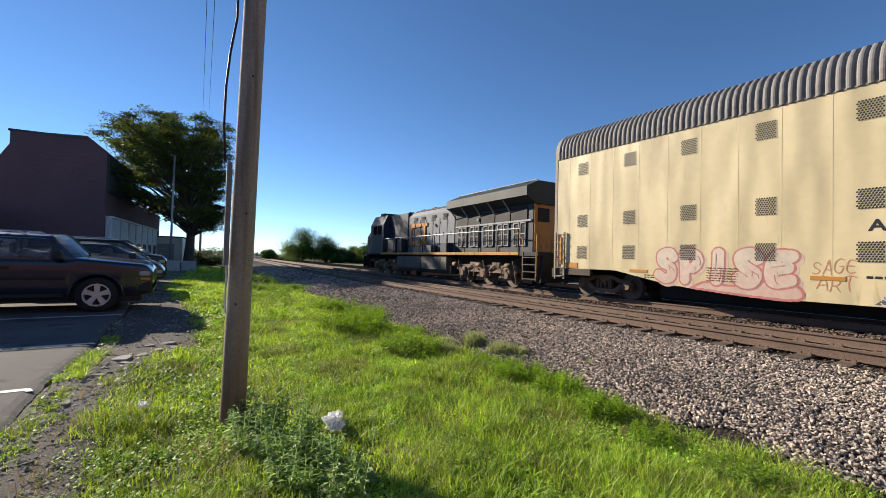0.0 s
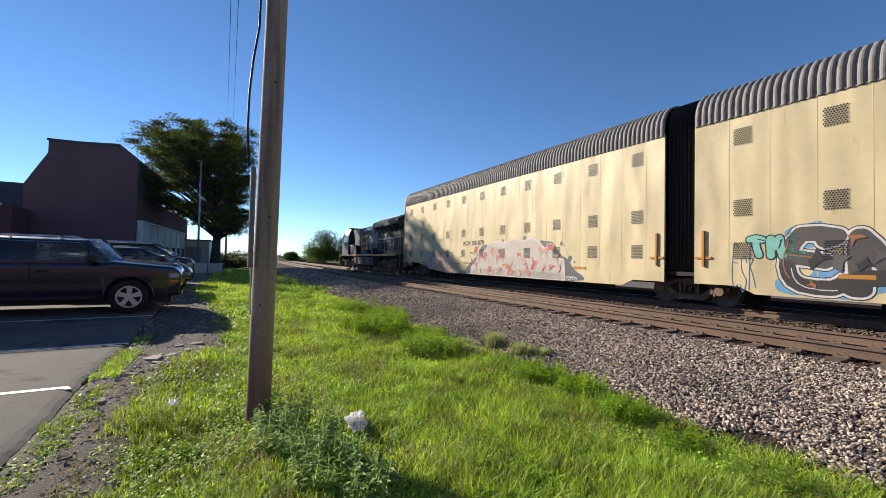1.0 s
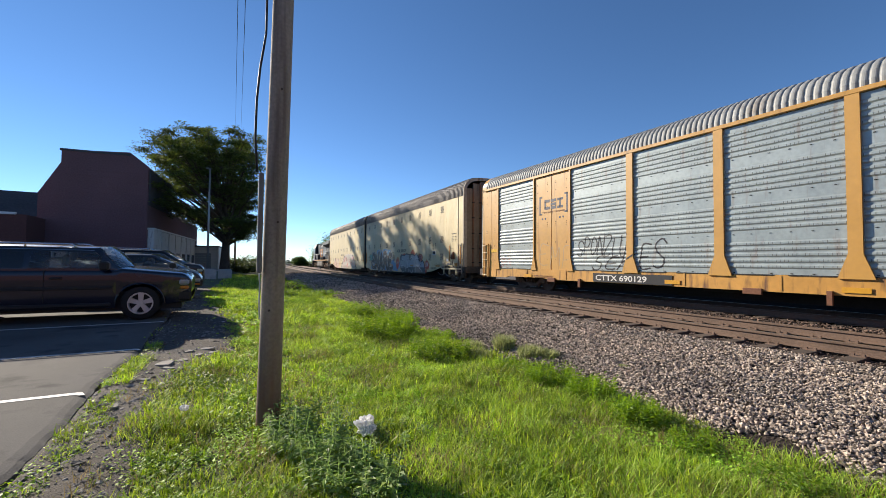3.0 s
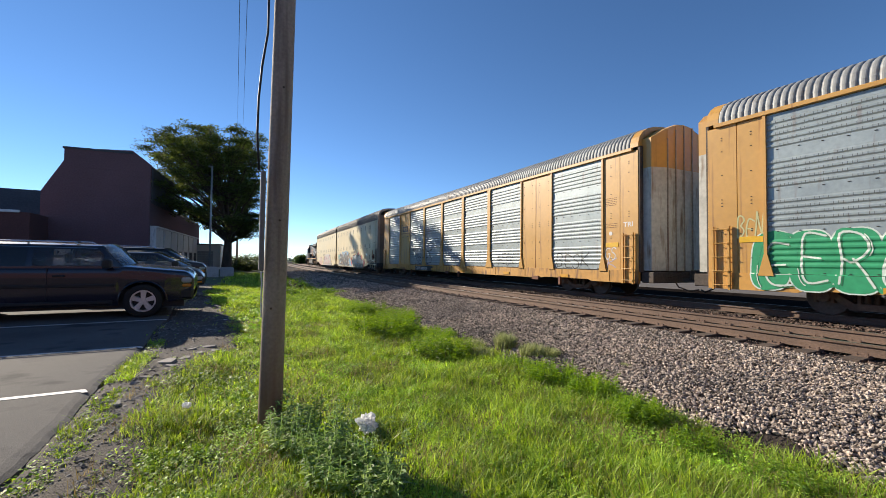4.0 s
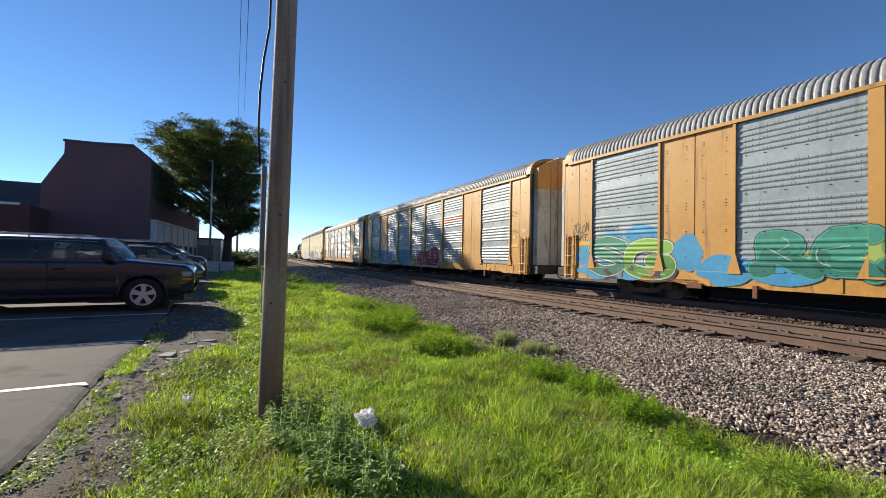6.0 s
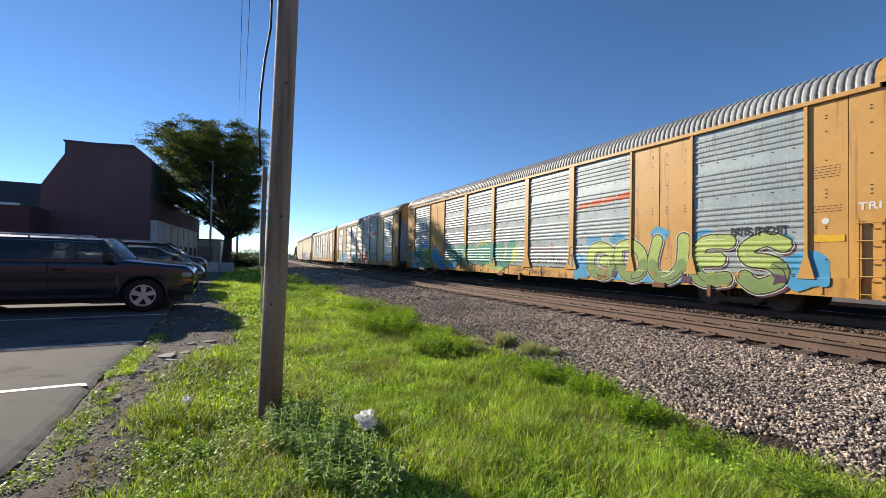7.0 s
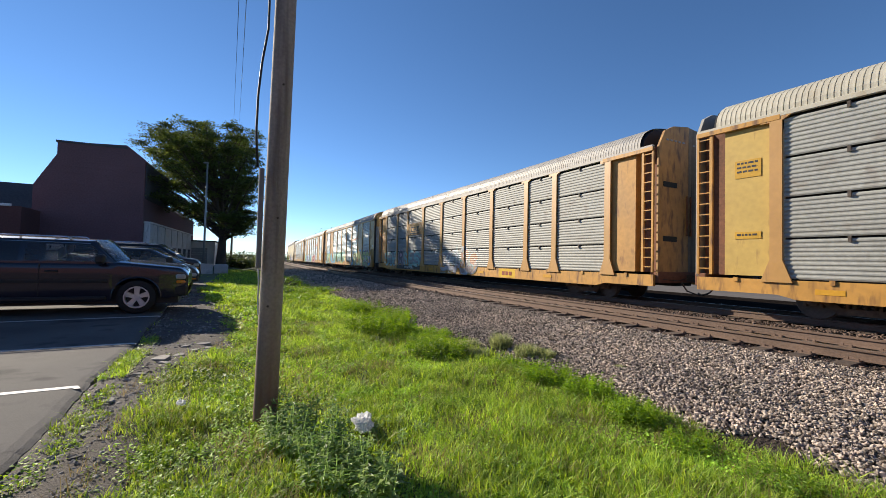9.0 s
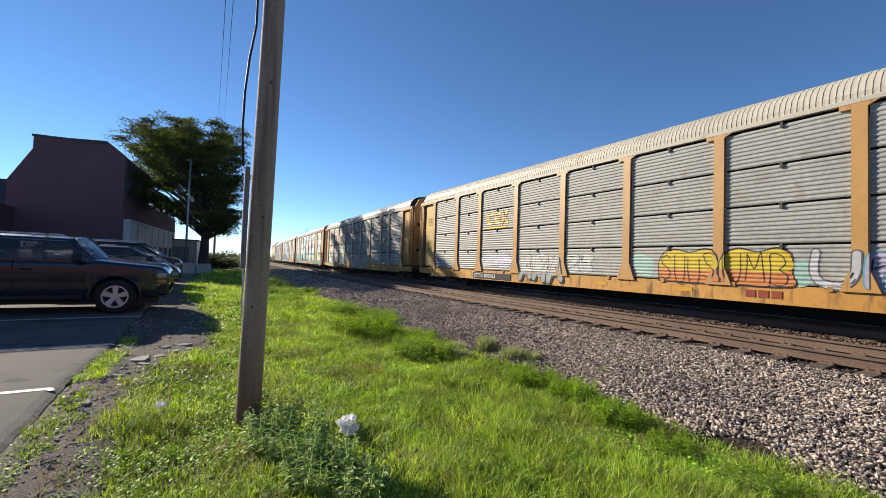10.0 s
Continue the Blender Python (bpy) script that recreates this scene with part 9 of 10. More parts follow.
part("fascia", bm, M_PALEWALL, hall, "pale fascia")

shed = thing("garage", "low white garage with a grey roller door", "building", at=pose(-3.4, 66, -0.3, 0, 0, -4))
bm = bmesh.new()
box(bm, 0, 3.3, 0, 6, 0, 3.45, 0, 0.03)
part("wall", bm, M_WHITE, shed, "white wall")
bm = bmesh.new()
for k in range(8):
    box(bm, 0.5, 2.4, -0.05, 0.0, 0.05 + k * 0.32, 0.05 + k * 0.32 + 0.30, 0, 0.01)
part("roller_door", bm, M_POST, shed, "grey slatted roller door")
bm = bmesh.new()
box(bm, -0.15, 3.45, -0.15, 6.1, 3.45, 3.62, 0, 0.02)
part("roof", bm, M_ROOFING, shed, "flat roof edge")

annex = thing("low_building", "low dark brick building with a white roof edge", "building", at=pose(-13.0, 41, -0.3))
bm = bmesh.new()
box(bm, -14, 0.55, 0, 10, 0, 4.75)
part("wall", bm, surface("red_brick", (0.135, 0.052, 0.045), 0.9, grain=9, blotch=0.4, spread=0.25, bump=0.3), annex, "dark red brick wall")
bm = bmesh.new()
box(bm, -14.1, 0.0, -0.12, 0.1, 4.72, 4.90, 0, 0.01)
part("roof_edge", bm, M_WHITE, annex, "white metal roof edge")
bm = bmesh.new()
for k in range(4):
    box(bm, -3.0 - k * 2.6, -1.6 - k * 2.6, -0.03, 0.0, 1.2, 2.8)
part("window", bm, M_GLASS, annex, "dark windows")

back_house = thing("house", "dark hip-roofed house behind the low building", "building", at=pose(-14.6, 52, -0.3))
bm = bmesh.new()
box(bm, -16, 0, 0, 9, 0, 5.6)
part("wall", bm, M_BRICK, back_house, "dark brick wall")
bm = bmesh.new()
lo = [bm.verts.new(q) for q in ((-16.4, -0.4, 5.5), (0.9, -0.4, 5.5), (0.9, 9.4, 5.5), (-16.4, 9.4, 5.5))]
hi = [bm.verts.new(q) for q in ((-15.5, 2.0, 8.0), (-0.7, 2.0, 8.0), (-0.7, 7.0, 8.0), (-15.5, 7.0, 8.0))]
for i in range(4):
    bm.faces.new((lo[i], lo[(i + 1) % 4], hi[(i + 1) % 4], hi[i]))
bm.faces.new(hi)
bm.faces.new(lo[::-1])
part("roof", bm, M_ROOFING, back_house, "dark hip roof")

# lamp post, concrete blocks, far pole
lamp = thing("lamp_post", "tall grey steel lamp post beside the lot", "lamp post", at=pose(-0.95, 44, -0.25))
bm = bmesh.new()
tube(bm, [(0, 0, 0), (0, 0, 10.0)], 0.11, 10, 0, 0.07)
part("post", bm, M_POST, lamp, "grey steel post")
bm = bmesh.new()
disc(bm, (0, 0, 0), (0, 0, 1), 0.30, 0.5, 12, 0, 0.26)
part("base", bm, M_CONCRETE, lamp, "concrete base")
bm = bmesh.new()
box(bm, -0.35, 0.1, -0.12, 0.12, 9.95, 10.08, 0, 0.04)
part("lamp_head", bm, M_CONDUIT, lamp, "flat lamp head")
for x, y, w in ((-0.62, 36.5, 0.46), (0.42, 38.2, 0.50)):
    bm = bmesh.new()
    extrude_outline(bm, [(-w, 0), (w, 0), (w, 0.72), (w - 0.06, 0.80), (-w + 0.06, 0.80), (-w, 0.72)], "y", -0.35, 0.35)
    ob = solid("concrete_block", bm, M_CONCRETE, "pale concrete block at the end of the lot", "concrete block", "blocks at the lot's end")
    ob.matrix_basis = pose(x, y, verge_z(x, y) - 0.06)
far_pole = thing("utility_pole", "thin far wooden utility pole with a crossarm", "utility pole", at=pose(1.95, 66, -0.5))
bm = bmesh.new()
tube(bm, [(0, 0, 0), (0, 0, 10.5)], 0.16, 8, 0, 0.11)
part("shaft", bm, M_POLE, far_pole, "wooden shaft")
bm = bmesh.new()
box(bm, -1.1, 1.1, -0.06, 0.06, 9.6, 9.75)
part("crossarm", bm, M_POLE, far_pole, "wooden crossarm")


# ---- trees and shrubs ----
def leaf_cloud(rng, centres, per, spread, size, droop=0.0):
    """Leaves as folded quads round each centre; returns verts and faces."""
    c = np.repeat(np.asarray(centres), per, axis=0)
    n = len(c)
    off = rng.normal(0, 1, (n, 3)) * np.asarray(spread)
    p = c + off
    p[:, 2] -= droop * np.hypot(off[:, 0], off[:, 1])
    a = rng.uniform(0, 2 * math.pi, n)
    tilt = rng.uniform(-0.9, 0.5, n)
    ln = size * rng.uniform(0.6, 1.3, n)
    d = np.stack([np.cos(a) * np.cos(tilt), np.sin(a) * np.cos(tilt), np.sin(tilt)], 1)
    side = np.stack([-np.sin(a), np.cos(a), rng.uniform(-0.5, 0.5, n)], 1)
    w = (0.30 * ln)[:, None] * side
    tip = p + d * ln[:, None]
    mid = p + d * (0.45 * ln)[:, None]
    v = np.stack([p, mid + w, tip, mid - w], 1).reshape(-1, 3)
    f = np.arange(4 * n).reshape(n, 4)
    return v, f


def build_tree(name, label, at, seed, trunk_r, fork, limbs, leaf_m, per, leaf, spread, twig_step=0.9):
    """limbs: end points of the main limbs, in the tree's own space."""
    rng = np.random.default_rng(seed)
    rnd = random.Random(seed)
    tree = thing(name, label, "tree", at=at)
    bm = bmesh.new()
    lead = [(0, 0, -0.3), (0.05, 0, 0.5), (0.1, 0.05, fork * 0.5), (0.15, 0.1, fork), (0.05, 0.1, fork * 1.5), (-0.25, 0.0, fork * 2.0), (-0.35, 0.1, fork * 2.6)]
    tube(bm, lead, trunk_r * 1.15, 12, 0, trunk_r * 0.32)
    part("trunk", bm, M_BARK, tree, "dark grooved trunk", None, True)
    tips = []
    for end in limbs:
        bm = bmesh.new()
        e = Vector(end)
        zb = max(fork * 0.9, min(fork * 2.5, e.z * 0.52 + rnd.uniform(-0.6, 0.6)))
        p0 = Vector((float(np.interp(zb, [q[2] for q in lead], [q[0] for q in lead])), 0.05, zb))
        mid = p0.lerp(e, 0.5) + Vector((rnd.uniform(-0.5, 0.5), rnd.uniform(-0.5, 0.5), 0.5 + rnd.uniform(-0.5, 0.4)))
        pts = []
        for i in range(9):
            f = i / 8
            pts.append(p0 * (1 - f) ** 2 + mid * 2 * f * (1 - f) + e * f * f + Vector((rnd.uniform(-0.12, 0.12), rnd.uniform(-0.12, 0.12), rnd.uniform(-0.1, 0.1))) * (0 < i))
        tube(bm, pts, trunk_r * 0.28, 7, 0, 0.025)
        for i in range(5, 9):
            for k in range(2 if i < 8 else 6):
                q = pts[i]
                d = Vector((rnd.uniform(-1, 1), rnd.uniform(-1, 1), rnd.uniform(-0.05, 0.28))).normalized() * rnd.uniform(0.5, 1.3)
                r = q + d
                tube(bm, [q, q.lerp(r, 0.5) + Vector((0, 0, 0.12)), r], 0.04, 4, 0, 0.012)
                tips += [q.lerp(r, 0.55), r]
        part("limb", bm, M_BARK, tree, "spreading limb with twigs")
    v, f = leaf_cloud(rng, [tuple(t) for t in tips], per, spread, leaf, 0.25)
    ob = new("crown", raw_mesh("crown", v, f, leaf_m))
    ob.parent = tree
    tagged(ob, "loose layered crown of small leaves")
    return tree


# the crown is as deep as it is wide: each limb of the outline comes back, drawn in, nearer and farther
rt = random.Random(12)
outline_limbs = [(-6.7, 13.5), (-5.8, 14.1), (-4.9, 14.2), (-4.2, 13.1), (-3.2, 14.6), (-1.6, 14.9), (0.2, 15.0), (1.8, 14.9), (2.8, 14.5), (3.1, 13.3), (3.2, 11.5), (3.1, 9.4), (2.2, 7.4),
                 (-6.8, 12.2), (-7.3, 10.2), (-7.5, 9.3), (-6.6, 8.1), (-5.2, 7.1), (-4.0, 6.3), (-2.6, 5.9), (-5.4, 12.2), (-3.6, 12.9), (-1.5, 13.4), (0.8, 13.4), (2.0, 12.4), (-5.2, 10.2), (-2.9, 10.4),
                 (-0.8, 11.6), (1.2, 10.6), (2.0, 9.2), (-3.6, 8.4), (-0.6, 9.0), (0.6, 14.3), (-2.4, 14.0), (2.7, 6.3), (3.0, 5.0), (2.3, 4.0), (1.5, 5.2), (3.3, 7.8)]
# Second tree, added behind the first to widen the shadow on the train.
for y0, x0, seed, layers, skip in ((50, 0.45, 21, (-5.5, 0.0, 5.0), 2), (65, 0.62, 22, (-3.0, 3.5), 1)):
    limbs = []
    for deep in layers:
        pull = math.sqrt(1 - (deep / 11.0) ** 2)
        far = (y0 + deep) / 50
        for k, (x, z) in enumerate(outline_limbs):
            if deep and skip == 2 and (k + int(deep)) % 2 or skip == 1 and (k + int(deep)) % 3 == 0:
                continue
            x, z = -1.0 + (x + 1.0) * pull, 9.6 + (z - 9.6) * pull
            if skip == 1:
                x, z = min(x * 0.86, 1.5), z * 0.94
            limbs.append(((0.45 + x) * far - x0 + rt.uniform(-0.4, 0.4), deep + rt.uniform(-1.2, 1.2), 1.3 + (z - 1.3) * far + rt.uniform(-0.3, 0.3)))
    build_tree("shade_tree", "tall spreading shade tree with feathery dark green leaves" if seed == 21 else "taller tree added close behind another to widen its shadow on the train", pose(x0, y0, -0.15), seed, 0.50, 3.4, limbs, M_TREELEAF, 38, 0.22 * y0 / 50, (0.36 * y0 / 50, 0.36 * y0 / 50, 0.09))


def build_bush(name, label, x, y, w, h, seed, material=M_FARLEAF, per=150, leaf=0.35):
    """A round-topped shrub with uneven lobes and short stems."""
    rng = np.random.default_rng(seed)
    rnd = random.Random(seed)
    bush = thing(name, label, "shrub" if h < 4 else "tree", "shrubs along the line", at=pose(x, y, verge_z(x, y) - 0.1))
    bm = bmesh.new()
    cs = []
    for k in range(16):
        a, r = rnd.uniform(0, 6.28), w * 0.5 * rnd.uniform(0.1, 0.95)
        q = Vector((r * math.cos(a), r * math.sin(a), h * rnd.uniform(0.25, 0.88) * (1 - 0.45 * (r / (w * 0.5)) ** 2)))
        tube(bm, [(q.x * 0.15, q.y * 0.15, -0.2), (q.x * 0.5, q.y * 0.5, q.z * 0.6), tuple(q)], 0.06 * max(1, h / 4), 5, 0, 0.02)
        cs.append(tuple(q))
    part("stems", bm, M_BARK, bush, "woody stems")
    v, f = leaf_cloud(rng, cs, per, (w * 0.16, w * 0.16, h * 0.11), leaf, 0.1)
    v[:, 2] = np.maximum(v[:, 2], 0.0)
    ob = new("crown", raw_mesh("crown", v, f, material))
    ob.parent = bush
    tagged(ob, "uneven leafy crown")
    return bush


for i, (x, y, w, h) in enumerate(((29.0, 122, 9.0, 9.6), (34.5, 118, 7.5, 7.4), (38.5, 116, 6, 5.0), (41.5, 117, 5, 5.4), (44.5, 112, 6, 5.8), (24.5, 150, 4, 3.6), (47.5, 110, 5, 4.6), (36.5, 112, 4, 3.0), (42.5, 108, 4.5, 2.6), (31.0, 135, 9, 5.5))):
    build_bush("tree" if h > 6 else "shrub", "bushy green tree beyond the tracks" if h > 6 else "green shrub on the bank beyond the tracks", x, y, w, h, 100 + i, M_FARLEAF, 620, 0.48)
for i, (x, y, w, h) in enumerate(((53, 14.5, 5, 6.2), (56, 20, 6, 5.6), (56, 26, 6, 5.6), (56, 33, 6, 4.8), (53, 8, 5, 5.0), (57, 41, 7, 5.6))):
    build_bush("shrub", "dark green shrub behind the railway line", x, y, w, h, 130 + i, M_TREELEAF, 560, 0.34)
for i, (x, y, w, h, s) in enumerate(((3.3, 24, 2.2, 0.75, 0), (2.6, 19.5, 1.3, 0.45, 0), (4.6, 21, 1.6, 0.5, 0), (2.3, 62, 3.0, 2.2, 1), (4.4, 66, 3.5, 1.9, 1), (0.2, 72, 3.5, 2.6, 1), (6.2, 74, 4, 2.4, 1), (4.2, 82, 5, 3.3, 1), (8.5, 88, 6, 3.6, 1), (1.0, 86, 5, 3.4, 1), (3.0, 58, 2.4, 1.5, 1))):
    build_bush("shrub", "low dark green shrub in the verge", x, y, w, h, 150 + i, M_WEED if not s else M_TREELEAF, 60 if not s else 90, 0.12 if not s else 0.25)


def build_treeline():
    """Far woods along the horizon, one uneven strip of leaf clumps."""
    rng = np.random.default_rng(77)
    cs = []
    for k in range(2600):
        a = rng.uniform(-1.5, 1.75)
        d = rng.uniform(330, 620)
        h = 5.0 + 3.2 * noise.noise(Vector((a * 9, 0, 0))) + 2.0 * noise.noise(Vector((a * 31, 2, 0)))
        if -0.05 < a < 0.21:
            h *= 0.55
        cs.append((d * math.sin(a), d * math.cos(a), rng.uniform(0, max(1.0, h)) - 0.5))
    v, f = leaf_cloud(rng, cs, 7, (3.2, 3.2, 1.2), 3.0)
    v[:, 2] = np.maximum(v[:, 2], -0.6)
    tagged(new("far_woods", raw_mesh("far_woods", v, f, M_HAZE)), "line of far trees on the horizon, haze painted into their colour", "trees", kind="stuff")


build_treeline()
tagged(new("service_road", sweep([(25.6, -0.46), (26.5, -0.385), (40.0, -0.385), (41.0, -0.47)], -60, 55, M_ROAD, "service_road")), "grey gravel yard road beyond the tracks", "road", kind="structure")
tagged(new("service_road", sweep([(19.0, -0.49), (20.5, -0.42), (24.5, -0.42), (26.0, -0.49)], 55, 800, M_ROAD, "service_road")), "pale gravel service road beyond the tracks", "road", kind="structure")

# Unseen wall, added behind the camera to darken the parked cars' reflections.
bm = bmesh.new()
box(bm, -70, 14, -16.4, -16.0, -0.6, 7.5)
box(bm, -70.4, -70.0, -16.4, 41.0, -0.6, 7.5)
solid("wall_behind", bm, M_BRICK, "plain dark brick wall added out of view to darken the cars' reflections", "wall", kind="structure")

# white equipment cabinet by the yard road
cabinet = thing("equipment_cabinet", "white painted equipment cabinet standing beside the yard road", "cabinet", at=pose(50.2, 17.6, -0.46, 0, 0, 70))
bm = bmesh.new()
box(bm, -0.62, 0.62, -0.35, 0.35, 0.0, 2.3, 0, 0.03)
part("body", bm, M_PALEWALL, cabinet, "white sheet-metal body")
bm = bmesh.new()
box(bm, -0.68, 0.68, -0.42, 0.42, 2.3, 2.38, 0, 0.02)
part("lid", bm, M_PALEWALL, cabinet, "flat overhanging lid")
for sy in (-1, 1):
    bm = bmesh.new()
    box(bm, -0.16, 0.16, *sorted((sy * 0.352, sy * 0.362)), 1.2, 1.6)
    part("emblem", bm, paint((0.30, 0.05, 0.05)), cabinet, "dark red emblem plate")


# ---- grass, weeds, stones and litter of the verge ----
def blades(rng, x, y, z, h, w, bend_by, material, name, label):
    """Grass blades as bent strips of two quads and a tip."""
    n = len(x)
    a = rng.uniform(0, 2 * math.pi, n)
    dx, dy = np.cos(a), np.sin(a)
    fa = a + rng.uniform(-0.6, 0.6, n) + math.pi / 2
    wx, wy = np.cos(fa) * w / 2, np.sin(fa) * w / 2
    lean = bend_by * h
    p = np.stack([x, y, z], 1)
    rows = []
    for f, k in ((0.0, 1.0), (0.45, 0.85), (0.8, 0.5)):
        c = p + np.stack([dx * lean * f * f, dy * lean * f * f, h * f * (1 - 0.18 * f * bend_by)], 1)
        s = np.stack([wx * k, wy * k, np.zeros(n)], 1)
        rows += [c - s, c + s]
    tip = p + np.stack([dx * lean, dy * lean, h * (1 - 0.25 * bend_by)], 1)
    v = np.stack(rows + [tip], 1)
    b = 7 * np.arange(n)[:, None]
    f = np.concatenate([b + np.array(q)[None] for q in ((0, 1, 3), (0, 3, 2), (2, 3, 5), (2, 5, 4), (4, 5, 6))], 0)
    return tagged(new(name, raw_mesh(name, v.reshape(-1, 3), f, material)), label, "grass", kind="stuff")


def verge_points(rng, n, y0, y1, keep):
    out = []
    while len(out) < n:
        y = rng.uniform(y0, y1)
        off = shift(y)
        x = rng.uniform(-1.2, 5.2 + off)
        k = keep(x, y, off)
        if k <= 0 or rng.random() > k:
            continue
        out.append((x, y, verge_z(x, y) - 0.035))
    return np.array(out)


def grass_cover(x, y, off):
    e = grit_edge(y) + 0.16 * noise.noise(Vector((x * 2, y * 2.3, 4)))
    if x < e:
        # tufts along the lot's broken edge
        return 0.9 if (abs(x - lot_edge(y) - 0.16) < 0.12 and noise.noise(Vector((0, y * 1.1, 9))) > -0.12 and y < 9) else 0.015
    toe = 4.45 + off + 0.28 * noise.noise(Vector((0, y * 1.1, 8)))
    if x > toe:
        return 0.0
    k = 0.75 + 0.5 * noise.noise(Vector((x * 1.3, y * 1.3, 0)))
    if x - e < 0.35:
        k *= 0.35 + 1.8 * (x - e)
    return max(0.12, min(1.0, k))


def grow_grass():
    rng = np.random.default_rng(31)
    for n, y0, y1, h0, w in ((14000, -8.0, 0.9, 0.11, 0.016), (88000, 0.9, 5.0, 0.095, 0.0066), (62000, 5.0, 11.0, 0.10, 0.0095), (38000, 11.0, 24.0, 0.12, 0.017), (16000, 24.0, 48.0, 0.14, 0.035)):
        p = verge_points(rng, n, y0, y1, grass_cover)
        # two thirds of the blades stand in tufts
        k = n // 12
        own = rng.integers(0, k, n)
        in_tuft = rng.random(n) < 0.68
        sp = 0.30 * h0 if y1 < 12 else 0.4 * h0
        p[in_tuft, :2] = p[own[in_tuft], :2] + rng.normal(0, sp, (int(in_tuft.sum()), 2))
        p[in_tuft, 2] = p[own[in_tuft], 2]
        tall = np.array([0.8 + 0.9 * noise.noise(Vector((a * 0.9, b * 0.9, 6))) + 0.35 * max(0, min(1, (a - 0.6) / 2)) for a, b, _ in p])
        h = h0 * np.clip(tall, 0.35, 1.9) * rng.uniform(0.5, 1.4, n) * np.where(in_tuft, 0.75 + 0.6 * ((own * 37) % 101) / 100.0, 0.7)
        blades(rng, p[:, 0], p[:, 1], p[:, 2], h, w * rng.uniform(0.7, 1.4, n), rng.uniform(0.2, 1.1, n), M_GRASS, "grass", "sunlit green grass of the verge")
    p = verge_points(rng, 15000, 0.9, 11.0, lambda x, y, off: (0.9 if noise.noise(Vector((x * 1.6, y * 1.6, 20))) > (0.12 if x < 2.4 or y > 4 else -0.15) else 0.10) if x > grit_edge(y) - 0.1 and x < 4.3 + off else 0)
    n = len(p)
    blades(rng, p[:, 0], p[:, 1], p[:, 2], 0.12 * rng.uniform(0.5, 1.6, n), 0.005 * rng.uniform(0.7, 1.4, n), rng.uniform(0.3, 1.3, n), M_DRY, "dry_grass", "straw-coloured dry grass among the green")
    # low clover and plantain between the blades
    for n, y0, y1, size in ((30000, 0.9, 4.6, 0.021), (26000, 4.6, 9.5, 0.032), (12000, 9.5, 20.0, 0.06)):
        p = verge_points(rng, n, y0, y1, lambda x, y, off: grass_cover(x, y, off) * (1.0 if noise.noise(Vector((x * 1.7, y * 1.7, 40))) > 0.02 else 0.12))
        c = p + np.stack([np.zeros(n), np.zeros(n), rng.uniform(0.01, 0.085, n)], 1)
        a = rng.uniform(0, 2 * math.pi, n)
        d = np.stack([np.cos(a), np.sin(a), rng.uniform(-0.1, 0.8, n)], 1) * (size * rng.uniform(0.6, 1.3, n))[:, None]
        e = np.stack([-np.sin(a), np.cos(a), rng.uniform(-0.3, 0.3, n)], 1) * (size * 0.55 * rng.uniform(0.6, 1.2, n))[:, None]
        v = np.stack([c - d * 0.5, c + d * 0.1 + e, c + d * 0.6, c + d * 0.1 - e], 1)
        f = 4 * np.arange(n)[:, None] + np.arange(4)[None]
        tagged(new("clover", raw_mesh("clover", v.reshape(-1, 3), f, M_CLOVER)), "low clover and broad leaves among the grass", "weed", kind="stuff")
    # far grassy bank beyond the tracks
    q = []
    while len(q) < 14000:
        s, u = rng.uniform(20, 190), rng.uniform(41, 64)
        x, y, _ = line_point(s, u)
        q.append((x, y, verge_z(x, y) - 0.05))
    q = np.array(q)
    blades(rng, q[:, 0], q[:, 1], q[:, 2], 0.7 * rng.uniform(0.5, 1.5, len(q)), 0.22 * rng.uniform(0.7, 1.4, len(q)), rng.uniform(0.3, 1.0, len(q)), M_BANK, "bank_grass", "tall grass on the bank beyond the tracks")


grow_grass()


def leaf_plant(rng, v, f, x, y, z, h, leaves, size, droop=0.35, narrow=0.17):
    """A stem with lance-shaped leaves; adds to the lists v and f."""
    lean = rng.uniform(-0.25, 0.25, 2)
    for k in range(leaves):
        t = 0.18 + 0.82 * k / leaves
        a = k * 2.4 + rng.uniform(-0.4, 0.4)
        p = np.array([x + lean[0] * h * t * t, y + lean[1] * h * t * t, z + h * t])
        ln = size * (1.15 - 0.6 * t) * rng.uniform(0.7, 1.25)
        d = np.array([math.cos(a), math.sin(a), rng.uniform(0.1, 0.7)])
        s = np.array([-math.sin(a), math.cos(a), rng.uniform(-0.3, 0.3)]) * narrow * ln
        m = p + d * ln * 0.5
        e = p + d * ln - np.array([0, 0, droop * ln])
        b = len(v)
        v += [p, m + s, e, m - s]
        f.append((b, b + 1, b + 2, b + 3))
    b = len(v)
    r = 0.004
    top = np.array([x + lean[0] * h, y + lean[1] * h, z + h])
    v += [np.array([x - r, y, z]), np.array([x + r, y, z]), top + np.array([r * 0.5, 0, 0]), top - np.array([r * 0.5, 0, 0])]
    f.append((b, b + 1, b + 2, b + 3))


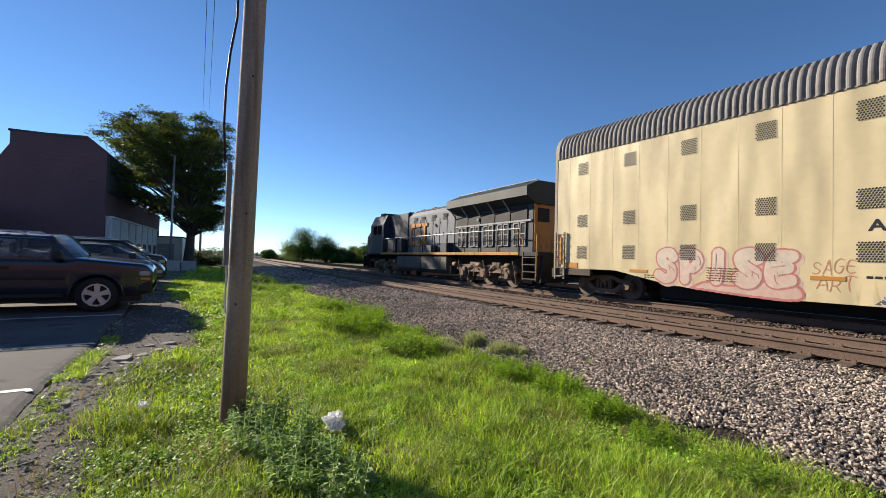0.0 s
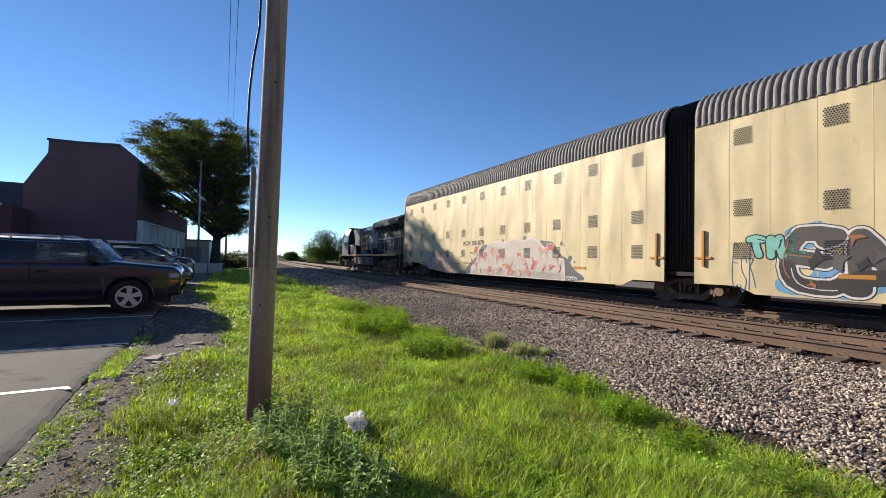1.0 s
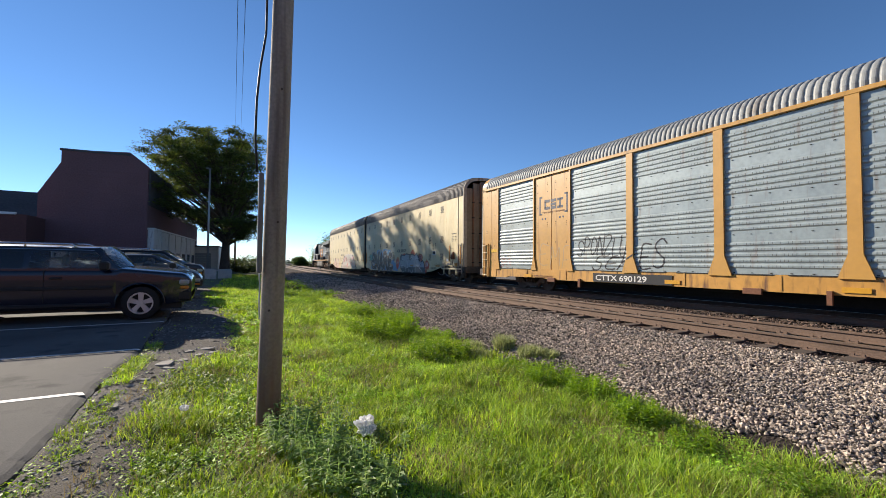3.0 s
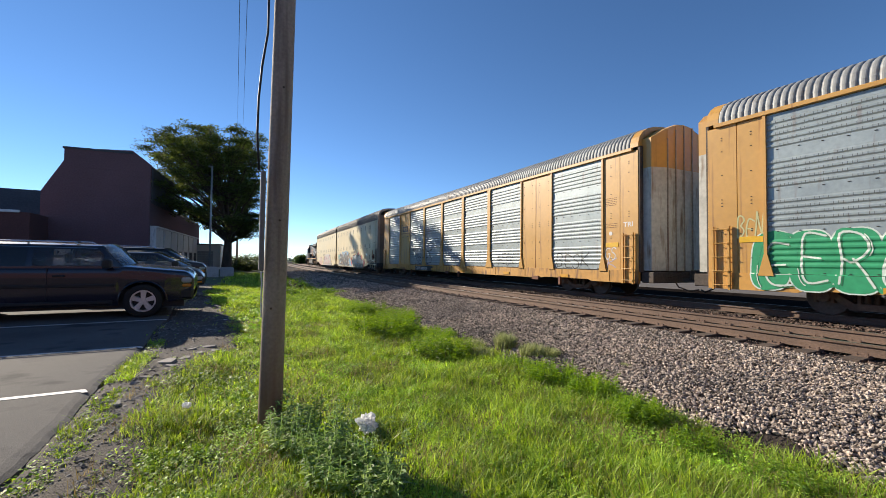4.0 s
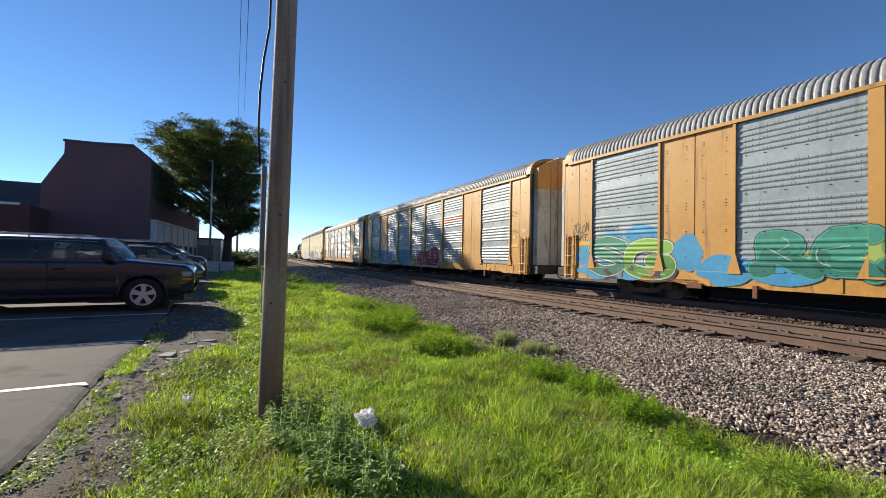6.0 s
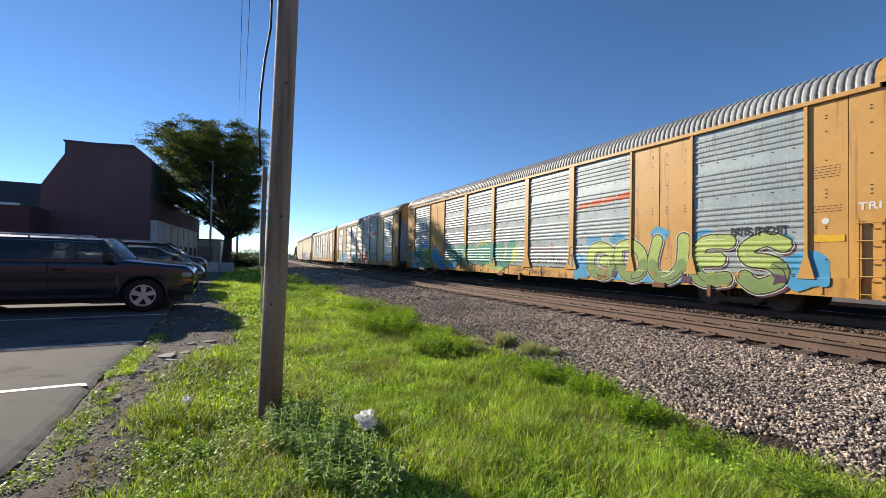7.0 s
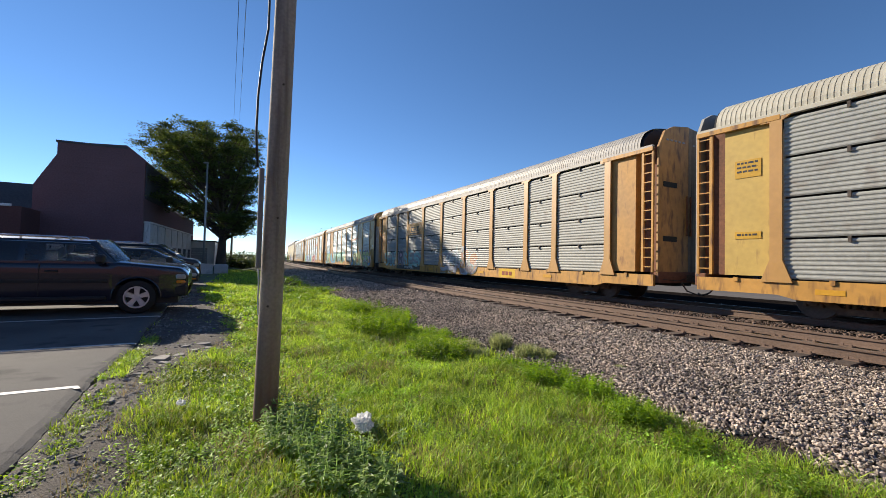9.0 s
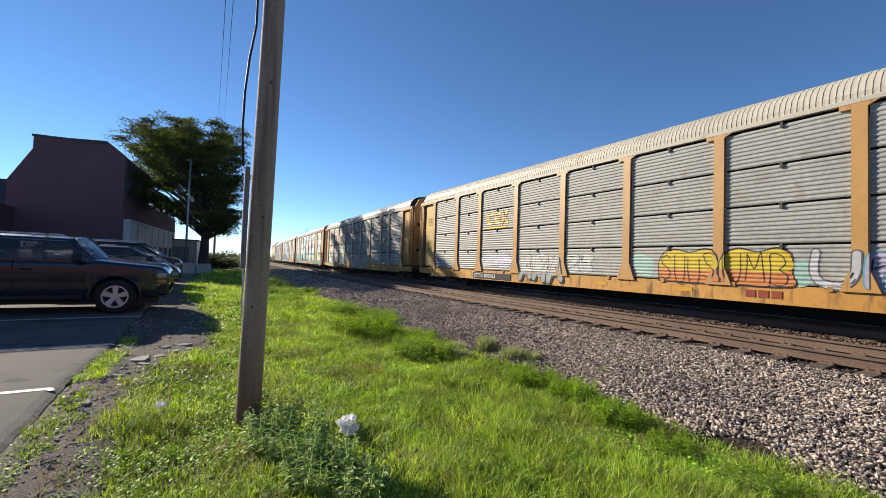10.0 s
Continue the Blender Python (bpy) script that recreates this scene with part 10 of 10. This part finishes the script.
def weed_clump(name, label, spots, material, seed, group, apart=False):
    """One clump to a spot: centre, radius, count, height, leaf count, leaf length."""
    rng = np.random.default_rng(seed)
    for cx, cy, rad, count, h, leaves, size in spots:
        clump = thing(name, label, "weed", group, at=pose(cx, cy, verge_z(cx, cy))) if apart else None
        v, f = [], []
        for _ in range(count):
            a, r = rng.uniform(0, 6.28), rad * math.sqrt(rng.random())
            x, y = cx + r * math.cos(a), cy + r * math.sin(a)
            leaf_plant(rng, v, f, x, y, verge_z(x, y) - 0.04, h * rng.uniform(0.6, 1.25), leaves, size)
            if apart:
                ob = new("stalk", raw_mesh("stalk", np.array(v) - np.array((cx, cy, verge_z(cx, cy))), np.array(f), material))
                ob.parent = clump
                v, f = [], []
        if not apart:
            tagged(new(name, raw_mesh(name, np.array(v), np.array(f), material)), label, "weed", group)


weed_clump("mugwort_clump", "clump of grey-green leafy weeds near the pole", ((0.66, 3.62, 0.34, 40, 0.34, 20, 0.085), (0.62, 4.15, 0.22, 14, 0.30, 16, 0.10), (0.80, 3.08, 0.26, 34, 0.33, 20, 0.085), (0.95, 2.72, 0.22, 20, 0.28, 17, 0.10), (0.95, 4.3, 0.3, 10, 0.20, 14, 0.08), (1.5, 3.6, 0.3, 10, 0.16, 14, 0.07)), M_MUGWORT, 51, "leafy weeds near the pole", True)
weed_clump("leafy_weed_clump", "clump of bright green broad-leaved weeds beside the ballast",
           ((3.35, 9.0, 0.80, 170, 0.44, 15, 0.12), (3.5, 6.6, 0.55, 120, 0.32, 14, 0.10), (4.3, 10.6, 0.6, 120, 0.38, 14, 0.12), (4.0, 12.6, 0.7, 100, 0.42, 13, 0.13), (4.15, 3.75, 0.32, 90, 0.28, 14, 0.08), (3.95, 2.95, 0.28, 80, 0.25, 14, 0.075),
            (3.85, 2.3, 0.22, 60, 0.16, 13, 0.065), (3.85, 1.6, 0.26, 60, 0.14, 13, 0.065), (4.2, 4.6, 0.38, 90, 0.26, 14, 0.08), (4.3, 8.2, 0.4, 70, 0.22, 13, 0.10), (2.2, 7.5, 0.5, 60, 0.12, 12, 0.07), (2.6, 16.0, 0.9, 80, 0.30, 12, 0.14), (3.4, 19.5, 0.9, 80, 0.35, 12, 0.15), (1.6, 11, 0.7, 60, 0.13, 12, 0.09),
            (4.2, 5.4, 0.3, 70, 0.16, 13, 0.075), (3.0, 5.2, 0.4, 50, 0.12, 12, 0.06), (2.5, 4.2, 0.3, 50, 0.11, 12, 0.055), (0.1, 5.6, 0.3, 50, 0.09, 12, 0.05), (-0.3, 3.9, 0.25, 45, 0.09, 12, 0.045), (1.9, 2.4, 0.3, 60, 0.11, 12, 0.05), (2.9, 2.9, 0.35, 60, 0.11, 12, 0.05), (0.3, 7.6, 0.4, 60, 0.11, 12, 0.06), (-0.95, 4.9, 0.14, 40, 0.07, 12, 0.04), (-1.0, 4.2, 0.12, 40, 0.06, 12, 0.04), (-0.98, 5.9, 0.10, 30, 0.07, 12, 0.04)), M_WEED, 52, "leafy weeds of the verge")


def feather_bush(x, y, h, w, seed):
    """A fine, feathery weed: many thin upright sprays."""
    rng = np.random.default_rng(seed)
    n = 800
    a, r = rng.uniform(0, 6.28, n), w * 0.42 * np.sqrt(rng.random(n))
    px, py = r * np.cos(a), r * np.sin(a)
    ob = blades(rng, px, py, np.full(n, -0.03), h * rng.uniform(0.5, 1.1, n) * (1 - 0.5 * (r / (w * 0.5)) ** 2), np.full(n, 0.012), rng.uniform(0.2, 0.7, n), M_FEATHER, "feathery_weed", "pale feathery weed growing in the ballast")
    ob["kind"] = "thing"
    del ob["kind"]
    tagged(ob, category="weed", group="feathery weeds in the ballast")
    ob.matrix_basis = pose(x, y, bed_z(max(x - shift(y), 4.3)))
    return ob


feather_bush(4.80, 6.45, 0.40, 0.46, 1)
feather_bush(4.84, 5.72, 0.30, 0.52, 2)
feather_bush(5.02, 5.45, 0.22, 0.36, 3)
feather_bush(4.35, 6.9, 0.28, 0.6, 4)
feather_bush(4.15, 6.3, 0.24, 0.6, 5)
feather_bush(5.45, 4.30, 0.10, 0.2, 6)


def build_rubble():
    rng = np.random.default_rng(9)
    spots = []
    while len(spots) < 11000:
        y = rng.uniform(2.6, 19)
        x = rng.uniform(lot_edge(y) + 0.05, grit_edge(y) + 0.12)
        if rng.random() < 0.45 and noise.noise(Vector((x * 2.2, y * 2.2, 30))) < 0.05:
            continue
        spots.append((x, y, verge_z(x, y) + 0.004, 0.45 + 0.8 * rng.random() ** 3 + (1.0 if rng.random() < 0.012 else 0)))
    rubble(13, spots, "grit_stones", "loose grit and crumbs of asphalt beside the lot", M_RUBBLE, 0.022, 0.55)
    big = random.Random(6)
    for x, y, w in ((-0.67, 7.3, 0.20), (-0.45, 7.5, 0.13), (-0.25, 7.85, 0.14), (-0.05, 8.05, 0.10), (-0.6, 7.0, 0.11), (-0.15, 8.4, 0.12), (-0.4, 8.2, 0.09), (-0.9, 5.35, 0.07), (-0.95, 4.85, 0.06), (-0.8, 6.4, 0.07)):
        bm = bmesh.new()
        n = 9
        ring = [(w * big.uniform(0.6, 1.3) * math.cos(2 * math.pi * k / n), 0.6 * w * big.uniform(0.6, 1.3) * math.sin(2 * math.pi * k / n)) for k in range(n)]
        extrude_outline(bm, ring, "z", -0.03, 0.018)
        bmesh.ops.bevel(bm, geom=list(bm.edges), offset=0.008, segments=1, affect="EDGES")
        ob = solid("asphalt_chunk", bm, M_RUBBLE, "flat broken chunk of grey asphalt", "stone", "asphalt chunks beside the lot")
        ob.matrix_basis = pose(x, y, verge_z(x, y) + 0.012, big.uniform(-6, 6), big.uniform(-6, 6), big.uniform(0, 360))


build_rubble()


def crumpled(name, label, x, y, w, h, seed, lift=0.05):
    """A crumpled bag or scrap: a folded sheet with sharp creases."""
    bm = bmesh.new()
    bmesh.ops.create_icosphere(bm, subdivisions=4, radius=1.0)
    for v in bm.verts:
        q = v.co.copy()
        k = 0.85 + 0.55 * noise.noise(q * 1.6 + Vector((seed, 0, 0))) + 0.5 * abs(noise.noise(q * 3.2 + Vector((0, seed, 0)))) + 0.2 * abs(noise.noise(q * 8.0 + Vector((0, 0, seed))))
        v.co = Vector((q.x * w * k, q.y * w * 0.7 * k, q.z * h * k))
    ob = solid(name, bm, M_PLASTIC, label, "litter")
    ob.matrix_basis = pose(x, y, verge_z(x, y) + lift, 0, 0, seed * 40)
    return ob


crumpled("plastic_bag", "crumpled white plastic bag lying in the grass", 1.24, 3.80, 0.125, 0.075, 2, 0.07)
crumpled("paper_scrap", "small white paper scrap lying in the grass", -0.27, 4.90, 0.05, 0.022, 3, 0.07)
for i, (x, y) in enumerate(((-0.2, 6.4), (0.06, 7.9), (2.35, 6.9), (0.12, 11.3))):
    crumpled("paper_scrap", "small pale scrap of litter on the ground", x, y, 0.035, 0.004, 7 + i, 0.03)


# ---- what moves: the train runs away along the line at a steady pace ----
def motions():
    for car, middle, reach in TRAIN:
        rows = []
        for i in range(21):
            t = i * 0.5
            s = S0 + SPEED * t - middle
            a, b = line_point(s + reach, TRAIN_X), line_point(s - reach, TRAIN_X)
            turn = -math.degrees(math.atan2(a[0] - b[0], a[1] - b[1]))
            rows.append((t, pose((a[0] + b[0]) / 2, (a[1] + b[1]) / 2, 0, 0, 0, turn)))
        walk(car, rows)
        for ob in car.children_recursive:
            if ob.name.startswith("wheelset"):
                y, z = ob.location.y, ob.location.z
                rim = 0.52 if car is loco else 0.425
                rows = []
                for k in range(301):
                    t = k / 30
                    rows.append((t, pose(0, y, z, -math.degrees(SPEED * t / rim) % 360)))
                walk(ob, rows)


motions()
